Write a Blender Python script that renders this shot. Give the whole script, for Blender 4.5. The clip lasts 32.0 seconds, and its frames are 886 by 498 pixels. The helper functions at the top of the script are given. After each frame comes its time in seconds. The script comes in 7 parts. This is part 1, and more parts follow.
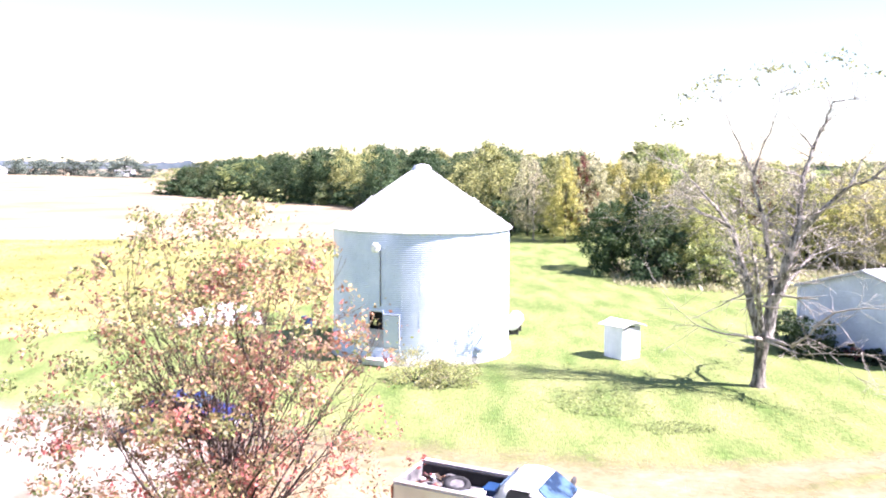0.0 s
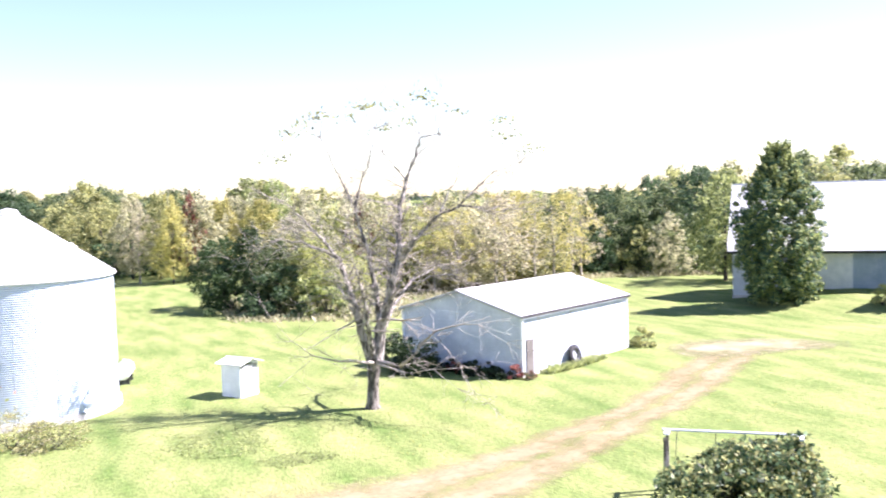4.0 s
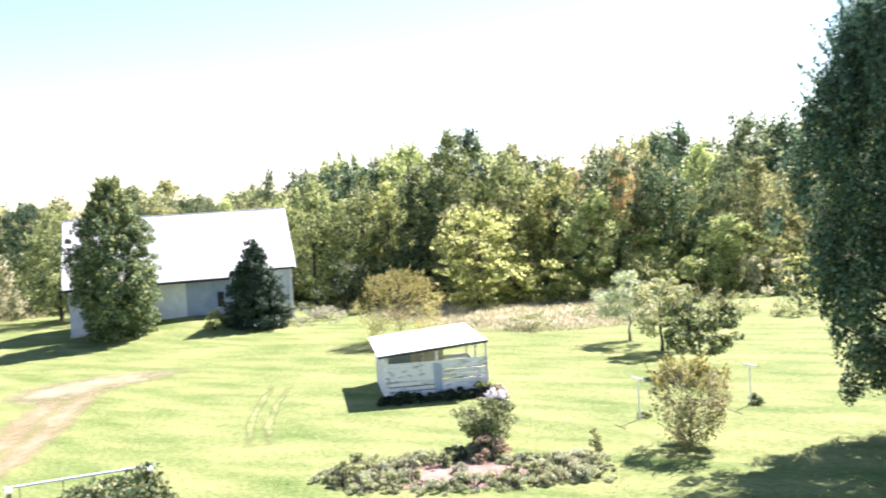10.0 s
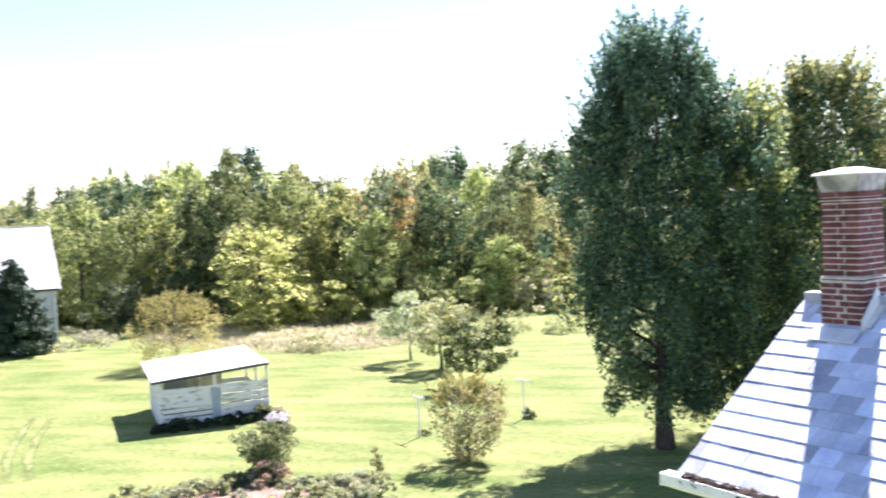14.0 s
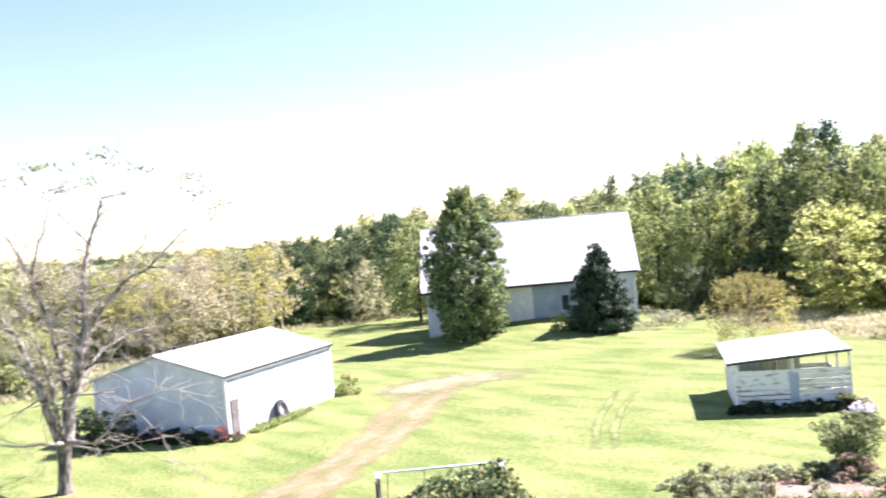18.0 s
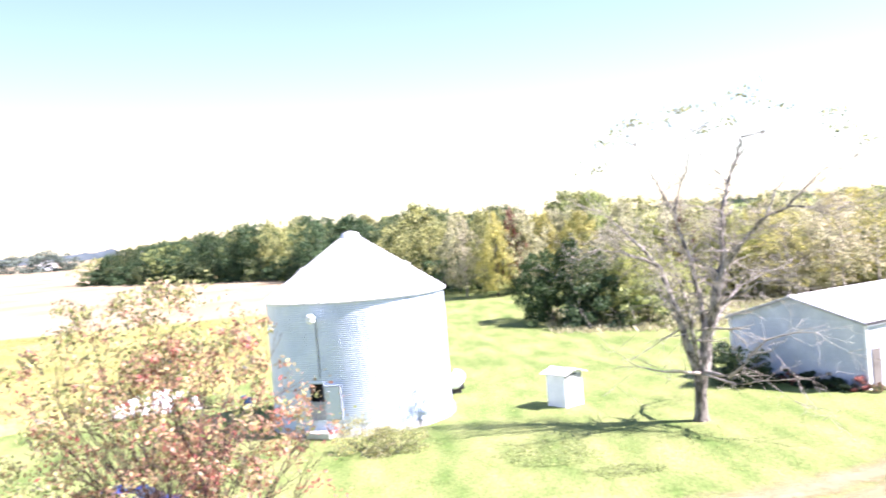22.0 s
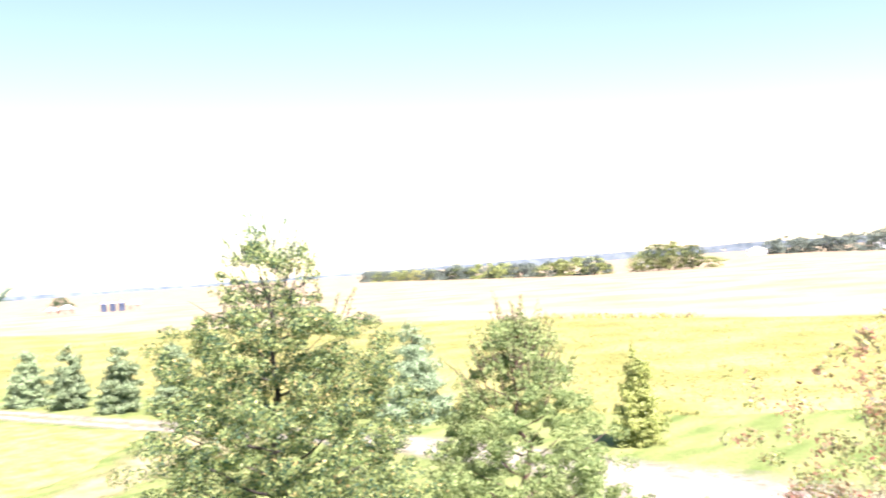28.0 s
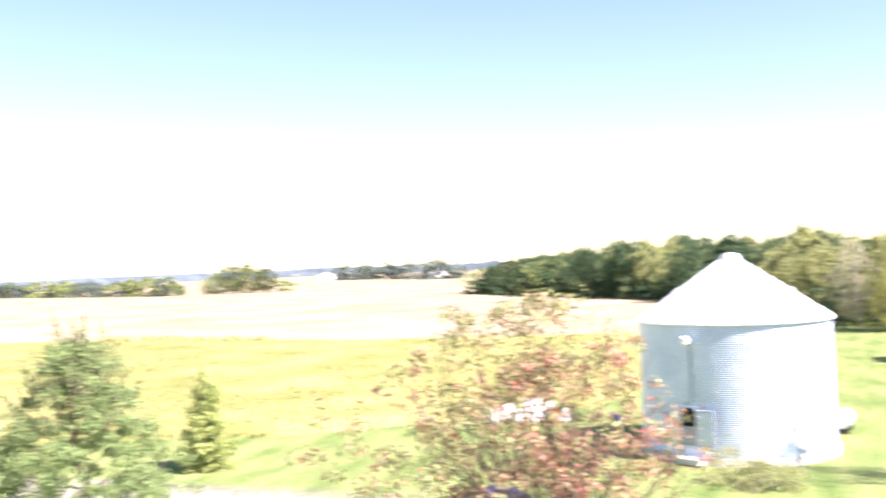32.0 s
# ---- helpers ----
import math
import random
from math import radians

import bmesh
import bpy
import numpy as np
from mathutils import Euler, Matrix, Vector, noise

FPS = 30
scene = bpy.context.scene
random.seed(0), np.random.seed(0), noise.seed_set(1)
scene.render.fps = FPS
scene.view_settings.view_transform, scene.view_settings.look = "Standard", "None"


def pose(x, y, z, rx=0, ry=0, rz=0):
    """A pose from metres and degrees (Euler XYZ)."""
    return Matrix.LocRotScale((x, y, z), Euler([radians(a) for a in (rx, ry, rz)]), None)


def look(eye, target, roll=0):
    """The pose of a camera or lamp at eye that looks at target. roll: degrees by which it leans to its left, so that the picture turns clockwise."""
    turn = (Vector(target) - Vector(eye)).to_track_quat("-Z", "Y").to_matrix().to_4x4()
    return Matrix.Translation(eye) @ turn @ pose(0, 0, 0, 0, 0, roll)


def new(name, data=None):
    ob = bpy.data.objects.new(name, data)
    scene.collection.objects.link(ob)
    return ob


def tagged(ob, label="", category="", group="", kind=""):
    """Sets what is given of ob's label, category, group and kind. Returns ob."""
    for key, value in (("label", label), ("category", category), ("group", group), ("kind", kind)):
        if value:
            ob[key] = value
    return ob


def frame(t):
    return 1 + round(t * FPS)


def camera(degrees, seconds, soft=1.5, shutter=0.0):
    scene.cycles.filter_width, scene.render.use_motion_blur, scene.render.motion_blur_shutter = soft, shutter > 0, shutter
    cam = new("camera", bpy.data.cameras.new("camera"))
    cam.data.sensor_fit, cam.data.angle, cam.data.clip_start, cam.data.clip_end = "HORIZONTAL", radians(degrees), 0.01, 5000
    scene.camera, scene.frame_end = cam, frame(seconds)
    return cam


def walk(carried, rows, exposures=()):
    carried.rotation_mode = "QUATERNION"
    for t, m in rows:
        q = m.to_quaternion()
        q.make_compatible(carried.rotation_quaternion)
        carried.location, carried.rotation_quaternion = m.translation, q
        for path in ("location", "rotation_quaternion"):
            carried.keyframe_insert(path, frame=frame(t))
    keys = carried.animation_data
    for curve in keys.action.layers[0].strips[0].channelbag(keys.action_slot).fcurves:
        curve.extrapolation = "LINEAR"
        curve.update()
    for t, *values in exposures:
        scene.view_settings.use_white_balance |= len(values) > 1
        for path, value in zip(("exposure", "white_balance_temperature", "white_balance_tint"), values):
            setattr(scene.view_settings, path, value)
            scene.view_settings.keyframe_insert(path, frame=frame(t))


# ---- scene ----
EYE = (0.0, 0.0, 9.7)
cam = camera(50.14, 32.0, soft=1.9, shutter=0.6)
PATH = [  # seconds, pitch, roll, yaw
    (0.0, 84.86, -0.33, 0.07),
    (0.5, 85.15, 0.90, -1.44),
    (1.0, 85.14, 0.83, -3.67),
    (1.5, 85.18, 0.70, -6.50),
    (2.0, 85.53, 1.05, -9.91),
    (2.5, 86.14, 1.33, -14.07),
    (3.0, 86.72, 0.61, -17.23),
    (3.5, 86.81, 1.09, -20.40),
    (5.5, 86.97, 1.96, -32.90),
    (6.0, 87.07, 1.93, -37.11),
    (6.5, 87.00, 2.23, -40.80),
    (7.0, 87.03, 2.49, -44.29),
    (7.5, 86.94, 2.82, -47.00),
    (8.0, 87.15, 3.09, -50.21),
    (8.5, 87.28, 3.09, -52.59),
    (9.0, 87.37, 3.41, -56.15),
    (9.5, 87.23, 3.56, -59.33),
    (10.0, 87.07, 3.58, -62.23),
    (10.5, 87.24, 3.36, -65.57),
    (11.0, 87.56, 3.09, -68.92),
    (11.5, 87.56, 3.00, -72.33),
    (12.0, 87.62, 2.73, -75.49),
    (12.5, 87.46, 2.68, -78.25),
    (12.8, 87.39, 2.65, -80.17),
    (13.0, 87.35, 2.63, -81.44),
    (13.5, 87.48, 2.59, -79.26),
    (15.5, 88.26, 4.67, -63.50),
    (16.0, 88.85, 5.01, -59.91),
    (16.5, 89.20, 4.54, -52.82),
    (17.0, 88.72, 4.74, -48.85),
    (17.5, 88.87, 4.92, -45.43),
    (18.0, 88.85, 5.09, -41.66),
    (18.5, 88.88, 5.14, -38.05),
    (19.0, 88.97, 5.63, -33.42),
    (19.5, 89.19, 4.99, -28.20),
    (20.0, 89.08, 4.33, -22.55),
    (20.5, 88.62, 4.57, -15.87),
    (21.0, 88.62, 4.92, -11.60),
    (21.5, 88.54, 4.74, -8.10),
    (22.0, 88.45, 4.72, -4.31),
    (22.5, 88.69, 4.70, -0.15),
    (23.0, 88.68, 4.42, 3.65),
    (23.5, 88.69, 4.05, 8.22),
    (24.0, 88.70, 3.93, 12.42),
    (24.5, 88.67, 3.89, 15.84),
    (25.0, 88.79, 3.75, 19.90),
    (25.5, 89.36, 3.97, 24.36),
    (27.5, 90.88, 4.02, 39.81),
    (28.0, 91.00, 4.17, 43.59),
    (28.5, 91.31, 3.66, 48.13),
    (29.0, 91.51, 3.79, 49.91),
    (29.5, 91.44, 3.48, 50.29),
    (30.0, 91.53, 3.47, 50.02),
    (30.5, 91.46, 3.31, 47.97),
    (31.0, 91.23, 2.63, 40.33),
    (31.5, 91.31, 2.61, 28.82),
    (32.0, 90.91, 2.33, 18.20),
]
walk(cam, [(t, pose(*EYE, p, r, y)) for t, p, r, y in PATH], exposures=[(0.0, 2.25, 5980, 34), (3.5, 2.16, 5980, 32), (8.0, 2.07, 6100, 29), (13.0, 2.08, 6150, 28), (17.0, 2.09, 6150, 29), (21.0, 2.23, 6020, 32), (24.0, 2.29, 6020, 32), (29.0, 2.22, 6400, 27), (32.0, 2.18, 6250, 28)])

# ---- world and sun ----
SUN_DIR = Vector((0.9659, -0.2588, 0.0)).normalized()
SUN_EL = radians(48.5)
world = bpy.data.worlds.new("world")
scene.world = world
world.use_nodes = True
wn = world.node_tree.nodes
sky = wn.new("ShaderNodeTexSky")
sky.sky_type = "NISHITA"
sky.sun_disc = False
sky.sun_elevation = SUN_EL
sky.sun_rotation = math.atan2(SUN_DIR.x, SUN_DIR.y)
sky.air_density, sky.dust_density, sky.ozone_density = 1.05, 0.1, 1.0
wn["Background"].inputs["Strength"].default_value = 0.054
tint = wn.new("ShaderNodeMix")
tint.data_type, tint.blend_type = "RGBA", "MULTIPLY"
tint.inputs[0].default_value = 1.0
tint.inputs[7].default_value = (1.03, 1.05, 1.0, 1)
world.node_tree.links.new(sky.outputs[0], tint.inputs[6])
world.node_tree.links.new(tint.outputs[2], wn["Background"].inputs["Color"])
sun = new("sun", bpy.data.lights.new("sun", "SUN"))
sun.data.energy, sun.data.angle, sun.data.color = 5.0, radians(0.53), (1.0, 0.94, 0.85)
to_sun = Vector((SUN_DIR.x * math.cos(SUN_EL), SUN_DIR.y * math.cos(SUN_EL), math.sin(SUN_EL)))
sun.matrix_world = look(to_sun * 200, (0, 0, 0))


# ---- materials ----
def mat(name, a, b, scale=3.0, rough=0.8, metal=0.0, bump=0.0, bump_scale=None, detail=6.0, island=0.0, obj=0.0,
        spec=0.5, fine=None, stretch=(1, 1, 1), low=0.35, high=0.65, local=False, fade=False):
    """Two colours mixed by noise at two scales, with relief, and shifts of value by island or by object."""
    m = bpy.data.materials.new(name)
    m.use_nodes = True
    n, l = m.node_tree.nodes, m.node_tree.links
    bs = n["Principled BSDF"]
    bs.inputs["Roughness"].default_value = rough
    bs.inputs["Metallic"].default_value = metal
    bs.inputs["Specular IOR Level"].default_value = spec
    if local:
        src = n.new("ShaderNodeTexCoord").outputs["Object"]
    else:
        src = n.new("ShaderNodeNewGeometry").outputs["Position"]
    mp = n.new("ShaderNodeMapping")
    mp.inputs["Scale"].default_value = stretch
    l.new(src, mp.inputs["Vector"])
    nz = n.new("ShaderNodeTexNoise")
    nz.inputs["Scale"].default_value = scale
    nz.inputs["Detail"].default_value = detail
    l.new(mp.outputs[0], nz.inputs["Vector"])
    rp = n.new("ShaderNodeValToRGB")
    rp.color_ramp.elements[0].position, rp.color_ramp.elements[1].position = low, high
    rp.color_ramp.elements[0].color, rp.color_ramp.elements[1].color = (*a, 1), (*b, 1)
    l.new(nz.outputs["Fac"], rp.inputs["Fac"])
    col = rp.outputs["Color"]

    def vary(value, amount, col):
        hs = n.new("ShaderNodeHueSaturation")
        mr = n.new("ShaderNodeMapRange")
        mr.inputs["To Min"].default_value, mr.inputs["To Max"].default_value = 1 - amount, 1 + amount
        l.new(value, mr.inputs["Value"])
        l.new(mr.outputs[0], hs.inputs["Value"])
        l.new(col, hs.inputs["Color"])
        return hs.outputs["Color"]

    if fine:
        n2 = n.new("ShaderNodeTexNoise")
        n2.inputs["Scale"].default_value = fine[0]
        n2.inputs["Detail"].default_value = 4
        l.new(mp.outputs[0], n2.inputs["Vector"])
        col = vary(n2.outputs["Fac"], fine[1], col)
    if island:
        g2 = n.new("ShaderNodeNewGeometry")
        col = vary(g2.outputs["Random Per Island"], island, col)
    if obj:
        oi = n.new("ShaderNodeObjectInfo")
        col = vary(oi.outputs["Random"], obj, col)
    l.new(col, bs.inputs["Base Color"])
    if bump:
        nb = n.new("ShaderNodeTexNoise")
        nb.inputs["Scale"].default_value = bump_scale or scale * 6
        nb.inputs["Detail"].default_value = 5
        l.new(mp.outputs[0], nb.inputs["Vector"])
        bp = n.new("ShaderNodeBump")
        bp.inputs["Strength"].default_value = bump
        bp.inputs["Distance"].default_value = 0.05
        l.new(nb.outputs["Fac"], bp.inputs["Height"])
        l.new(bp.outputs[0], bs.inputs["Normal"])
    if fade:
        # ragged, thinning rim: the ground beneath shows through where the cover wears out
        at = n.new("ShaderNodeAttribute")
        at.attribute_name = "cover"
        n3 = n.new("ShaderNodeTexNoise")
        n3.inputs["Scale"].default_value, n3.inputs["Detail"].default_value = 1.7, 9
        l.new(src, n3.inputs["Vector"])
        ad = n.new("ShaderNodeMath")
        l.new(at.outputs["Fac"], ad.inputs[0])
        l.new(n3.outputs["Fac"], ad.inputs[1])
        ramp = n.new("ShaderNodeMapRange")
        ramp.inputs["From Min"].default_value, ramp.inputs["From Max"].default_value = 0.50, 1.5
        l.new(ad.outputs[0], ramp.inputs["Value"])
        tr, mx = n.new("ShaderNodeBsdfTransparent"), n.new("ShaderNodeMixShader")
        l.new(ramp.outputs[0], mx.inputs["Fac"])
        l.new(tr.outputs[0], mx.inputs[1])
        l.new(bs.outputs[0], mx.inputs[2])
        l.new(mx.outputs[0], n["Material Output"].inputs["Surface"])
    return m


def leaf_mat(name, a, b, through_light=0.47, obj=0.22, gloss=0.3, spread=(1.0, 1.0)):
    """Leaves: two colours picked leaf by leaf, partly translucent."""
    m = bpy.data.materials.new(name)
    m.use_nodes = True
    n, l = m.node_tree.nodes, m.node_tree.links
    bs = n["Principled BSDF"]
    bs.inputs["Roughness"].default_value = 0.5
    bs.inputs["Specular IOR Level"].default_value = gloss
    g = n.new("ShaderNodeNewGeometry")
    rp = n.new("ShaderNodeValToRGB")
    cool = (0.8, 1.0, 1.25) if spread[0] < 1 else (1, 1, 1)      # dark leaves lean blue like skylit shade, put into the colour
    rp.color_ramp.elements[0].color = (*[c * k * spread[0] for c, k in zip(a, cool)], 1)
    rp.color_ramp.elements[1].color = (*[c * spread[1] for c in b], 1)
    l.new(g.outputs["Random Per Island"], rp.inputs["Fac"])
    oi = n.new("ShaderNodeObjectInfo")
    hs = n.new("ShaderNodeHueSaturation")
    mr = n.new("ShaderNodeMapRange")
    mr.inputs["To Min"].default_value, mr.inputs["To Max"].default_value = 1 - obj, 1 + obj
    l.new(oi.outputs["Random"], mr.inputs["Value"])
    l.new(mr.outputs[0], hs.inputs["Value"])
    l.new(rp.outputs["Color"], hs.inputs["Color"])
    tr = n.new("ShaderNodeBsdfTranslucent")
    mx = n.new("ShaderNodeMixShader")
    mx.inputs["Fac"].default_value = through_light
    l.new(hs.outputs["Color"], bs.inputs["Base Color"])
    l.new(hs.outputs["Color"], tr.inputs["Color"])
    l.new(bs.outputs[0], mx.inputs[1])
    l.new(tr.outputs[0], mx.inputs[2])
    l.new(mx.outputs[0], n["Material Output"].inputs["Surface"])
    return m


M = {}
M["lawn"] = mat("lawn", (0.090, 0.140, 0.036), (0.224, 0.246, 0.094), scale=0.3, fine=(5.0, 0.8), stretch=(2.2, 0.6, 1), low=0.3, high=0.7, rough=0.9, bump=0.9, bump_scale=9, spec=0.1, detail=9)
M["soy"] = mat("soy", (0.165, 0.17, 0.05), (0.285, 0.265, 0.10), scale=0.12, fine=(2.2, 0.7), rough=0.9, bump=1.0, bump_scale=3, spec=0.1)
M["tan"] = mat("tan", (0.215, 0.172, 0.11), (0.32, 0.265, 0.18), scale=0.05, fine=(0.8, 0.18), rough=0.95, bump=0.5, bump_scale=4, spec=0.05)
M["gravel"] = mat("gravel", (0.24, 0.205, 0.165), (0.38, 0.345, 0.295), scale=0.8, fine=(14, 0.35), rough=0.95, bump=0.7, bump_scale=25, spec=0.1, fade=True)
M["dry_grass"] = mat("dry_grass", (0.165, 0.172, 0.055), (0.275, 0.262, 0.115), scale=0.7, fine=(4, 0.6), rough=0.9, bump=0.9, bump_scale=9, spec=0.1, detail=9)
M["dirt"] = mat("dirt", (0.225, 0.185, 0.105), (0.305, 0.245, 0.155), scale=0.35, fine=(5, 0.35), rough=0.95, bump=0.6, bump_scale=14, spec=0.1, fade=True)
M["thin_gravel"] = mat("thin_gravel", (0.17, 0.165, 0.085), (0.29, 0.26, 0.17), scale=0.6, fine=(6, 0.4), rough=0.95, bump=0.6, bump_scale=14, spec=0.1, fade=True)
M["dry_drive"] = mat("dry_drive", (0.20, 0.19, 0.085), (0.31, 0.28, 0.16), scale=0.7, fine=(5, 0.35), rough=0.95, bump=0.5, bump_scale=10, spec=0.1, fade=True)
M["lawn_worn"] = mat("lawn_worn", (0.108, 0.152, 0.048), (0.222, 0.243, 0.100), scale=1.2, fine=(6, 0.5), rough=0.9, bump=0.6, bump_scale=10, spec=0.1, fade=True)
M["stubble"] = mat("stubble", (0.22, 0.215, 0.11), (0.40, 0.365, 0.245), scale=0.35, fine=(3, 0.4), rough=0.95, bump=0.8, bump_scale=8, spec=0.1, fade=True)
M["soil"] = mat("soil", (0.16, 0.11, 0.08), (0.32, 0.22, 0.17), scale=1.2, fine=(14, 0.4), rough=0.95, bump=0.8, bump_scale=20)
M["white_siding"] = mat("white_siding", (0.55, 0.60, 0.67), (0.70, 0.74, 0.79), scale=0.6, fine=(5, 0.08), rough=0.55, bump=0.1)
# white siding; the blue of its shaded gable is put into the base
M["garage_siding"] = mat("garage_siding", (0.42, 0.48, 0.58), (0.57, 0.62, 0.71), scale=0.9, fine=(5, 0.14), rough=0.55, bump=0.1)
M["white_paint"] = mat("white_paint", (0.70, 0.73, 0.77), (0.82, 0.84, 0.87), scale=2, fine=(18, 0.10), rough=0.6, bump=0.15)
M["worn_white"] = mat("worn_white", (0.36, 0.36, 0.36), (0.80, 0.81, 0.82), scale=2.2, fine=(9, 0.15), rough=0.75, bump=0.3, low=0.34, high=0.48, stretch=(1, 1, 3))
M["metal_roof"] = mat("metal_roof", (0.62, 0.63, 0.64), (0.80, 0.80, 0.80), scale=0.7, fine=(6, 0.08), rough=0.45, metal=0.25)
M["galv"] = mat("galv", (0.50, 0.58, 0.70), (0.60, 0.67, 0.78), scale=0.9, fine=(7, 0.10), rough=0.45, metal=0.3)
M["galv_roof"] = mat("galv_roof", (0.66, 0.67, 0.69), (0.82, 0.82, 0.83), scale=0.8, fine=(7, 0.08), rough=0.45, metal=0.3)
M["dark"] = mat("dark", (0.010, 0.010, 0.012), (0.025, 0.025, 0.028), scale=3, rough=0.7)
M["grey_door"] = mat("grey_door", (0.28, 0.29, 0.31), (0.40, 0.41, 0.44), scale=2, rough=0.7)
M["door_wood"] = mat("door_wood", (0.10, 0.092, 0.085), (0.19, 0.175, 0.16), scale=3, fine=(20, 0.3), stretch=(1, 1, 0.2), rough=0.85, bump=0.3, local=True)
M["trim_dark"] = mat("trim_dark", (0.022, 0.022, 0.025), (0.05, 0.05, 0.055), scale=4, rough=0.7)
M["bark_trunk"] = mat("bark_trunk", (0.07, 0.062, 0.054), (0.27, 0.245, 0.215), scale=7, fine=(26, 0.5), rough=0.95, bump=1.0, stretch=(1, 1, 0.3), local=True, low=0.42, high=0.6)
M["bark"] = mat("bark", (0.10, 0.09, 0.08), (0.44, 0.41, 0.375), scale=7, fine=(26, 0.5), rough=0.95, bump=1.0, stretch=(1, 1, 0.3), local=True, low=0.42, high=0.6)
M["bark_dark"] = mat("bark_dark", (0.022, 0.019, 0.016), (0.075, 0.064, 0.054), scale=5, fine=(22, 0.3), rough=0.95, bump=0.8, stretch=(1, 1, 0.25), local=True)
M["bark_red"] = mat("bark_red", (0.05, 0.03, 0.025), (0.15, 0.09, 0.075), scale=6, rough=0.9, bump=0.6, stretch=(1, 1, 0.3), local=True)
M["bark_stem"] = mat("bark_stem", (0.022, 0.014, 0.014), (0.07, 0.045, 0.042), scale=6, rough=0.9, bump=0.6, stretch=(1, 1, 0.3), local=True)
M["bark_pale"] = mat("bark_pale", (0.26, 0.23, 0.20), (0.44, 0.40, 0.35), scale=6, rough=0.95, bump=0.5, stretch=(1, 1, 0.3), local=True)
M["rubber"] = mat("rubber", (0.012, 0.012, 0.013), (0.03, 0.03, 0.032), scale=8, rough=0.8)
M["chrome"] = mat("chrome", (0.55, 0.55, 0.56), (0.7, 0.7, 0.71), scale=3, rough=0.2, metal=1.0)
M["truck_paint"] = mat("truck_paint", (0.60, 0.56, 0.57), (0.70, 0.66, 0.66), scale=1.2, rough=0.32, metal=0.35)
M["truck_white"] = mat("truck_white", (0.74, 0.74, 0.74), (0.80, 0.80, 0.80), scale=1.2, rough=0.3)
M["bed_liner"] = mat("bed_liner", (0.006, 0.006, 0.008), (0.018, 0.018, 0.021), scale=4, rough=0.65)
M["well_grey"] = mat("well_grey", (0.06, 0.06, 0.065), (0.22, 0.21, 0.21), scale=4, fine=(18, 0.4), rough=0.75)
M["blue_paint"] = mat("blue_paint", (0.008, 0.02, 0.14), (0.015, 0.035, 0.22), scale=1.5, rough=0.3, metal=0.2)
M["blue_plastic"] = mat("blue_plastic", (0.006, 0.03, 0.09), (0.012, 0.05, 0.14), scale=1.5, rough=0.5)
# blue blotches in the colour stand in for reflected sky
M["auto_glass"] = mat("auto_glass", (0.012, 0.024, 0.05), (0.07, 0.13, 0.20), scale=2.6, low=0.4, high=0.6, rough=0.05, spec=0.9)
# grey-blue; on the barn door this colour stands in for shade
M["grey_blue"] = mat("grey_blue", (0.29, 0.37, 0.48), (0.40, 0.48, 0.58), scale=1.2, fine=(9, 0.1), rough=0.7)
M["tan_board"] = mat("tan_board", (0.52, 0.47, 0.41), (0.66, 0.61, 0.54), scale=2, rough=0.8)
M["concrete"] = mat("concrete", (0.40, 0.39, 0.37), (0.58, 0.57, 0.55), scale=3, fine=(25, 0.25), rough=0.9, bump=0.4)
M["cap_stone"] = mat("cap_stone", (0.17, 0.165, 0.155), (0.42, 0.41, 0.39), scale=5, fine=(25, 0.3), rough=0.9, bump=0.4)
M["mortar"] = mat("mortar", (0.36, 0.32, 0.31), (0.52, 0.48, 0.46), scale=9, rough=0.95, bump=0.4)
M["brick"] = mat("brick", (0.088, 0.027, 0.03), (0.165, 0.05, 0.05), scale=9, fine=(40, 0.3), rough=0.85, bump=0.5, obj=0.35)
M["slate"] = mat("slate", (0.36, 0.42, 0.58), (0.54, 0.60, 0.74), scale=2.5, fine=(20, 0.16), rough=0.7, bump=0.1, obj=0.42, spec=1.0)
M["slate_under"] = mat("slate_under", (0.05, 0.05, 0.06), (0.09, 0.09, 0.10), scale=4, rough=0.9)
M["flashing"] = mat("flashing", (0.55, 0.57, 0.60), (0.72, 0.73, 0.75), scale=5, rough=0.5, metal=0.3)
M["leaf_litter"] = mat("leaf_litter", (0.03, 0.022, 0.016), (0.10, 0.07, 0.045), scale=14, rough=0.95, bump=0.9)
M["tarp"] = mat("tarp", (0.68, 0.69, 0.71), (0.82, 0.82, 0.83), scale=1.5, rough=0.55, bump=0.5, bump_scale=5)
M["orange_junk"] = mat("orange_junk", (0.20, 0.10, 0.05), (0.50, 0.32, 0.22), scale=9, rough=0.8)
M["terracotta"] = mat("terracotta", (0.40, 0.16, 0.11), (0.52, 0.24, 0.17), scale=6, rough=0.85)
# blue-grey with the haze of distance already mixed in
M["far_haze_blue"] = mat("far_haze_blue", (0.10, 0.135, 0.165), (0.17, 0.21, 0.245), scale=0.05, fine=(0.3, 0.3), rough=1.0, spec=0.0)
M["barn_red"] = mat("barn_red", (0.30, 0.16, 0.12), (0.42, 0.26, 0.20), scale=0.5, rough=0.9)
M["silo_blue"] = mat("silo_blue", (0.03, 0.045, 0.08), (0.06, 0.08, 0.13), scale=0.6, rough=0.4)
L = {}
GRAIN = (0.45, 1.4)          # how far the leaves of one wood tree differ, widened for sun-and-shade contrast
L["dark_green"] = leaf_mat("leaf_dark_green", (0.062, 0.110, 0.055), (0.255, 0.315, 0.13), spread=(0.4, 0.95))
L["green"] = leaf_mat("leaf_green", (0.14, 0.205, 0.075), (0.46, 0.51, 0.185), spread=(0.4, 1.12))
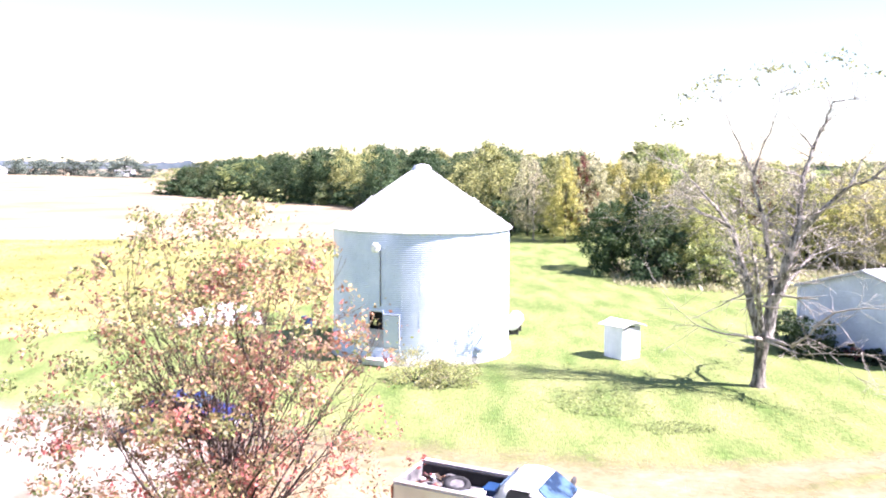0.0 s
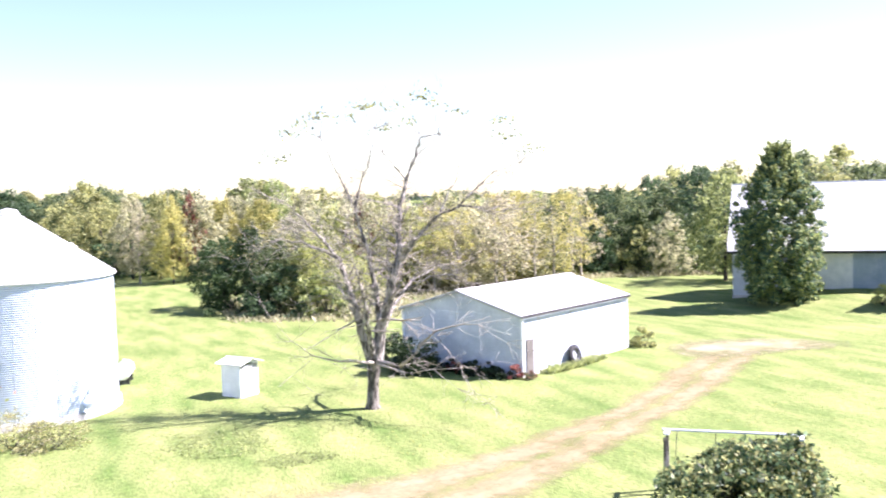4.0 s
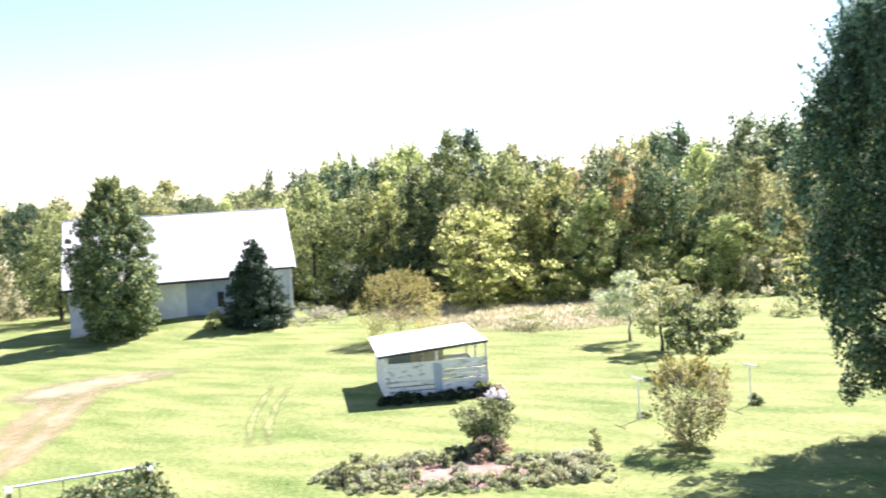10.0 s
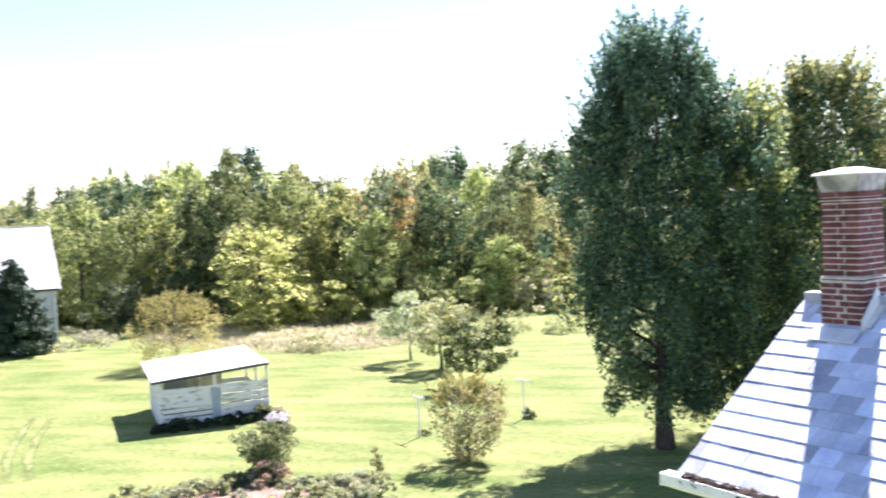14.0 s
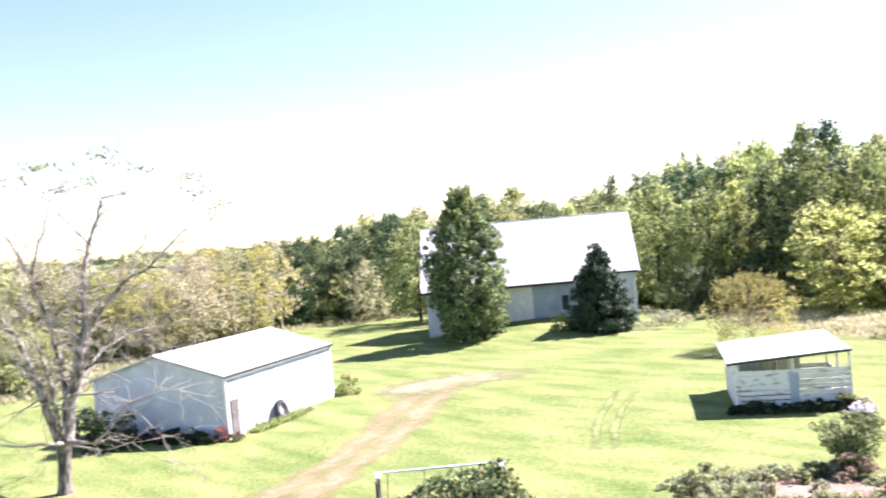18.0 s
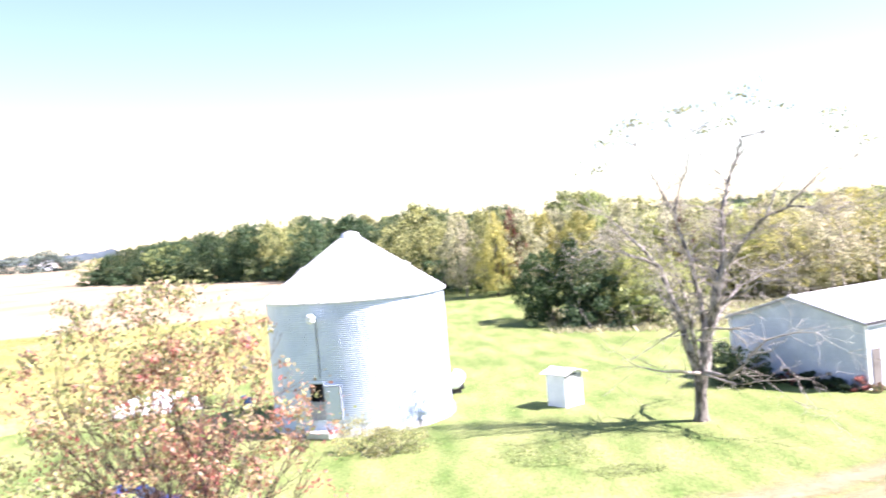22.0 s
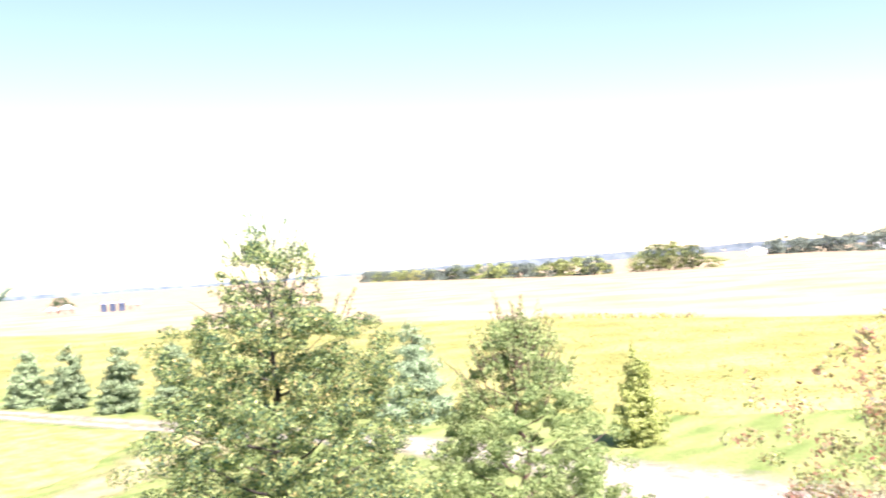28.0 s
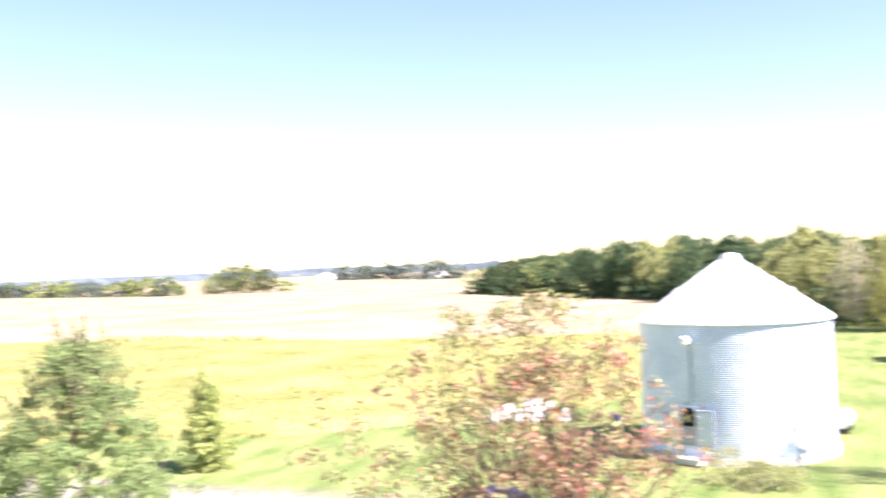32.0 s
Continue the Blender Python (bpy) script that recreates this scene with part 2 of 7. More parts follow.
L["olive"] = leaf_mat("leaf_olive", (0.18, 0.215, 0.08), (0.52, 0.52, 0.21), spread=(0.4, 1.2))
L["yellow"] = leaf_mat("leaf_yellow", (0.26, 0.32, 0.09), (0.58, 0.66, 0.24), spread=(0.5, 1.08))
L["gold"] = leaf_mat("leaf_gold", (0.38, 0.35, 0.1), (0.7, 0.63, 0.22), spread=(0.5, 1.08))
L["tan"] = leaf_mat("leaf_tan", (0.35, 0.31, 0.19), (0.57, 0.51, 0.34), spread=GRAIN)
L["orange"] = leaf_mat("leaf_orange", (0.38, 0.27, 0.11), (0.62, 0.46, 0.2), spread=GRAIN)
L["red"] = leaf_mat("leaf_red", (0.38, 0.09, 0.085), (0.66, 0.24, 0.21), through_light=0.4)
L["pinkish"] = leaf_mat("leaf_pinkish", (0.38, 0.19, 0.12), (0.63, 0.40, 0.28), through_light=0.4)
L["peach"] = leaf_mat("leaf_peach", (0.36, 0.26, 0.11), (0.64, 0.48, 0.25), spread=(0.6, 1.05))
L["lime"] = leaf_mat("leaf_lime", (0.29, 0.34, 0.1), (0.6, 0.66, 0.25), spread=(0.5, 1.08))
L["oak"] = leaf_mat("leaf_oak", (0.012, 0.045, 0.018), (0.42, 0.52, 0.19), through_light=0.3)
L["teal"] = leaf_mat("leaf_teal", (0.035, 0.085, 0.06), (0.19, 0.32, 0.21), through_light=0.5)
# green greyed to stand in for haze over far hedges
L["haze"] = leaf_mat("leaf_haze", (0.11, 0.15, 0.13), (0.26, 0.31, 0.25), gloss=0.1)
L["white_pine"] = leaf_mat("leaf_white_pine", (0.03, 0.07, 0.05), (0.28, 0.37, 0.28), through_light=0.15, gloss=0.2)
L["maroon"] = leaf_mat("leaf_maroon", (0.20, 0.06, 0.055), (0.38, 0.16, 0.13), spread=GRAIN)
L["deep"] = leaf_mat("leaf_deep", (0.026, 0.064, 0.034), (0.16, 0.25, 0.115), through_light=0.42, gloss=0.2, spread=(0.4, 1.0))
L["cedar"] = leaf_mat("leaf_cedar", (0.014, 0.032, 0.014), (0.085, 0.13, 0.05), through_light=0.2, gloss=0.15)
L["shadow_green"] = leaf_mat("leaf_shadow_green", (0.014, 0.042, 0.030), (0.11, 0.21, 0.12), through_light=0.5, gloss=0.3)
# weed green darkened to carry the shade at the wall feet
L["weed_in_shade"] = leaf_mat("leaf_weed_in_shade", (0.015, 0.030, 0.018), (0.055, 0.085, 0.045), through_light=0.2, gloss=0.1)
L["thicket"] = leaf_mat("leaf_thicket", (0.315, 0.30, 0.165), (0.59, 0.565, 0.345), spread=GRAIN)
L["amber"] = leaf_mat("leaf_amber", (0.30, 0.33, 0.10), (0.63, 0.645, 0.235), through_light=0.7, spread=(0.5, 1.08))
L["spruce"] = leaf_mat("leaf_spruce", (0.028, 0.055, 0.034), (0.085, 0.125, 0.075), through_light=0.1, gloss=0.1)
L["blue_spruce"] = leaf_mat("leaf_blue_spruce", (0.11, 0.17, 0.095), (0.31, 0.4, 0.245), through_light=0.2, gloss=0.1)
L["cypress"] = leaf_mat("leaf_cypress", (0.10, 0.165, 0.06), (0.36, 0.44, 0.18), through_light=0.3, gloss=0.15)
L["young"] = leaf_mat("leaf_young", (0.16, 0.21, 0.06), (0.46, 0.5, 0.17), through_light=0.3)
L["pine"] = leaf_mat("leaf_pine", (0.095, 0.15, 0.075), (0.34, 0.43, 0.24), through_light=0.15, gloss=0.15)
L["brown"] = leaf_mat("leaf_brown", (0.19, 0.16, 0.1), (0.43, 0.375, 0.25), spread=GRAIN)
L["weed"] = leaf_mat("leaf_weed", (0.31, 0.30, 0.16), (0.54, 0.51, 0.33), obj=0.1)
L["grass"] = leaf_mat("leaf_grass", (0.14, 0.18, 0.06), (0.30, 0.32, 0.13), obj=0.1)
L["soy"] = leaf_mat("leaf_soy", (0.19, 0.21, 0.055), (0.46, 0.42, 0.16), obj=0.1)
L["grass_pale"] = leaf_mat("leaf_grass_pale", (0.19, 0.23, 0.05), (0.38, 0.38, 0.12), obj=0.1)
L["lawn_weed"] = leaf_mat("leaf_lawn_weed", (0.14, 0.18, 0.06), (0.25, 0.275, 0.125), obj=0.1)
L["sage"] = leaf_mat("leaf_sage", (0.3, 0.36, 0.23), (0.62, 0.66, 0.48))
L["petal"] = leaf_mat("leaf_petal", (0.620, 0.580, 0.680), (0.800, 0.780, 0.800), obj=0.1)


# ---- mesh helpers ----
def bm_new():
    return bmesh.new()


def box(bm, size, m):
    """A bevel-free box of that size, its centre at the pose m."""
    bmesh.ops.create_cube(bm, size=1.0, matrix=m @ Matrix.Diagonal((*size, 1)))


def soft_box(size, bevel=0.01, segs=1):
    bm = bmesh.new()
    bmesh.ops.create_cube(bm, size=1.0, matrix=Matrix.Diagonal((*size, 1)))
    bmesh.ops.bevel(bm, geom=bm.edges[:], offset=bevel, segments=segs, affect="EDGES")
    return bm


def tube(bm, a, b, r, r2=None, seg=10):
    a, b = Vector(a), Vector(b)
    d = b - a
    m = Matrix.Translation((a + b) / 2) @ d.to_track_quat("Z", "Y").to_matrix().to_4x4()
    bmesh.ops.create_cone(bm, cap_ends=True, segments=seg, radius1=r, radius2=r if r2 is None else r2, depth=d.length, matrix=m)


def mesh_of(name, verts, faces, material, smooth=False):
    me = bpy.data.meshes.new(name)
    me.from_pydata([tuple(v) for v in verts], [], [tuple(f) for f in faces])
    me.materials.append(material)
    if smooth:
        me.polygons.foreach_set("use_smooth", [True] * len(me.polygons))
    me.update()
    return me


def quad_mesh(name, v, material):
    """A mesh of loose quads from an array (n, 4, 3)."""
    n = len(v)
    me = bpy.data.meshes.new(name)
    me.vertices.add(n * 4)
    me.vertices.foreach_set("co", v.reshape(-1).astype(np.float32))
    me.loops.add(n * 4)
    me.loops.foreach_set("vertex_index", np.arange(n * 4, dtype=np.int32))
    me.polygons.add(n)
    me.polygons.foreach_set("loop_start", np.arange(0, n * 4, 4, dtype=np.int32))
    me.polygons.foreach_set("loop_total", np.full(n, 4, dtype=np.int32))
    me.materials.append(material)
    me.update(calc_edges=True)
    return me


def part(name, bm, material, parent=None, label="", at=None, smooth=False):
    """Links a bmesh (or a ready mesh) as one mesh object under a thing or a part."""
    if isinstance(bm, bpy.types.Mesh):
        me = bm
    else:
        me = bpy.data.meshes.new(name)
        bmesh.ops.recalc_face_normals(bm, faces=bm.faces[:])
        bm.to_mesh(me)
        bm.free()
        me.materials.append(material)
        if smooth:
            me.polygons.foreach_set("use_smooth", [True] * len(me.polygons))
    ob = new(name, me)
    if parent is not None:
        ob.parent = parent
    if at is not None:
        ob.matrix_basis = at
    if label:
        tagged(ob, label)
    if name in LOOSE:
        tagged(ob, kind="stuff")
    return ob


# joined rests, too fine to pick apart one by one
LOOSE = {"stem_clump", "twig_tangle", "branchwork", "needle_mass", "leaf_scatter", "foliage", "crown", "flower_mass", "leaf_litter", "seam_line"}


def thing(name, m, label, category, group="", kind=""):
    ob = new(name)
    ob.empty_display_size = 0.2
    ob.matrix_basis = m
    return tagged(ob, label, category, group, kind)


def ground_z(x, y):
    """The lawn rises in a ramp to the barn's door."""
    return 1.15 * math.exp(-(((x - 62.5) / 7.0) ** 2 + ((y - 58.5) / 7.0) ** 2)) \
        + 0.05 * math.sin(x * 0.13) * math.cos(y * 0.11)


def turn_z(deg):
    return Matrix.Rotation(radians(deg), 4, "Z")


def heading(dx, dy):
    return math.degrees(math.atan2(dy, dx))


# ---- ground and fields ----
def build_ground():
    xs = np.unique(np.concatenate([np.linspace(-4000, -200, 12), np.linspace(-200, -24, 23), np.arange(-24, 100, 2.0), np.linspace(100, 300, 12), np.linspace(300, 4000, 10)]))
    ys = np.unique(np.concatenate([np.linspace(-4000, -60, 12), np.arange(-60, 110, 2.0), np.linspace(110, 400, 14), np.linspace(400, 4000, 10)]))
    verts = [(x, y, ground_z(x, y) if abs(x) < 200 and abs(y) < 200 else 0.0) for y in ys for x in xs]
    w = len(xs)
    faces = [(j * w + i, j * w + i + 1, (j + 1) * w + i + 1, (j + 1) * w + i) for j in range(len(ys) - 1) for i in range(w - 1)]
    ob = new("ground", mesh_of("ground", verts, faces, M["lawn"], True))
    tagged(ob, "sunlit mown lawn, yellow-green with drier patches", "ground", kind="structure")


def strip(name, left, right, material, lift, label, category, cuts=8, rough_edge=0.25, seed=1, fade_start=False, fade_end=True, ruts=None, ruts_to=None):
    """A sheet on the ground between two polylines, with uneven edges; from leg number ruts on it wears into two wheel tracks."""
    rng = random.Random(seed)

    def dense(line):
        out = []
        for (ax, ay), (bx, by) in zip(line, line[1:]):
            for k in range(cuts):
                f = k / cuts
                out.append((ax + (bx - ax) * f + rng.uniform(-1, 1) * rough_edge, ay + (by - ay) * f + rng.uniform(-1, 1) * rough_edge))
        out.append(line[-1])
        return out
    a, b = dense(left), dense(right)
    verts, faces, rows = [], [], 9
    for (ax, ay), (bx, by) in zip(a, b):
        for k in range(rows):
            f = k / (rows - 1)
            x, y = ax + (bx - ax) * f, ay + (by - ay) * f
            verts.append((x, y, ground_z(x, y) + lift))
    for i in range(len(a) - 1):
        for k in range(rows - 1):
            p = i * rows + k
            faces.append((p, p + 1, p + rows + 1, p + rows))
    me = mesh_of(name, verts, faces, material, True)
    cover = me.attributes.new("cover", "FLOAT", "POINT")
    last = len(a) - 1
    for i in range(len(a)):
        for k in range(rows):
            ends = 1.0
            if fade_start:
                ends = min(ends, i / 6)
            if fade_end:
                ends = min(ends, (last - i) / 6)
            side = min(k, rows - 1 - k)
            across = min(1.0, side / 2.5)
            if ruts is not None and i > ruts * cuts:
                across *= 1.0 - min(1.0, (i - ruts * cuts) / cuts) * (0.0, 0.0, 0.0, 0.3, 0.72)[side]
            if ruts_to is not None and i < ruts_to * cuts:
                across *= 1.0 - min(1.0, (ruts_to * cuts - i) / cuts) * (0.0, 0.0, 0.0, 0.35, 0.7)[side]
            cover.data[i * rows + k].value = ends * across
    ob = new(name, me)
    return tagged(ob, label, category, kind="structure")


build_ground()
# gravel lane along the fields, the yard by the truck and the dirt track to the barn
strip("road", [(-140, 30.5), (-100, 31.5), (-60, 35.5), (-40, 38.5), (-24, 38.5), (-14, 38.0), (-7, 35.6), (-1.5, 33.2)],
      [(-140, 26.5), (-100, 27.5), (-60, 31.5), (-40, 34.0), (-26, 33.0), (-16, 24.5), (-8, 21.8), (-1.5, 20.8)],
      M["gravel"], 0.03, "pale gravel farm lane, almost white in the sun", "lane", seed=2, ruts_to=3)
strip("road", [(-8.0, 36.2), (-1.6, 33.2), (5, 31.4), (11.4, 30.8), (16.8, 32.6), (24.4, 36.4), (31.4, 42.0), (37.9, 46.6)],
      [(-8.4, 21.6), (-1.6, 20.8), (5, 20.5), (14, 26.2), (19.4, 29.6), (27.0, 34.2), (34.2, 39.4), (41.4, 44.6)],
      M["dirt"], 0.035, "worn dirt and gravel track across the lawn", "track", seed=3, fade_start=True, ruts=2)
strip("road", [(-58, 31.9), (-49.5, 24), (-43, 14.5), (-38, 2)], [(-46, 33.5), (-44, 24.5), (-38.5, 14.5), (-33, 2)],
      M["dry_drive"], 0.034, "pale dry drive that branches off the lane", "track", seed=4)
strip("verge", [(-92, 26.5), (-70, 29.8), (-58, 31.4), (-50, 23.6)], [(-95, 2), (-70, 2), (-55, 2), (-44, 13)],
      M["dry_grass"], 0.02, "dry yellow-green grass beside the lane", "verge", seed=5)
strip("verge", [(34.2, 47.0), (37.8, 49.4), (41.6, 48.0), (46.0, 44.0)], [(33.6, 43.6), (36.4, 42.4), (40.0, 42.0), (44.6, 41.6)], M["thin_gravel"], 0.045, "thin pale gravel where the track runs out", "gravel", seed=6, fade_start=True)
strip("verge", [(66, 19), (63.5, 23), (61, 27), (63, 34), (69, 45), (74, 51)], [(80, 20), (84, 24), (85, 29), (84, 36), (82, 43), (79, 52)],
      M["stubble"], 0.03, "pale dry grass and low weeds before the woods", "verge", seed=8, fade_start=True)

# wheel marks worn into the lawn
for k in (0.0, 1.0):
    strip("verge", [(41.6 - k * 0.05, 33.5 - k * 1.2), (37.4, 31.1 - k * 1.05), (33.2 + k * 0.2, 28.4 - k * 0.9), (30.0 + k * 0.3, 25.8 - k * 0.8)],
          [(41.6 - k * 0.05, 33.0 - k * 1.2), (37.5, 30.6 - k * 1.05), (33.4 + k * 0.2, 27.9 - k * 0.9), (30.2 + k * 0.3, 25.3 - k * 0.8)], M["lawn_worn"], 0.02, "pale wheel mark worn into the lawn", "track", seed=20 + int(k), rough_edge=0.06, fade_start=True)

# crop fields: a raised soybean canopy and the ripe tan field behind it
def field(name, outline, height, material, label, category):
    n = len(outline)
    cx, cy = sum(x for x, y in outline) / n, sum(y for x, y in outline) / n
    foot = [(x + (x - cx) / math.hypot(x - cx, y - cy) * 1.6, y + (y - cy) / math.hypot(x - cx, y - cy) * 1.6) for x, y in outline]
    verts = [(x, y, height) for x, y in outline] + [(x, y, -0.05) for x, y in foot]
    faces = [tuple(range(n))] + [(i, (i + 1) % n, n + (i + 1) % n, n + i) for i in range(n)]
    ob = new(name, mesh_of(name, verts, faces, material))
    return tagged(ob, label, category, kind="structure")


field("field", [(-420, 60), (-230, 52), (-110, 41), (-46, 46), (-28, 50), (-12, 62), (-8, 75), (-4, 100), (-8, 117), (-50, 112), (-110, 116), (-217, 92), (-420, 86)],
      0.45, M["soy"], "soybean field turning from green to yellow", "field")
field("field", [(-3500, 60), (-420, 88), (-217, 94), (-110, 118), (-50, 114), (-8, 119), (4, 135), (-24, 216), (-39, 230), (-88, 284), (-70, 420), (-40, 3500), (-3500, 3500)],
      0.30, M["tan"], "ripe pale tan crop field reaching to the horizon", "field")


def scatter_cards(name, outline, count, size, height, material, label, category, seed, base=0.0, upright=True):
    """Loose blades or leaves over an outline."""
    rng = np.random.default_rng(seed)
    poly = np.array(outline)
    lo, hi = poly.min(0), poly.max(0)
    pts = []
    while len(pts) < count:
        p = rng.uniform(lo, hi, (count, 2))
        inside = np.zeros(len(p), bool)
        j = len(poly) - 1
        for i in range(len(poly)):
            xi, yi = poly[i]
            xj, yj = poly[j]
            c = ((yi > p[:, 1]) != (yj > p[:, 1])) & (p[:, 0] < (xj - xi) * (p[:, 1] - yi) / (yj - yi + 1e-9) + xi)
            inside ^= c
            j = i
        pts.extend(p[inside].tolist())
    p = np.array(pts[:count])
    z = np.array([ground_z(x, y) for x, y in p]) + base
    n = count
    ang = rng.uniform(0, math.tau, n)
    s = size * rng.uniform(0.5, 1.4, n)
    hgt = height * rng.uniform(0.4, 1.3, n)
    a = np.stack([np.cos(ang) * s, np.sin(ang) * s, np.zeros(n)], 1)
    lean = rng.normal(0, 0.6, (n, 2)) * hgt[:, None]
    up = np.concatenate([lean, hgt[:, None]], 1)
    if not upright:
        up = np.stack([-np.sin(ang) * s, np.cos(ang) * s, rng.normal(0, 0.25, n) * s], 1)
    c = np.concatenate([p, z[:, None]], 1)
    if not upright:
        c[:, 2] += hgt
    v = np.stack([c - a * 0.6, c + a * 0.6, c + a * 0.35 + up, c - a * 0.35 + up], 1)
    ob = new(name, quad_mesh(name, v, material))
    return tagged(ob, label, category, kind="stuff")


scatter_cards("soybean_plants", [(-110, 42), (-46, 47), (-28, 51), (-12, 63), (-8, 75), (-4, 100), (-8, 116), (-50, 111), (-110, 115), (-160, 103), (-160, 48)],
              60000, 0.17, 0.26, L["soy"], "leafy soybean plants, yellowing, over the field", "crop", 11, base=0.22, upright=False)
scatter_cards("weeds", [(-63, 112.5), (-92, 115), (-90, 118), (-62, 115.5)], 420, 0.25, 0.9, L["gold"], "straggling dry weeds along the field edge", "weeds", 12)
scatter_cards("weeds", [(-63, 49), (-46, 45.5), (-28, 49), (-13, 61), (-10, 63.5), (-13, 64), (-29, 51.5), (-46, 47.5)], 1500, 0.14, 0.28, L["grass"], "rough green grass along the soybean edge", "weeds", 13)
scatter_cards("weeds", [(66, 20), (63.5, 23), (62, 27), (64, 34), (70, 45), (76, 48), (83, 36), (85, 28), (82, 22)], 9000, 0.08, 0.26, L["weed"], "dry pale grass and weeds before the woods", "weeds", 14)
scatter_cards("weeds", [(14, 76), (24, 70), (40, 76), (58, 90), (70, 84), (72, 88), (58, 100), (30, 92), (16, 96)], 9000, 0.14, 0.32, L["weed"], "dry pale grass below the thicket", "weeds", 15)
YARD = [(-8, 36), (-4, 62), (6, 100), (14, 72), (30, 66), (50, 84), (66, 60), (58, 40), (62, 22), (70, 4), (52, -12), (26, 2), (22, 12), (24, 26), (12, 33)]
scatter_cards("grass_tufts", YARD, 36000, 0.05, 0.02, L["grass_pale"], "pale tips of mown grass over the lawn", "grass", 16, upright=False)
# ---- trees ----
def leaf_quads(c, size, rng, out=None, flat=0.0, long=1.0):
    """Diamond leaves at the points c. out: the way they tend to face."""
    n = len(c)
    nrm = rng.normal(0, 1, (n, 3))
    if out is not None:
        nrm += out * 1.1
    nrm[:, 2] += flat
    nrm /= np.linalg.norm(nrm, axis=1)[:, None]
    a = np.cross(nrm, rng.normal(0, 1, (n, 3)))
    a /= np.linalg.norm(a, axis=1)[:, None]
    b = np.cross(nrm, a)
    s = (size * rng.uniform(0.55, 1.35, n))[:, None]
    a, b = a * s * long, b * s * 0.55
    k = nrm * s * 0.12
    return np.stack([c - a + k, c - b - k, c + a + k, c + b - k], 1)


PROFILES = {
    "spray": lambda h: min(1.0, 1.75 * max(0.0, 1 - h) ** 0.46) * min(1.0, 0.55 + 1.5 * h),
    "spire": lambda h: 0.36 * ((1 - h) / 0.2) ** 0.4 if h > 0.8 else min(1.0, 0.36 + (0.8 - h) * 6.0, 0.66 + (0.8 - h) * 0.9) * min(1.0, 0.75 + 2.0 * h),
    "plumed": lambda h: max(0.04, (1 - h) ** 0.6 * 1.14) * min(1.0, 0.8 + 1.6 * h),
    "round": lambda h: math.sqrt(max(0.0, 1 - (2 * h - 0.95) ** 2 / 1.1)),
    "oak": lambda h: max(0.04, min(1.0, 1.2 * (1 - h) ** 0.36) * min(1, 0.7 + 2.2 * h)),
    "column": lambda h: max(0.05, min(1.0, 0.55 + 2.0 * h) * (1 - h ** 2.6)),
    "vase": lambda h: max(0.1, (0.24 + 0.80 * min(1, h * 1.5)) * (1 - max(0, h - 0.55) ** 2 * 4.2)),
    "oval": lambda h: max(0.06, min(1.0, 0.72 + 1.2 * h) * max(0.0, 1 - max(0.0, h - 0.35) ** 1.9 * 2.1)),
    "dome": lambda h: min(1.0, 0.45 + 1.6 * h) * math.sqrt(max(0.0, 1 - max(0.0, h - 0.3) ** 2 / 0.52)),
    "fan": lambda h: min(1.0, 1.25 * math.sqrt(max(0.0, 1 - h * h))),
    "broad": lambda h: min(1.0, 0.62 + 1.1 * h) * max(0.12, 1 - max(0.0, h - 0.5) ** 2 * 3.0),
    "mound": lambda h: math.sqrt(max(0.0, 1 - h * h)),
}


def crown(seed, profile, bottom, clumps, leaves, radius, height, puff, lump=0.3, droop=0.0, hollow=0.55, squash=0.65, rim=0.6):
    """Leaf points of a crown in metres: round puffs of leaves set in an uneven outline, thinner on their undersides."""
    rng = np.random.default_rng(seed)
    f = PROFILES[profile]
    ph = rng.uniform(0, math.tau, 6)
    cs = []
    while len(cs) < clumps:
        h = rng.uniform(0, 1)
        r0 = f(h)
        if rng.uniform() > r0 + 0.10:
            continue
        an = rng.uniform(0, math.tau)
        bump = 1 + lump * (math.sin(2 * an + ph[0] + 5 * h) * 0.5 + math.sin(3 * an + ph[1] - 9 * h) * 0.35 + math.sin(5 * an + ph[2] + 14 * h) * 0.3)
        r = r0 * bump * (hollow + (1 - hollow) * rng.uniform() ** rim) * rng.uniform(0.85, 1.08)
        cs.append((math.cos(an) * r * radius, math.sin(an) * r * radius, (bottom + (1 - bottom) * h) * height - droop * r * radius))
    cs = np.array(cs)
    idx = np.repeat(np.arange(clumps), leaves)
    n = len(idx)
    d = rng.normal(0, 1, (n, 3))
    d[:, 2] = np.where(d[:, 2] < 0, d[:, 2] * 0.55, d[:, 2])
    d /= np.linalg.norm(d, axis=1)[:, None]
    pr = puff * rng.uniform(0.55, 1.3, clumps)[idx] * (0.35 + 0.65 * rng.uniform(0, 1, n) ** 0.45)
    pts = cs[idx] + d * pr[:, None] * np.array([1, 1, squash])
    pts[:, 2] = np.maximum(pts[:, 2], 0.03)
    return pts, d, rng


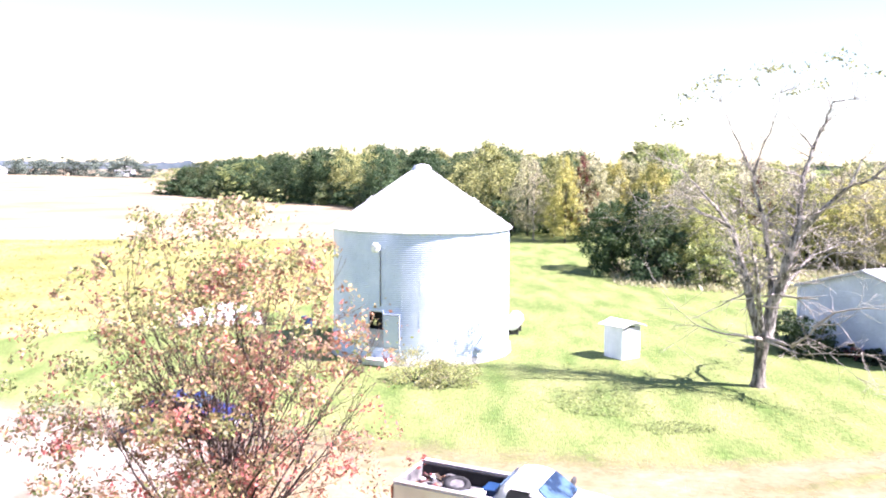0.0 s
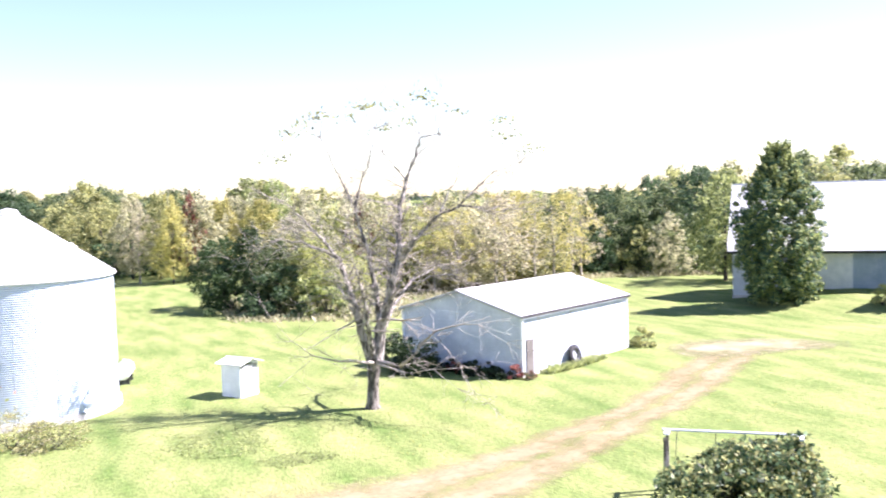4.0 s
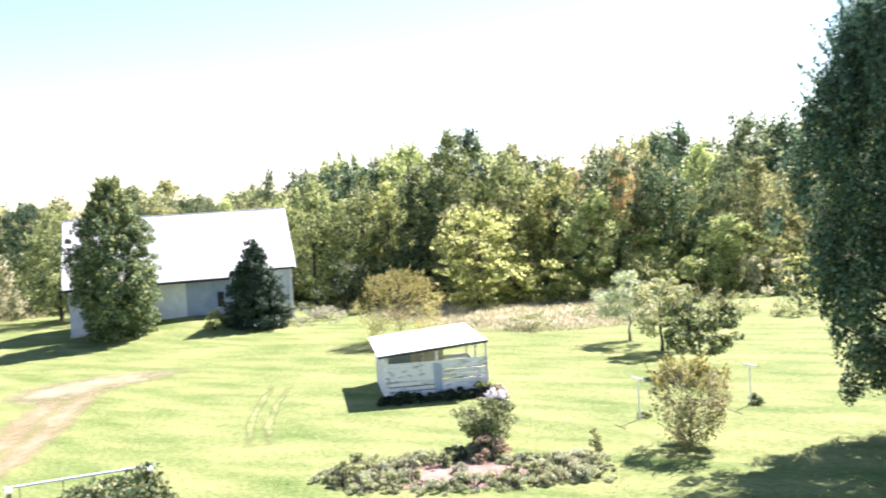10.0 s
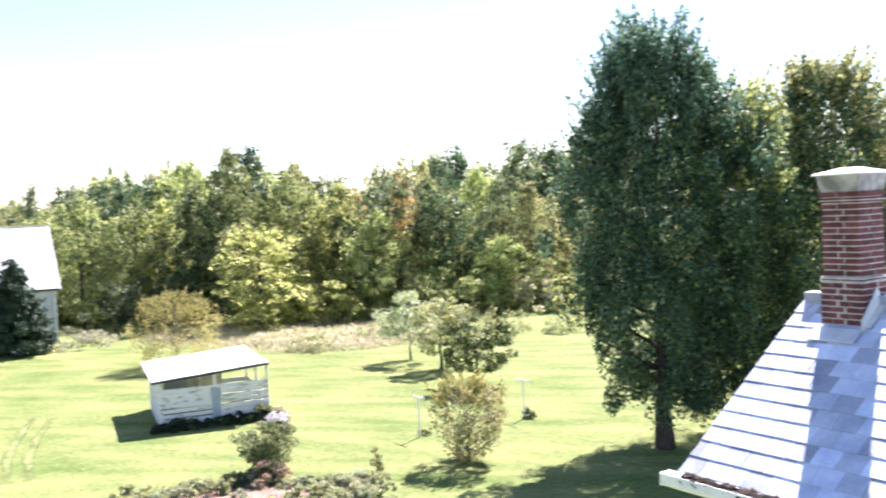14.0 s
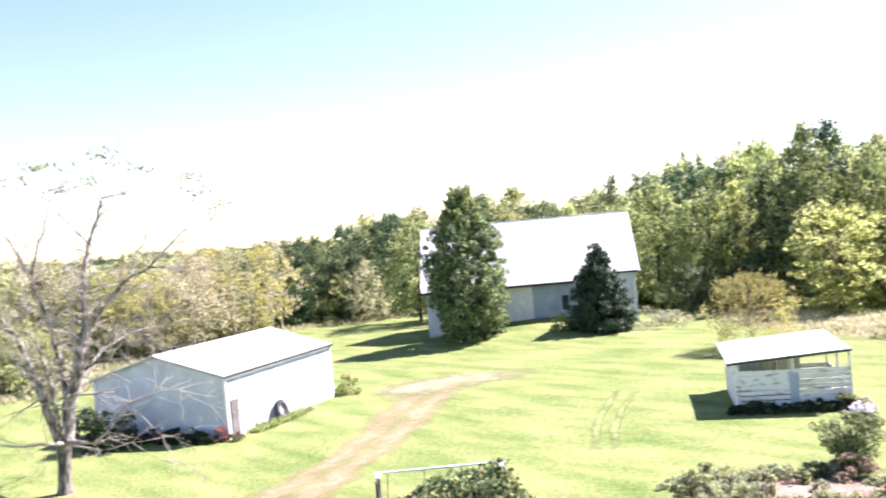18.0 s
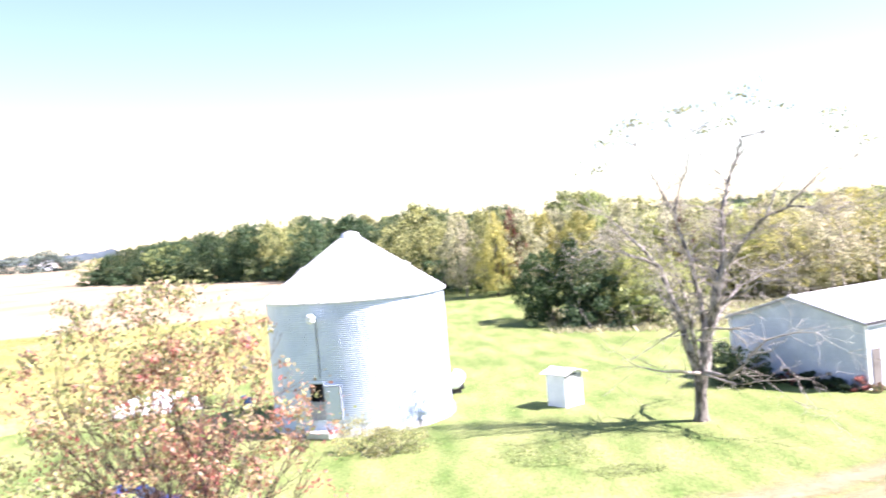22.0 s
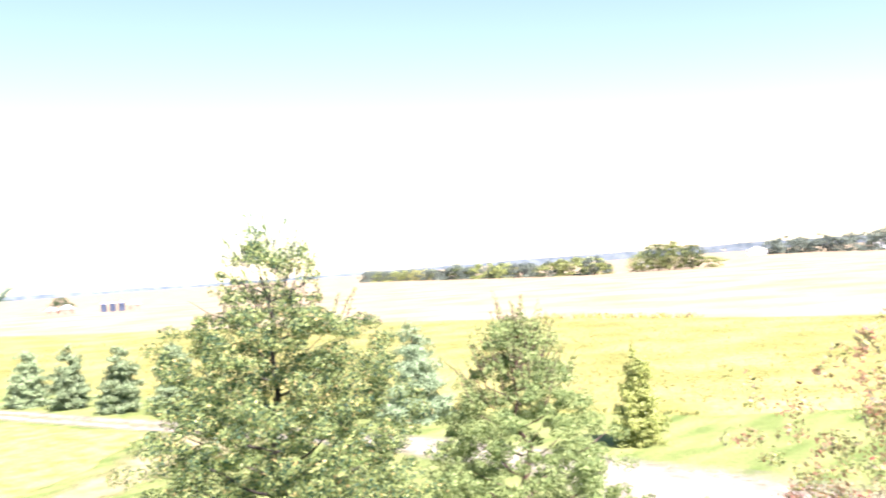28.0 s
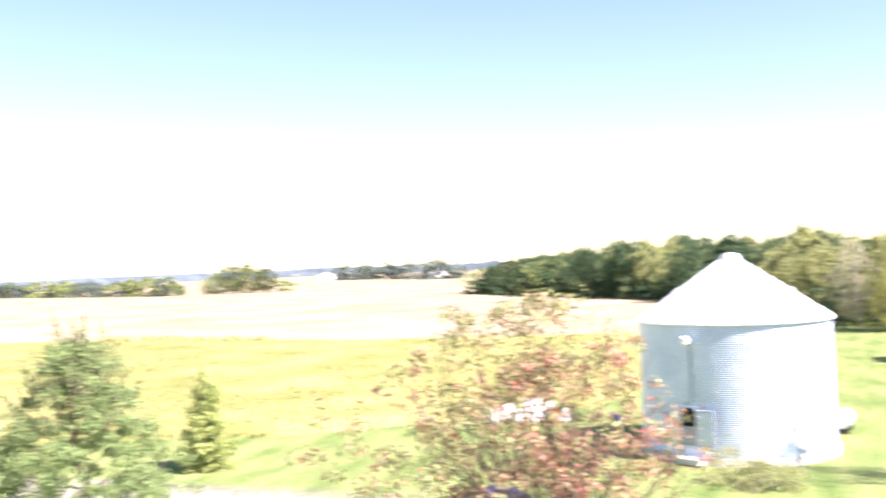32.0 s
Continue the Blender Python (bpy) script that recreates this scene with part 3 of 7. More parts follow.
def tubes_mesh(name, lines, material, seg=6):
    """Tapered round limbs; each line is a list of (point, radius)."""
    verts, faces = [], []
    for line in lines:
        base = len(verts)
        for i, (p, r) in enumerate(line):
            p = Vector(p)
            q = Vector(line[min(i + 1, len(line) - 1)][0]) - Vector(line[max(i - 1, 0)][0])
            q = q.normalized() if q.length > 1e-6 else Vector((0, 0, 1))
            s = q.orthogonal().normalized()
            t = q.cross(s)
            for k in range(seg):
                an = math.tau * k / seg
                verts.append(p + (s * math.cos(an) + t * math.sin(an)) * r)
        for i in range(len(line) - 1):
            for k in range(seg):
                a, b = base + i * seg + k, base + i * seg + (k + 1) % seg
                faces.append((a, b, b + seg, a + seg))
        faces.append(tuple(base + (len(line) - 1) * seg + k for k in range(seg)))
    return mesh_of(name, verts, faces, material, True)


def limb_lines(seed, height, radius, trunk_r, bottom, limbs, wiggle=0.06):
    """A trunk with limbs that climb into the crown."""
    rng = random.Random(seed)
    trunk = [((rng.uniform(-1, 1) * wiggle * radius * min(1, k / 4), rng.uniform(-1, 1) * wiggle * radius * min(1, k / 4), height * 0.88 * k / 9),
              trunk_r * (1.25 if k == 0 else 1 - 0.1 * k)) for k in range(10)]
    lines = [trunk]
    for i in range(limbs):
        h = height * (bottom + (0.85 - bottom) * (i + 0.5) / limbs)
        an = i * 2.4 + rng.uniform(-0.4, 0.4)
        ln = radius * rng.uniform(0.45, 0.75) * (1.15 - 0.6 * h / height)
        r = trunk_r * 0.42 * (1.1 - h / height)
        pts = []
        for k in range(5):
            f = k / 4
            pts.append(((math.cos(an) * ln * f + rng.uniform(-0.05, 0.05) * ln, math.sin(an) * ln * f + rng.uniform(-0.05, 0.05) * ln, h + ln * 0.55 * f ** 1.3), max(0.008, r * (1 - 0.85 * f))))
        lines.append(pts)
    return lines


WOODS = {}


def wood_meshes(kind, k, leaf):
    """Shared crowns and trunks of the woods, three shapes to a colour, for a tree 12 m high and 4.5 m in radius."""
    key = (kind, k, leaf)
    if key not in WOODS:
        seed = 100 + k * 7 + len(WOODS)
        if kind == "shrub":
            pts, outs, rng = crown(seed, "mound", 0.0, 34, 80, 3.2, 4.5, 0.8, lump=0.4)
            q = leaf_quads(pts, 0.17, rng, outs)
            lines = [[((math.cos(a) * 0.15, math.sin(a) * 0.15, 0), 0.05), ((math.cos(a) * 1.0, math.sin(a) * 1.0, 3.0), 0.015)] for a in (0, 1.2, 2.5, 3.7, 5)]
        else:
            bottom = {"tree": 0.08, "tall": 0.2, "sparse": 0.15}[kind]
            n = {"tree": 300, "tall": 230, "sparse": 110}[kind]
            lv = {"tree": 32, "tall": 28, "sparse": 18}[kind]
            shape = "oval" if kind == "tall" else ("dome", "oval", "round")[k]
            pts, outs, rng = crown(seed, shape, bottom, n, lv, 4.2, 11.6, 0.60, lump=0.65, squash=0.95)
            # ragged shoots along the top
            tops = pts[np.argsort(-pts[:, 2] + rng.normal(0, 1.4, len(pts)))[:12]]
            sh = np.concatenate([p + np.array([0, 0, 1.0]) * rng.uniform(0, 0.7, (26, 1)) + rng.normal(0, 0.16, (26, 3)) for p in tops])
            pts, outs = np.concatenate([pts, sh]), np.concatenate([outs, np.tile([0, 0, 1.0], (len(sh), 1))])
            q = leaf_quads(pts, 0.155 if kind != "sparse" else 0.14, rng, outs)
            lines = limb_lines(seed, 12.0, 3.4, 0.2, bottom + 0.1, 9 if kind != "sparse" else 26)
        WOODS[key] = (quad_mesh("crown", q, L[leaf]), tubes_mesh("trunk", lines, M["bark_dark" if kind != "sparse" else "bark_pale"], 5))
    return WOODS[key]


WORDS = {"dark_green": "dark green", "green": "green", "olive": "olive-green", "yellow": "yellow-green", "gold": "golden autumn", "tan": "thin tan",
         "orange": "orange autumn", "red": "red autumn", "maroon": "dark red autumn", "thicket": "tan and olive", "amber": "amber and green", "deep": "deep green", "brown": "brownish", "lime": "yellow-green", "cedar": "dark cedar-green", "haze": "haze-greyed green", "sage": "grey-green"}
wood_rng = random.Random(5)


# how high the woods stand against the sky all round the yard: bearing from the house, degrees above the level of its roof
RISE = ((-17.2, -1.2), (-16.4, -0.4), (-12.6, 0.43), (-10.3, 0.55), (-7.6, 1.3), (-3.3, 1.5), (0.5, 0.7), (2.5, 1.5), (4.9, 0.7), (8.2, 1.2), (9.2, 0.4), (12.5, 1.7), (16, 0.75), (20, 0.3), (23.4, 0.7),
        (29.5, 0.0), (32.6, 0.65), (34.3, 0.45), (38.4, 1.7), (41.1, 1.1), (46.2, 2.5), (48.8, 1.45), (50.7, 1.4), (51.5, 2.65), (53.8, 2.7), (57.5, 3.35), (62.7, 4.2), (65.1, 3.7), (69, 2.5), (70.3, 1.4), (71, 2.2),
        (73.1, 3.8), (76.4, 3.9), (77.9, 2.8), (78.9, 4.5), (82.3, 4.0), (102, 3.3), (105, 3.1))


def crest(x, y):
    b = math.degrees(math.atan2(x, y))
    e = float(np.interp(b, [p[0] for p in RISE], [p[1] for p in RISE]))
    return 9.7 + math.hypot(x, y) * math.tan(radians(e))


def wood_tree(x, y, height, radius, leaf, kind="tree", group="trees of the woods"):
    if kind != "shrub" and 60 < math.hypot(x, y) < 340 and x > -100:
        top = crest(x, y)
        height = top * wood_rng.uniform(0.86, 0.99) if height > top * 0.82 else height
    cr, tr = wood_meshes(kind, wood_rng.randrange(3), leaf)
    name = "shrub" if kind == "shrub" else "tree"
    ob = thing(name, pose(x, y, ground_z(x, y) - 0.05, 0, 0, wood_rng.uniform(0, 360)),
               "%s %s at the edge of the woods" % (WORDS[leaf], "leafy shrub" if kind == "shrub" else "broadleaf tree"), name, group)
    r0, h0 = (3.2, 4.5) if kind == "shrub" else (4.5, 12.0)
    sc = Matrix.Diagonal((radius / r0, radius / r0, height / h0, 1))
    part("crown", cr, None, ob, at=sc)
    part("stem_clump" if kind == "shrub" else "trunk", tr, None, ob, at=sc)
    return ob


def woods(line, spacing, height, radius, mix, rows=1, depth=7.0, kind="tree", jitter=0.35, grow=0.0):
    """Rows of trees along a line of (x, y); the rows behind are set off to its left."""
    for row in range(rows):
        for (ax, ay), (bx, by) in zip(line, line[1:]):
            d = math.hypot(bx - ax, by - ay)
            nx, ny = -(by - ay) / d, (bx - ax) / d
            n = max(1, round(d / spacing))
            for i in range(n):
                f = (i + 0.5 + wood_rng.uniform(-jitter, jitter)) / n
                o = row * depth + wood_rng.uniform(-0.3, 0.3) * depth
                h = height * wood_rng.uniform(0.84, 1.12) * (1 + grow * row)
                wood_tree(ax + (bx - ax) * f + nx * o, ay + (by - ay) * f + ny * o, h, radius * wood_rng.uniform(0.8, 1.2), wood_rng.choice(mix), kind)


GREENS = ["dark_green", "green", "green", "olive", "dark_green"]
MIXED = ["green", "olive", "amber", "dark_green", "dark_green", "olive", "thicket", "yellow", "deep", "green"]
# the far wood left of the bin, running in towards the thicket
woods([(-84, 288), (-40, 236), (-22, 218), (-2, 176), (12, 138)], 8, 13.0, 5.5, ["dark_green", "deep", "dark_green", "deep", "green", "olive"], rows=2, depth=9)
woods([(-82, 282), (-40, 231), (-22, 213), (-2, 170), (12, 132)], 7, 5.5, 4.5, ["dark_green", "deep"], kind="shrub")
woods([(8, 128), (22, 118), (36, 122)], 4.6, 12.0, 2.9, ["olive", "thicket", "gold", "olive", "yellow", "tan", "thicket", "gold"], rows=2, depth=9)
wood_tree(11.5, 121, 14.6, 2.2, "tan", "sparse")
wood_tree(17.4, 119, 12.4, 1.9, "maroon", "tall")
wood_tree(27, 121, 13.2, 2.2, "olive", "tall")
wood_tree(15, 117, 10.5, 2.2, "gold")
# cedar-dark clump on the lawn's far edge
for x, y, h, r, leaf in ((15.4, 88, 6.6, 3.0, "cedar"), (17.4, 84, 7.6, 3.0, "cedar"), (19.2, 81, 6.4, 2.8, "dark_green"), (22, 79, 6.4, 2.8, "amber"), (24.6, 78, 5.4, 2.6, "amber"), (21.5, 85, 6.8, 3, "olive")):
    wood_tree(x, y, h, r, leaf)
for x, y, h, r, leaf in ((15.4, 84, 4.2, 2.7, "cedar"), (18.6, 79.5, 4.2, 3.0, "deep"), (22.2, 76.5, 3.6, 2.8, "green"), (25.5, 75.5, 2.6, 2.6, "thicket")):
    wood_tree(x, y, h, r, leaf, "shrub")
# pale thicket behind the garage
woods([(28, 90), (40, 84), (52, 88), (58, 98)], 3.6, 9.8, 3.4, ["tan", "thicket", "gold", "thicket", "gold"], rows=2, depth=6, kind="sparse")
woods([(24, 92), (40, 88), (54, 93)], 4.5, 8.2, 3.4, ["thicket", "gold", "amber", "thicket", "olive"], rows=2, depth=6)
wood_tree(30.5, 92, 11.0, 1.8, "maroon", "tall")
# green trees between the thicket and the barn, and behind the barn
woods([(58, 104), (68, 97), (76, 90)], 5.5, 12.6, 4.2, ["dark_green", "deep", "deep", "deep"], rows=2, depth=7)
woods([(56, 100), (68, 93), (76, 86)], 5, 4.6, 3.4, ["dark_green", "deep", "olive"], kind="shrub")
wood_tree(66, 88.5, 7.0, 2.6, "thicket")
woods([(80, 86), (92, 72), (96, 64)], 6.5, 15.0, 4.6, GREENS + ["yellow"], rows=2, depth=8)
# the high wood right of the barn
woods([(77, 58), (84, 46)], 4.6, 12.8, 4.4, ["dark_green", "deep", "dark_green", "green"], rows=1)
woods([(84, 46), (88, 36), (91, 28), (97, 18), (100, 4)], 5.2, 12.5, 4.4, MIXED, rows=1)
woods([(88, 66), (98, 52), (104, 37), (108, 22), (112, 4), (110, -30)], 6.0, 16.6, 5.2, ["dark_green", "green", "olive", "deep", "thicket", "dark_green", "yellow", "deep"], rows=2, depth=11, grow=0.08)
woods([(75.5, 54), (80, 45)], 3.6, 5.0, 3.0, ["dark_green", "deep", "green"], kind="shrub")
woods([(80, 44), (84, 34), (88, 25), (93, 15), (96, 2)], 4.2, 5.0, 3.0, ["olive", "green", "yellow", "lime", "olive", "yellow"], kind="shrub")
for x, y, h, r, leaf in ((84, 51, 11.8, 3.0, "amber"), (77.5, 37.6, 8.8, 4.6, "amber"), (80.5, 40.5, 9.2, 3.6, "olive"), (84, 43.5, 14.0, 4.2, "green"), (88, 39, 15.0, 4.4, "green"),
                         (86, 33, 12.6, 4.0, "amber"), (90.5, 33, 13.6, 2.4, "orange"), (84, 28.3, 10.0, 3.2, "yellow"), (89, 27.4, 12.6, 1.8, "orange"), (95.5, 31.5, 14.8, 3.2, "dark_green"),
                         (92, 18, 12.6, 2.6, "dark_green"), (83.5, 26.5, 5.0, 2.8, "olive"), (90, 15, 11.5, 3.6, "olive"), (86, 17, 7.0, 3.0, "yellow")):
    wood_tree(x, y, h, r, leaf)
woods([(75.5, 39), (78.5, 32), (81, 25), (86, 16), (90, 6)], 3.2, 3.6, 2.4, ["lime", "olive", "amber", "thicket", "lime", "green"], kind="shrub")
wood_tree(90.5, 23.8, 16.5, 4.0, "deep", "tall")
# crowns that rise behind the barn's ridge
for x, y, h, r, leaf, kind in ((72, 74.5, 13.6, 4.6, "dark_green", "tree"), (66, 79, 11.4, 4.6, "green", "tree"), (76, 65.4, 11.6, 4.4, "lime", "tree"), (82, 67, 11.0, 4.6, "olive", "tree"), (85, 66.5, 13.8, 3.2, "dark_green", "tall"), (81, 62, 10.8, 4.0, "green", "tree")):
    wood_tree(x, y, h, r, leaf, kind)
# trees beyond the house
woods([(86, 0), (84, -14), (80, -28), (70, -42)], 6, 12.5, 4.6, MIXED, rows=2, depth=8)
for x, y, h, r, leaf in ((56, -13.5, 11.6, 4.2, "amber"), (57, -18.5, 11.0, 4.2, "lime"), (54, -23, 10.8, 4.0, "yellow"), (60, -10.5, 10.0, 4.0, "olive")):
    wood_tree(x, y, h, r, leaf)
for x, y, h, r, leaf in ((53, -13, 5.5, 3.4, "lime"), (52, -18, 5.5, 3.4, "lime"), (51, -23, 5.5, 3.4, "yellow")):
    wood_tree(x, y, h, r, leaf, "shrub")
# deeper rows that close the woods
woods([(-70, 300), (-20, 240), (10, 190), (30, 150), (50, 128), (74, 118)], 10, 12.0, 7, ["dark_green", "green", "olive"], rows=2, depth=12)
woods([(62, 116), (84, 104), (100, 88), (108, 70)], 8, 13.0, 6, ["dark_green", "green", "olive"], rows=2, depth=9)
woods([(40, 104), (56, 108), (70, 104)], 5, 6.0, 4.5, ["dark_green", "olive", "green"], kind="shrub")
woods([(24, 104), (40, 98), (56, 106)], 5, 8.8, 4.2, ["tan", "thicket", "amber", "olive"])
woods([(104, 62), (114, 44), (118, 24), (120, 2), (116, -28)], 7, 14.0, 6, ["dark_green", "green", "olive"], rows=2, depth=8)
woods([(84, 66), (92, 52), (97, 38), (101, 24), (104, 8), (102, -10)], 4.5, 6.0, 4.0, ["dark_green", "green", "olive"], kind="shrub")
woods([(84, -8), (82, -22), (74, -36)], 5, 6.0, 4.0, ["olive", "green", "lime"], kind="shrub")

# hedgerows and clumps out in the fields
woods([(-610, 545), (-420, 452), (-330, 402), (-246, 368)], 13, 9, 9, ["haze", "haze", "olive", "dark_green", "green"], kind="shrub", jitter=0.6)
for x, y, h, r, leaf in ((-233, 376, 9.5, 7, "green"), (-226, 379, 12.5, 8, "dark_green"), (-219, 381, 13.0, 8, "green"), (-212, 384, 11.0, 7, "dark_green")):
    wood_tree(x, y, h, r, leaf)
wood_tree(-205, 386, 5.5, 7, "green", "shrub")
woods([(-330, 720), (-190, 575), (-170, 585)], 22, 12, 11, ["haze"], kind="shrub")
wood_tree(-262, 420, 7, 6, "tan")
wood_tree(-433, 196, 8, 5.5, "deep")
woods([(-700, 205), (-670, 225)], 12, 10, 11, ["green", "dark_green"], kind="shrub")


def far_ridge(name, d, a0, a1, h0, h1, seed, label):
    """A band of far woods, low and uneven, on the horizon; distance haze is in its colour."""
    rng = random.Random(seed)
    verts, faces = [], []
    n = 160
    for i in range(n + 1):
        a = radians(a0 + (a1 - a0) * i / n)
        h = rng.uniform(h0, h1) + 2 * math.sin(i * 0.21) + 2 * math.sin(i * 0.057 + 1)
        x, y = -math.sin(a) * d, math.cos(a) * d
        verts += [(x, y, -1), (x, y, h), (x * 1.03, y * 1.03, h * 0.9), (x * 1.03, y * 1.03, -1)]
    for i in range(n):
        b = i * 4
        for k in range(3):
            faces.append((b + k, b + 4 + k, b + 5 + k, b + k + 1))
    ob = new(name, mesh_of(name, verts, faces, M["far_haze_blue"]))
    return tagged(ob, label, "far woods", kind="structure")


far_ridge("backdrop", 2300, -130, 130, 6, 10.5, 3, "line of far woods on the horizon, haze put into its blue-grey")
far_ridge("backdrop", 1300, 14, 40, 5, 9, 4, "low far hedgerows across the fields, haze put into their blue-grey")


def leafy(name, x, y, label, category, height, radius, profile, leaf, seed, clumps, leaves, size, puff, bottom=0.08, trunk_r=0.16,
          limbs=18, bark="bark_dark", lump=0.3, droop=0.0, long=1.0, flat=0.0, hollow=0.5, extra=(), yaw=0, group="", squash=0.65, sprigs=0, tips="", thin=1.0):
    """A tree near the camera: trunk, limbs and one or more foliage parts; extra: (leaf, share) for other colours mixed in."""
    ob = thing(name, pose(x, y, ground_z(x, y) - 0.04, 0, 0, yaw), label, category, group)
    pts, outs, rng = crown(seed, profile, bottom, clumps, leaves, radius, height, puff, lump, droop, hollow, squash)
    if thin < 1:
        # the leader above the shoulders of the crown is half bare
        gap = np.sin(pts[:, 0] * 4.1 + pts[:, 2] * 2.0) * np.sin(pts[:, 1] * 3.7 + 1.0) + np.sin(pts[:, 2] * 5.0 + pts[:, 0] * 2.0) * 0.7 + rng.normal(0, 0.3, len(pts))
        keep = (pts[:, 2] < thin * height) | (gap > 0.1)
        pts, outs = pts[keep], outs[keep]
    q = leaf_quads(pts, size, rng, outs, flat, long)
    pick = rng.uniform(0, 1, len(q))
    lo = 0.0
    for other, share in extra:
        sel = (pick >= lo) & (pick < lo + share)
        part("foliage", quad_mesh("foliage", q[sel], L[other]), None, ob, "%s leaves" % WORDS.get(other, other))
        lo += share
    part("crown", quad_mesh("crown", q[pick >= lo], L[leaf]), None, ob)
    lines = limb_lines(seed, height, radius, trunk_r, bottom + 0.04, limbs)
    part("trunk", tubes_mesh("trunk", lines[:1], M[bark], 9), None, ob)
    if limbs:
        part("branchwork", tubes_mesh("branchwork", lines[1:], M[bark], 6), None, ob)
    if sprigs:
        # thin leading shoots that stand out of the upper outline
        leaves, twigs = [], []
        for k in range(sprigs):
            h = rng.uniform(0.5, 1.0) ** 0.5
            an = rng.uniform(0, math.tau)
            rr = PROFILES[profile](min(0.99, h)) * radius * rng.uniform(0.55, 0.95)
            foot = np.array([math.cos(an) * rr, math.sin(an) * rr, (bottom + (1 - bottom) * h) * height])
            way = np.array([math.cos(an) * 0.5, math.sin(an) * 0.5, 1.0]) + rng.normal(0, 0.15, 3)
            ln = rng.uniform(0.5, 1.0) * puff * 2.2
            twigs.append([(foot - way * 0.4, 0.02), (foot + way * ln, 0.006)])
            t = rng.uniform(0, 1.05, (46, 1))
            leaves.append(foot + way * ln * t + rng.normal(0, 0.16 * puff, (46, 3)) * (1.35 - t))
        part("foliage", quad_mesh("foliage", leaf_quads(np.concatenate(leaves), size, rng), L[tips or leaf]), None, ob)
        part("twig_tangle", tubes_mesh("twig_tangle", twigs, M[bark], 4), None, ob)
    return ob


# trees and shrubs of the yard
leafy("tree", 54.6, 58.9, "tall green broadleaf tree before the white barn", "tree", 12.3, 3.7, "oval", "green", 21, 820, 95, 0.105, 0.44, bottom=0.02, lump=0.16, hollow=0.3, extra=[("teal", 0.36), ("deep", 0.14)], squash=0.95, sprigs=150)
# paler sprig tips on these three carry the sunlit rim in leaf colour
leafy("tree", 37.6, 1.3, "large dark green tree with a dense tall crown", "tree", 15.8, 3.75, "broad", "shadow_green", 22, 420, 215, 0.085, 0.60, bottom=0.12, trunk_r=0.34, extra=[("deep", 0.30), ("green", 0.10), ("teal", 0.26)], lump=0.3, hollow=0.3, squash=1.7, sprigs=300, limbs=26, tips="teal")
leafy("tree", 43.8, -5.8, "large dark green tree, sunlight on its top put into olive tips", "tree", 14.6, 4.3, "broad", "shadow_green", 23, 380, 190, 0.09, 0.62, bottom=0.03, trunk_r=0.35, extra=[("deep", 0.36), ("olive", 0.12), ("amber", 0.10)], lump=0.4, hollow=0.3, squash=1.5, sprigs=240, tips="olive")
leafy("tree", 39.4, -1.9, "tree between two dark trees, backlight put into its yellow-green leaves", "tree", 13.5, 2.7, "broad", "deep", 123, 190, 200, 0.085, 0.6, bottom=0.03, trunk_r=0.2, extra=[("shadow_green", 0.45), ("amber", 0.16)], lump=0.4, hollow=0.3, squash=1.5, sprigs=170, tips="lime")
leafy("fruit_tree", 49.8, 11.5, "small olive-green fruit tree on the lawn", "tree", 3.7, 2.1, "round", "deep", 24, 70, 120, 0.085, 0.40, bottom=0.26, trunk_r=0.11, extra=[("amber", 0.16), ("olive", 0.16)], sprigs=14, tips="olive", group="fruit trees on the lawn")
leafy("fruit_tree", 55.2, 15.0, "small grey-green fruit tree with thin crown", "tree", 4.5, 1.7, "round", "olive", 25, 60, 70, 0.10, 0.5, bottom=0.24, trunk_r=0.11, extra=[("sage", 0.3)], group="fruit trees on the lawn")
leafy("fruit_tree", 58.7, 18.0, "small pale fruit tree with thin crown", "tree", 4.3, 1.9, "round", "sage", 26, 50, 60, 0.10, 0.5, bottom=0.3, trunk_r=0.09, extra=[("yellow", 0.35)], bark="bark", group="fruit trees on the lawn")
leafy("shrub", 35.0, 8.6, "large brownish shrub with many upright stems", "shrub", 3.1, 1.9, "vase", "brown", 27, 150, 46, 0.055, 0.26, bottom=0.04, trunk_r=0.05, limbs=70, extra=[("gold", 0.24), ("tan", 0.1), ("olive", 0.5)], squash=1.2, sprigs=60, tips="gold", bark="bark_dark")
leafy("shrub", 57.4, 34.2, "golden shrub with bare twigs behind the shed", "shrub", 4.3, 3.3, "fan", "gold", 28, 230, 28, 0.06, 0.42, bottom=0.15, trunk_r=0.03, limbs=110, extra=[("lime", 0.15), ("orange", 0.3)], bark="bark_red", squash=1.2, sprigs=170, tips="gold")
leafy("tree", -22.0, 15.9, "oak with yellow-tipped green leaves", "tree", 11.1, 4.4, "spire", "oak", 29, 700, 230, 0.045, 0.40, bottom=0.05, trunk_r=0.2, limbs=34, extra=[("lime", 0.08), ("shadow_green", 0.26), ("orange", 0.05)], lump=0.24, hollow=0.15, squash=0.7, sprigs=40, thin=0.8)
leafy("cypress_tree", -19.4, 23.4, "feathery light green conifer", "conifer", 7.75, 4.1, "plumed", "cypress", 32, 420, 150, 0.042, 0.38, bottom=0.03, trunk_r=0.16, limbs=26, bark="bark_red", lump=0.22, hollow=0.3, long=1.6, squash=0.7, sprigs=90)


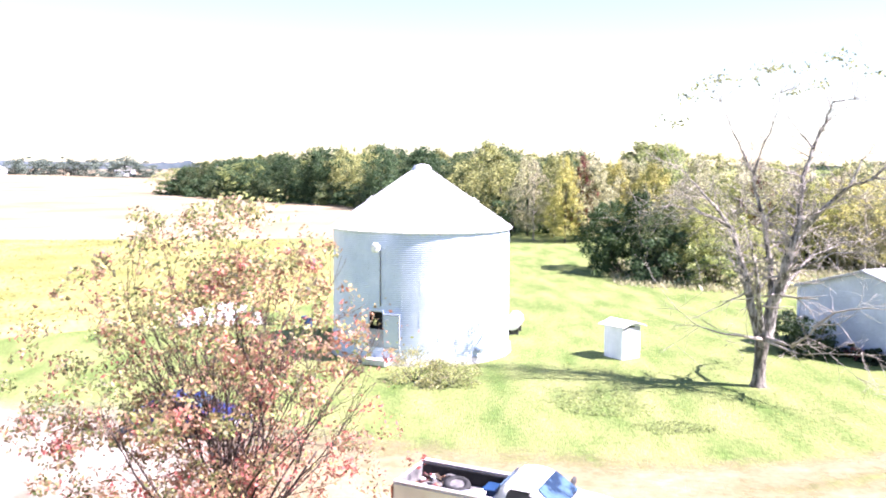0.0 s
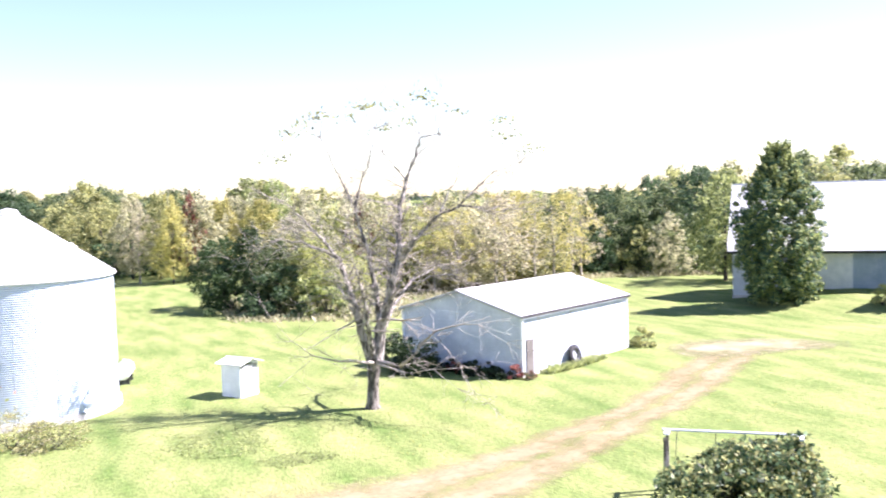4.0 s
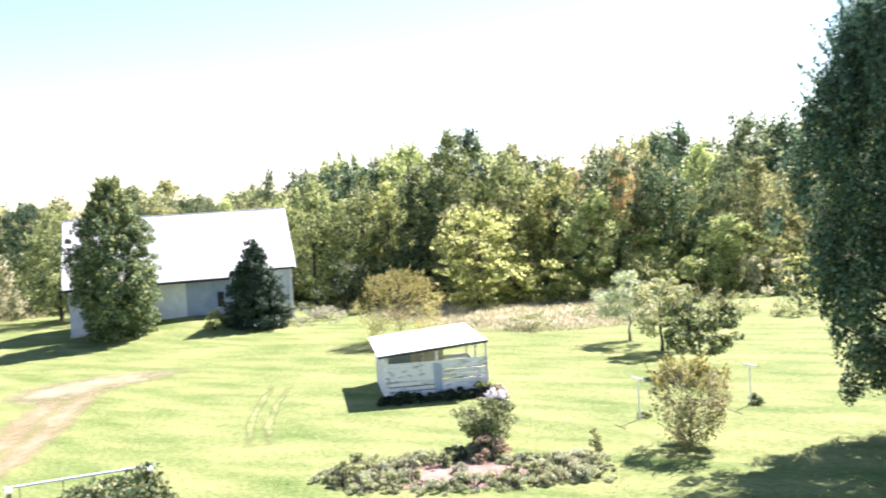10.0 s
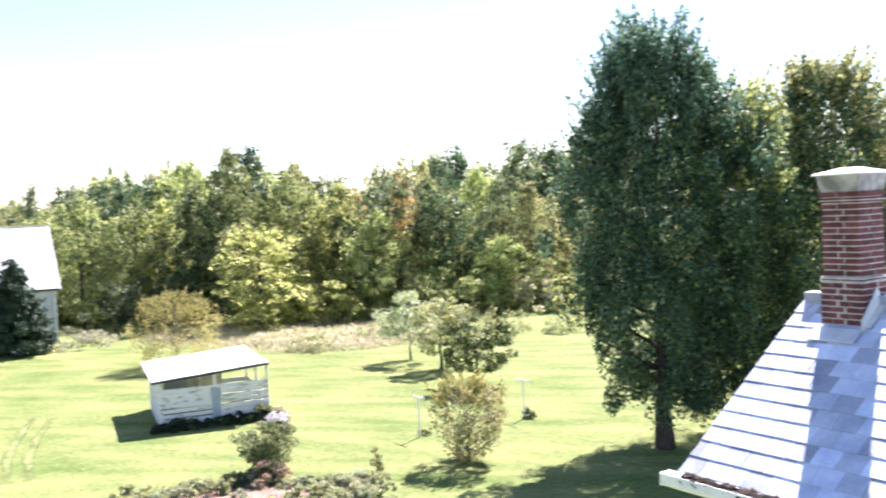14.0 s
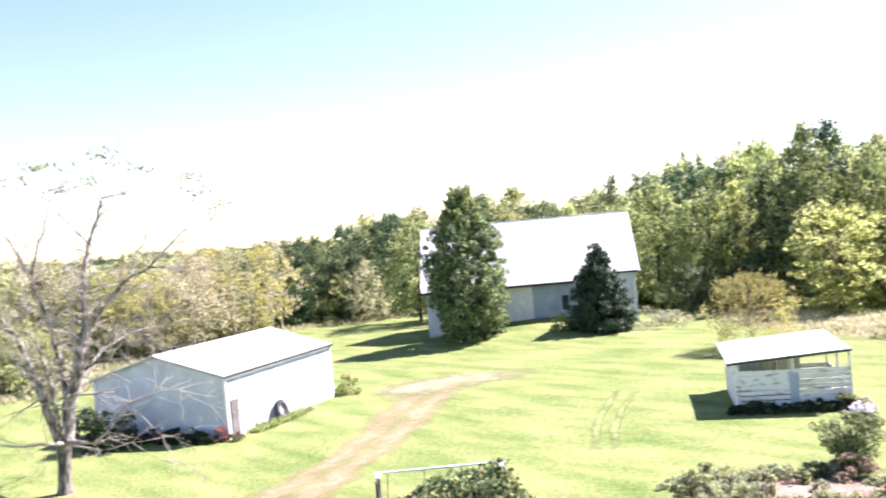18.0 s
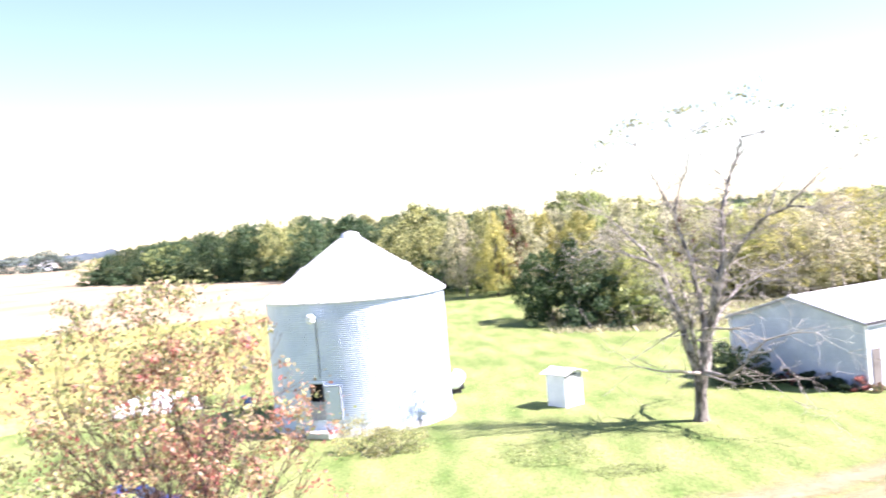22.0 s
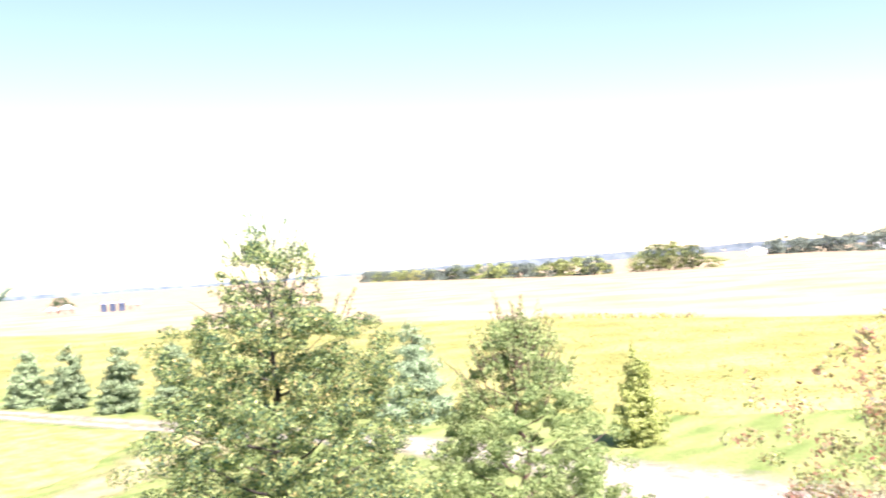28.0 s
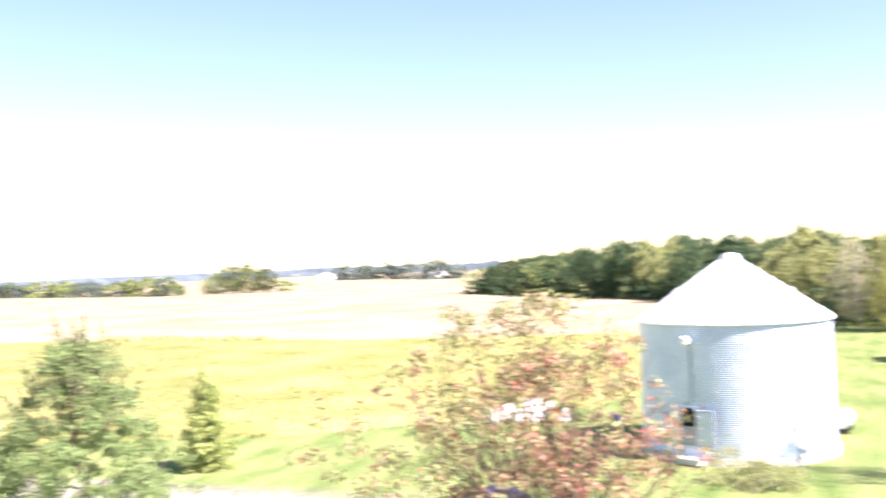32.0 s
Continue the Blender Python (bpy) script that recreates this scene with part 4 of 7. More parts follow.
def conifer(name, x, y, label, height, radius, leaf, seed, layers, spray, size, trunk_r=0.1, droop=0.25, needle=1.6, group="", bark="bark_dark", power=0.95, loose=0.02):
    """A conifer: whorls of branches that droop, each carrying flat sprays of needles."""
    rng = np.random.default_rng(seed)
    ob = thing(name, pose(x, y, ground_z(x, y) - 0.04), label, "conifer", group)
    pts, outs, lines = [], [], []
    for i in range(layers):
        f = (i + 0.3) / layers
        z0 = height * (0.04 + 0.94 * f)
        rad = radius * ((1 - f) ** power) * min(1, 0.75 + 3 * f) + 0.04
        nb = max(4, int(12 * (1 - f) + 4))
        for b in range(nb):
            an = rng.uniform(0, math.tau)
            z = z0 + rng.uniform(-1.5, 1.5) * height / layers
            ln = rad * rng.uniform(0.55, 1.2)
            m = max(3, int(spray * ln / radius) + 2)
            t = rng.uniform(0.18, 1.0, m)
            w = 0.22 * ln * (1.1 - t) + 0.05
            side = rng.normal(0, 1, m) * w
            px = np.cos(an) * t * ln - np.sin(an) * side
            py = np.sin(an) * t * ln + np.cos(an) * side
            pz = z - droop * ln * t + 0.5 * droop * ln * t ** 3 + rng.normal(0, loose, m) * height
            pts.append(np.stack([px, py, np.maximum(pz, 0.03)], 1))
            outs.append(np.tile([math.cos(an) * 0.5, math.sin(an) * 0.5, 0.7], (m, 1)))
            if b % 2 == 0:
                lines.append([((0, 0, z), trunk_r * 0.25 * (1.1 - f)), ((math.cos(an) * ln * 0.85, math.sin(an) * ln * 0.85, z - droop * 0.6 * ln), 0.008)])
    pts, outs = np.concatenate(pts), np.concatenate(outs)
    part("crown", quad_mesh("crown", leaf_quads(pts, size, rng, outs, 0.3, needle), L[leaf]), None, ob)
    part("trunk", tubes_mesh("trunk", [[((0, 0, 0), trunk_r * 1.2), ((0, 0, height * 0.5), trunk_r * 0.7), ((0, 0, height * 0.98), 0.015)]], M[bark], 8), None, ob)
    part("branchwork", tubes_mesh("branchwork", lines, M[bark], 4), None, ob)
    return ob


conifer("spruce", 61.5, 50.4, "dense dark spruce beside the barn", 7.2, 2.9, "spruce", 31, 30, 200, 0.11, power=0.52)
conifer("small_conifer", -26.2, 41.0, "slender young conifer at the soybean edge", 4.9, 1.45, "young", 33, 22, 170, 0.055, droop=-0.05, power=0.5)
conifer("blue_spruce", -43.6, 42.4, "blue-green spruce at the lane", 6.2, 2.6, "blue_spruce", 34, 20, 240, 0.065, power=0.5)
for i, (x, y, h, r) in enumerate(((-84.4, 34.8, 5.0, 2.0), (-78.2, 35.7, 5.2, 1.9), (-70.4, 36.2, 5.2, 1.9), (-65.4, 38.0, 5.4, 2.0))):
    conifer("pine_tree", x, y, "young dark green pine beside the lane", h, r, "pine", 40 + i, 15, 190, 0.075, droop=-0.10, power=0.36, group="row of pines along the lane")


def long_needle_pine(x, y, height, radius, seed):
    """A white pine whose branch tips end in brushes of long needles."""
    rng = np.random.default_rng(seed)
    ob = thing("pine_tree", pose(x, y, 0), "white pine with long blue-green needles close by", "conifer")
    lines, needles = [], []
    side = np.array([0.213, 0.977, 0.0])
    shoots = []
    for i in range(64):
        f = (i + 0.5) / 64
        z = height * (0.30 + 0.60 * f)
        ln = radius * (0.75 if z < 6.2 else 1.0) * rng.uniform(0.7, 1.1) * (1.0 if z < 8.3 else 0.75)
        an = i * 2.399 + rng.uniform(-0.3, 0.3)
        shoots.append((np.array([0, 0, z]), np.array([math.cos(an) * ln, math.sin(an) * ln, z + 0.4 * ln])))
    # leaders that climb aside over the rest
    for out, z0, z1 in ((1.9, 7.9, 9.75), (1.45, 7.8, 9.5), (1.05, 8.0, 9.4), (0.7, 8.2, 9.3), (0.35, 8.3, 9.2)):
        root = np.array([0, 0, z0])
        shoots.append((root + side * out * 0.4 + np.array([0, 0, 0.25]), root * 0 + side * out + np.array([rng.normal(0, 0.2), 0, z1])))
        lines.append([(root, 0.045), (shoots[-1][0], 0.03)])
    for root, tip in shoots:
        ln = np.linalg.norm((tip - root)[:2])
        an = math.atan2((tip - root)[1], (tip - root)[0])
        lines.append([(root, 0.035), ((root + tip) / 2 + np.array([0, 0, -0.06 * ln]), 0.022), (tip, 0.008)])
        for k in range(11):
            t = rng.uniform(0.3, 1.0)
            s = root + (tip - root) * t + rng.normal(0, 0.075, 3) * np.array([1, 1, 0.5])
            axis = np.array([math.cos(an), math.sin(an), 0.9]) + rng.normal(0, 0.4, 3)
            axis /= np.linalg.norm(axis)
            lines.append([(root + (tip - root) * max(0.2, t - 0.15), 0.012), (s, 0.006)])
            n = 56
            base = s + axis * rng.uniform(-0.05, 0.22, (n, 1))
            d = axis * 0.9 + rng.normal(0, 0.45, (n, 3))
            d /= np.linalg.norm(d, axis=1)[:, None]
            w = np.cross(d, rng.normal(0, 1, (n, 3)))
            w /= np.linalg.norm(w, axis=1)[:, None]
            w *= 0.010
            d *= rng.uniform(0.10, 0.19, (n, 1))
            needles.append(np.stack([base - w, base + w, base + d + w * 0.3, base + d - w * 0.3], 1))
    part("needle_mass", quad_mesh("needle_mass", np.concatenate(needles), L["white_pine"]), None, ob)
    part("branchwork", tubes_mesh("branchwork", lines, M["bark"], 5), None, ob)
    part("trunk", tubes_mesh("trunk", [[((0, 0, 0), 0.2), ((0, 0, height * 0.5), 0.13), ((0, 0, height), 0.02)]], M["bark"], 9), None, ob)


long_needle_pine(-12.6, 2.75, 9.1, 0.85, 51)


# ---- bare walnut ----
def branch_tree(seed, start, heads, depth, ratio, spread, rise):
    """Forked limbs: lines of (point, radius) by level."""
    rng = random.Random(seed)
    levels = [[] for _ in range(depth + 1)]

    def grow(p, d, length, r, level):
        pts = [(p.copy(), r)]
        q, e = p.copy(), d.copy()
        n = 5
        for k in range(n):
            e = (e + Vector((rng.uniform(-1, 1), rng.uniform(-1, 1), rng.uniform(-0.4, 1) * rise)) * 0.16).normalized()
            q = q + e * (length / n)
            pts.append((q.copy(), max(0.006, r * (1 - 0.55 * (k + 1) / n))))
        levels[level].append(pts)
        if level == depth:
            return
        kids = 3 if level < 2 else rng.choice((4, 5))
        for c in range(kids):
            at = pts[rng.choice((2, 3, 4, 5)) if c else 5][0]
            s = Vector((rng.gauss(0, 1), rng.gauss(0, 1), rng.gauss(0, 0.7)))
            nd = (e + s * spread * (0.45 if c == 0 else 0.75)).normalized()
            grow(at.copy(), nd, length * ratio * rng.uniform(0.75, 1.15), max(0.007, r * (0.62 if c == 0 else 0.45)), level + 1)
    for d, ln, r in heads:
        grow(Vector(start), Vector(d).normalized(), ln, r, 0)
    return levels


def walnut():
    """Limbs drawn by hand, x to the side and z up, y in depth; side shoots grow from them."""
    ob = thing("walnut_tree", pose(13.9, 41.1, ground_z(13.9, 41.1) - 0.05, 0, 0, -18.7), "nearly bare walnut tree with grey forked limbs on the lawn", "tree")
    part("trunk", tubes_mesh("trunk", [[((0, 0, 0), 0.40), ((0.02, 0, 0.3), 0.30), ((0.06, 0, 1.2), 0.26), ((0.10, 0, 1.9), 0.30), ((0.16, 0, 2.3), 0.34), ((0.2, 0, 2.7), 0.22)]], M["bark_trunk"], 14), None, ob)
    main = [
        (0.20, [(0.05, 0, 2.1), (-0.42, 0.1, 3.7), (-0.62, 0.2, 4.6), (-0.85, 0.3, 5.6), (-1.25, 0.4, 7.0), (-1.95, 0.6, 8.0), (-2.8, 0.8, 8.9), (-3.5, 1.0, 9.7)]),
        (0.11, [(-1.3, 0.4, 7.0), (-2.0, 0.2, 7.4), (-2.9, 0.0, 7.8), (-3.9, -0.2, 8.0), (-4.8, -0.3, 7.6)]),
        (0.09, [(-0.75, 0.2, 4.9), (-1.2, 0.5, 5.3), (-1.6, 0.8, 6.2)]),
        (0.13, [(0.1, 0, 2.3), (-0.1, -0.5, 4.2), (-0.3, -0.8, 5.8), (-0.5, -1.1, 6.6), (-0.9, -1.3, 8.0)]),
        (0.17, [(0.45, 0.1, 4.0), (0.3, 0.3, 5.5), (0.05, 0.4, 7.2), (-0.28, 0.5, 8.3), (-0.5, 0.6, 9.4), (-1.0, 0.8, 10.4), (-1.5, 0.9, 11.3), (-2.0, 1.0, 12.6)]),
        (0.08, [(-0.5, 0.6, 9.4), (-0.2, 0.5, 10.4), (0.25, 0.4, 11.5), (0.5, 0.4, 12.9)]),
        (0.06, [(0.0, 0.4, 7.5), (0.6, 0.9, 8.1), (1.0, 1.2, 8.6)]),
        (0.26, [(0.25, 0, 2.3), (0.5, 0, 3.8), (0.9, -0.1, 5.0), (1.2, -0.1, 6.5), (1.5, -0.1, 7.0), (1.45, 0, 8.1), (1.55, 0.1, 9.3), (1.9, 0.2, 10.5), (2.35, 0.3, 11.6), (2.6, 0.3, 12.5), (3.5, 0.4, 12.6)]),
        (0.07, [(1.9, 0.2, 10.5), (1.4, 0.7, 11.2), (0.7, 0.9, 12.1)]),
        (0.15, [(1.5, -0.1, 6.9), (2.0, -0.3, 7.5), (2.5, -0.5, 8.1), (3.1, -0.7, 8.8), (4.2, -0.9, 9.25), (5.0, -1.1, 9.15), (5.6, -1.2, 8.9), (6.6, -1.4, 9.1)]),
        (0.07, [(4.1, -0.9, 9.2), (5.0, -0.8, 10.1), (5.9, -0.7, 10.8), (7.0, -0.6, 11.1)]),
        (0.07, [(3.3, -0.7, 8.9), (3.8, -0.4, 10.0), (4.4, -0.2, 10.9)]),
        (0.09, [(1.2, -0.2, 5.2), (1.9, -0.7, 5.6), (2.8, -1.2, 6.2), (3.7, -1.6, 6.2), (4.6, -1.9, 5.7)]),
        (0.11, [(0.3, -0.2, 2.3), (1.3, -0.6, 2.2), (1.8, -0.9, 2.7), (2.2, -1.1, 3.3), (3.0, -1.3, 3.5), (3.8, -1.5, 2.5)]),
        (0.08, [(2.1, -1.0, 3.2), (2.8, -1.2, 3.9), (3.6, -1.4, 4.2), (4.6, -1.6, 4.3), (5.7, -1.8, 3.5)]),
        (0.07, [(0.25, -0.2, 2.2), (1.5, -0.9, 2.0), (2.6, -1.4, 2.3), (3.6, -1.7, 1.6)]),
        (0.10, [(0.1, -0.1, 2.2), (-0.5, -0.4, 2.4), (-1.4, -0.6, 2.5), (-2.5, -0.8, 2.9), (-3.4, -0.9, 3.6)]),
        (0.10, [(0.3, 0.2, 2.8), (1.2, 0.9, 4.6), (2.2, 1.5, 5.6), (3.6, 1.9, 6.2), (4.6, 2.2, 6.2)]),
    ]
    main = [(r * 1.3, [(x, y * (2.6 if i % 2 else -2.0), z) for x, y, z in line]) if line[0][2] < 2.9 and line[-1][2] > 5 else (r, line) for i, (r, line) in enumerate(main)]
    main = [(r, [(x, y * 2.3, z) for x, y, z in line]) if line[-1][2] < 5 else (r, line) for r, line in main]
    rng = random.Random(61)
    levels = [[] for _ in range(4)]

    def shoot(p, d, length, r, level):
        pts, q, e = [(p.copy(), r)], p.copy(), d.normalized()
        for k in range(4):
            e = (e + Vector((rng.uniform(-1, 1), rng.uniform(-1, 1), rng.uniform(-0.7, 0.8))) * 0.22).normalized()
            q = q + e * (length / 4)
            pts.append((q.copy(), max(0.006, r * (1 - 0.2 * (k + 1)))))
        levels[level].append(pts)
        if level == 3:
            return
        for c in range(2):
            at = pts[rng.choice((1, 2, 3, 4))][0]
            side = Vector((rng.gauss(0, 1), rng.gauss(0, 1), rng.gauss(0, 0.8)))
            shoot(at.copy(), e + side * 0.65, length * rng.uniform(0.45, 0.75), max(0.006, r * 0.5), level + 1)
    for r, line in main:
        n = len(line)
        # fine steps along the limb, with small knees
        pts = []
        for i in range(n - 1):
            p, q = Vector(line[i]), Vector(line[i + 1])
            for k in range(3):
                f = (i + k / 3) / (n - 1)
                pts.append((p.lerp(q, k / 3) + Vector((rng.uniform(-1, 1), rng.uniform(-1, 1), rng.uniform(-1, 1))) * (0.05 if i else 0.0), r * (1 - 0.94 * f ** 0.62)))
        pts.append((Vector(line[-1]), r * 0.06))
        low = line[-1][2] < 5
        part("limb", tubes_mesh("limb", [pts], M["bark_pale" if low else "bark"], 9), None, ob)
        for j in range(3, len(pts), 3 if low else 1):
            for _ in range(3):
                p, rr = pts[j]
                along = (pts[j][0] - pts[j - 1][0]).normalized()
                side = Vector((rng.gauss(0, 1), rng.gauss(0, 1), rng.gauss(0.1, 0.7)))
                shoot(p.copy(), along * 0.6 + side * 0.7, rng.uniform(0.7, 1.9), max(0.012, rr * 0.36), 1)
    part("branchwork", tubes_mesh("branchwork", levels[1], M["bark_pale"], 5), None, ob)
    part("twig_tangle", tubes_mesh("twig_tangle", levels[2] + levels[3], M["bark_pale"], 3), None, ob, "pale grey bare twigs")
    g = np.random.default_rng(3)
    tufts, c = [], []
    for x, y, z, n in ((-3.5, 0.5, 12.8, 40), (-2.1, 0.9, 13.6, 50), (0.0, 0.5, 13.95, 70), (2.8, 0.3, 14.4, 44), (-2.8, 0.6, 13.2, 24), (-0.9, 0.7, 13.5, 24), (1.2, 0.6, 13.9, 24),
                       (3.4, 0.3, 14.0, 20), (4.4, 0.0, 13.6, 20), (6.3, -0.4, 13.1, 36), (6.6, -0.5, 12.4, 30), (7.5, -0.6, 11.8, 20), (1.0, 0.6, 12.9, 24), (2.0, 0.4, 13.2, 30), (-3.9, 0.4, 11.6, 16)):
        foot = min((q for line in main for q in [Vector(line[1][-1])]), key=lambda q: (q - Vector((x, y, z))).length)
        tufts.append([(foot, 0.02), (foot.lerp(Vector((x, y, z)), 0.5) + Vector((0.15, 0, 0.2)), 0.013), (Vector((x, y, z)), 0.006)])
        c.append(np.array([x, y, z]) + g.normal(0, 1, (n + 20, 3)) * np.array([0.34, 0.3, 0.13]))
    part("twig_tangle", tubes_mesh("twig_tangle", tufts, M["bark_pale"], 4), None, ob)
    part("leaf_scatter", quad_mesh("leaf_scatter", leaf_quads(np.concatenate(c), 0.085, g), L["olive"]), None, ob, "last green leaves at the tips")


walnut()


# ---- red and yellow autumn tree close by ----
def autumn_tree(x, y, height, radius):
    ob = thing("autumn_tree", pose(x, y, 0), "many-stemmed autumn tree with red, pink and yellow-green leaves", "tree")
    rng = random.Random(71)
    heads = []
    for i in range(24):
        a = i * 2.4
        o = 0.12 + 0.5 * (i / 24)
        heads.append(((math.cos(a) * o, math.sin(a) * o, 1), height * rng.uniform(0.32, 0.42), 0.05))
    levels = branch_tree(72, (0, 0, 0.3), heads, 3, 0.62, 0.55, 0.8)

    def inside(line):
        return all(p.x < radius * 0.72 and math.hypot(p.x, p.y) < radius * PROFILES["spray"](min(1.0, p.z / height)) for p, _ in line)
    levels = [[line for line in level if inside(line)] for level in levels]
    part("trunk", tubes_mesh("trunk", [[((0, 0, 0), 0.22), ((0, 0, 0.4), 0.18), ((0, 0, 0.8), 0.10)]], M["bark"], 10), None, ob)
    for pts in levels[0]:
        part("stem", tubes_mesh("stem", [pts], M["bark_stem"], 6), None, ob)
    part("branchwork", tubes_mesh("branchwork", levels[1] + levels[2], M["bark_stem"], 4), None, ob)
    part("twig_tangle", tubes_mesh("twig_tangle", levels[3], M["bark_red"], 3), None, ob)
    c, outs, g = crown(73, "spray", 0.08, 680, 84, radius, height, 0.36, lump=0.22, hollow=0.1, squash=0.9, rim=0.85)
    q = leaf_quads(c, 0.056, g, outs, 0.4)
    # the crown is thinner on the side of the lawn, high up
    h = c[:, 2] / height
    keep = c[:, 0] + g.normal(0, 0.25, len(c)) < np.interp(h, (0.5, 0.62, 0.7, 0.8, 0.9), (4.6, 3.9, 3.3, 2.7, 2.1))
    keep &= (c[:, 0] < 0.9) | (h > 0.62) | (g.uniform(0, 1, len(c)) < 0.4)
    keep &= g.uniform(0, 1, len(c)) < 0.88
    # open gaps between the sprays, wider in the top
    gap = np.sin(c[:, 0] * 2.3 + c[:, 2] * 0.9) * np.sin(c[:, 1] * 2.0 + 1.7) + np.sin(c[:, 2] * 2.9 - c[:, 0] * 1.1 + 0.6) * 0.6
    keep &= gap + g.normal(0, 0.3, len(c)) > -0.8 + 0.5 * np.clip((h - 0.35) / 0.5, 0, 1)
    wide = np.where(c[:, 0] < 0, 1 + 0.24 * np.clip((0.85 - h) / 0.3, 0, 1), 1.0)
    q[:, :, 0] += (c[:, 0] * (wide - 1))[:, None]
    c, q, h = c[keep], q[keep], h[keep]
    side = np.clip(0.5 + (c[:, 0] * 0.97 + c[:, 1] * 0.24) / radius * 0.5, 0, 1)
    # leaves of one twig turn together
    spot = np.sin(c[:, 0] * 3.9 + 1.0 + c[:, 2]) * np.sin(c[:, 1] * 3.1 + 0.5) * np.sin(c[:, 2] * 4.3 + c[:, 0] * 1.3)
    warm = 0.90 - 0.62 * np.clip(h, 0, 1) ** 1.4 + 0.30 * (side - 0.35) + 0.75 * spot + g.normal(0, 0.16, len(c))
    red, pink = warm > 1.08, (warm > 0.66) & (warm <= 1.08)
    lot = g.uniform(0, 1, len(c))
    dark = (warm <= 0.66) & (lot < 0.16)
    peach = (warm <= 0.66) & (warm > 0.30) & (lot >= 0.16) & (lot < 0.75)
    olive = (warm <= 0.66) & ~dark & ~peach & (g.uniform(0, 1, len(c)) < 0.5)
    lime = ~(red | pink | peach | olive | dark)
    for sel, leaf, words in ((red, "red", "red leaves low in the crown"), (pink, "pinkish", "pinkish leaves"), (peach, "peach", "peach and tan leaves"), (olive, "olive", "olive leaves"), (dark, "brown", "withered brown leaves"), (lime, "lime", "yellow-green leaves in the top")):
        part("foliage", quad_mesh("foliage", q[sel], L[leaf]), None, ob, words)


autumn_tree(-4.72, 20.46, 8.9, 4.5)


def shrub(x, y, height, radius, leaf, seed, label, extra=(), size=0.07, clumps=60, leaves=30, category="shrub", name="shrub"):
    ob = thing(name, pose(x, y, ground_z(x, y) - 0.02), label, category)
    pts, outs, rng = crown(seed, "mound", 0.0, max(8, clumps // 3), leaves * 3, radius * 0.85, height * 0.85, min(radius, height) * 0.3, lump=0.35)
    q = leaf_quads(pts, size, rng, outs)
    pick = rng.uniform(0, 1, len(q))
    lo = 0.0
    for other, share in extra:
        sel = (pick >= lo) & (pick < lo + share)
        part("flower_mass" if other == "petal" else "foliage", quad_mesh("foliage", q[sel], L[other]), None, ob)
        lo += share
    part("foliage", quad_mesh("foliage", q[pick >= lo], L[leaf]), None, ob)
    lines = [[((math.cos(a) * 0.06, math.sin(a) * 0.06, 0), 0.02), ((math.cos(a) * radius * 0.6, math.sin(a) * radius * 0.6, height * 0.75), 0.006)] for a in np.arange(0, 6.2, 0.7)]
    part("stem_clump", tubes_mesh("stem_clump", lines, M["bark_dark"], 5), None, ob)
    return ob


def weed_patch(x, y, rx, ry, height, count, leaf, seed, label):
    """Loose low weeds over an uneven patch of lawn."""
    g = random.Random(seed)
    ring = [(x + rx * math.cos(k * 0.35) * g.uniform(0.6, 1.15), y + ry * math.sin(k * 0.35) * g.uniform(0.6, 1.15)) for k in range(18)]
    scatter_cards("weeds", ring, count, 0.06, height, L[leaf], label, "weeds", seed, upright=False)


shrub(-1.3, 41.7, 1.6, 1.9, "olive", 81, "scrubby pale weeds before the grain bin", [("tan", 0.35), ("gold", 0.25)], size=0.04, clumps=100, leaves=36)
shrub(0.4, 41.2, 1.3, 1.6, "olive", 181, "scrubby pale weeds before the grain bin", [("brown", 0.2), ("green", 0.3)], size=0.04, clumps=100, leaves=36)
shrub(-0.5, 40.9, 0.4, 0.8, "olive", 182, "scrubby pale weeds before the grain bin", [("sage", 0.3)], size=0.04, clumps=80, leaves=36)
weed_patch(6.3, 38.2, 2.6, 2.6, 0.08, 900, "lawn_weed", 82, "low pale green weeds on the lawn")
weed_patch(6.6, 37.4, 2.2, 1.6, 0.08, 250, "lime", 183, "low pale green weeds on the lawn")
weed_patch(8.6, 34.4, 1.8, 1.1, 0.07, 400, "lawn_weed", 84, "low green weeds on the lawn")
# garage corner shrubs take the leaf colour darkened for shade
shrub(17.8, 48.8, 2.5, 1.3, "weed_in_shade", 185, "dark green shrub at the garage corner, leaves deepened for shade", [("cedar", 0.3)], clumps=110)
shrub(19.0, 47.6, 2.2, 1.2, "weed_in_shade", 186, "dark green shrub at the garage corner, leaves deepened for shade", [("cedar", 0.3)], clumps=80)
shrub(20.2, 51.5, 2.8, 1.9, "weed_in_shade", 85, "dark green shrub at the garage corner, leaves deepened for shade", [("spruce", 0.4)])
shrub(34.5, 49.0, 1.3, 0.9, "olive", 86, "small shrub at the garage's far corner")
shrub(64.5, 48.0, 1.7, 2.8, "sage", 87, "pale weeds beside the spruce", [("brown", 0.4)])
shrub(67.5, 47.5, 1.3, 2.0, "tan", 88, "dry weeds beside the spruce", [("sage", 0.4)])
shrub(58.6, 52.4, 1.8, 1.2, "olive", 89, "low shrub by the barn door", [("green", 0.4)])
shrub(63.5, 26.8, 1.3, 2.4, "olive", 90, "green weeds in the dry grass", [("sage", 0.3)])
shrub(70.5, 23.5, 1.4, 3.0, "green", 94, "green weeds in the dry grass", [("sage", 0.3)])
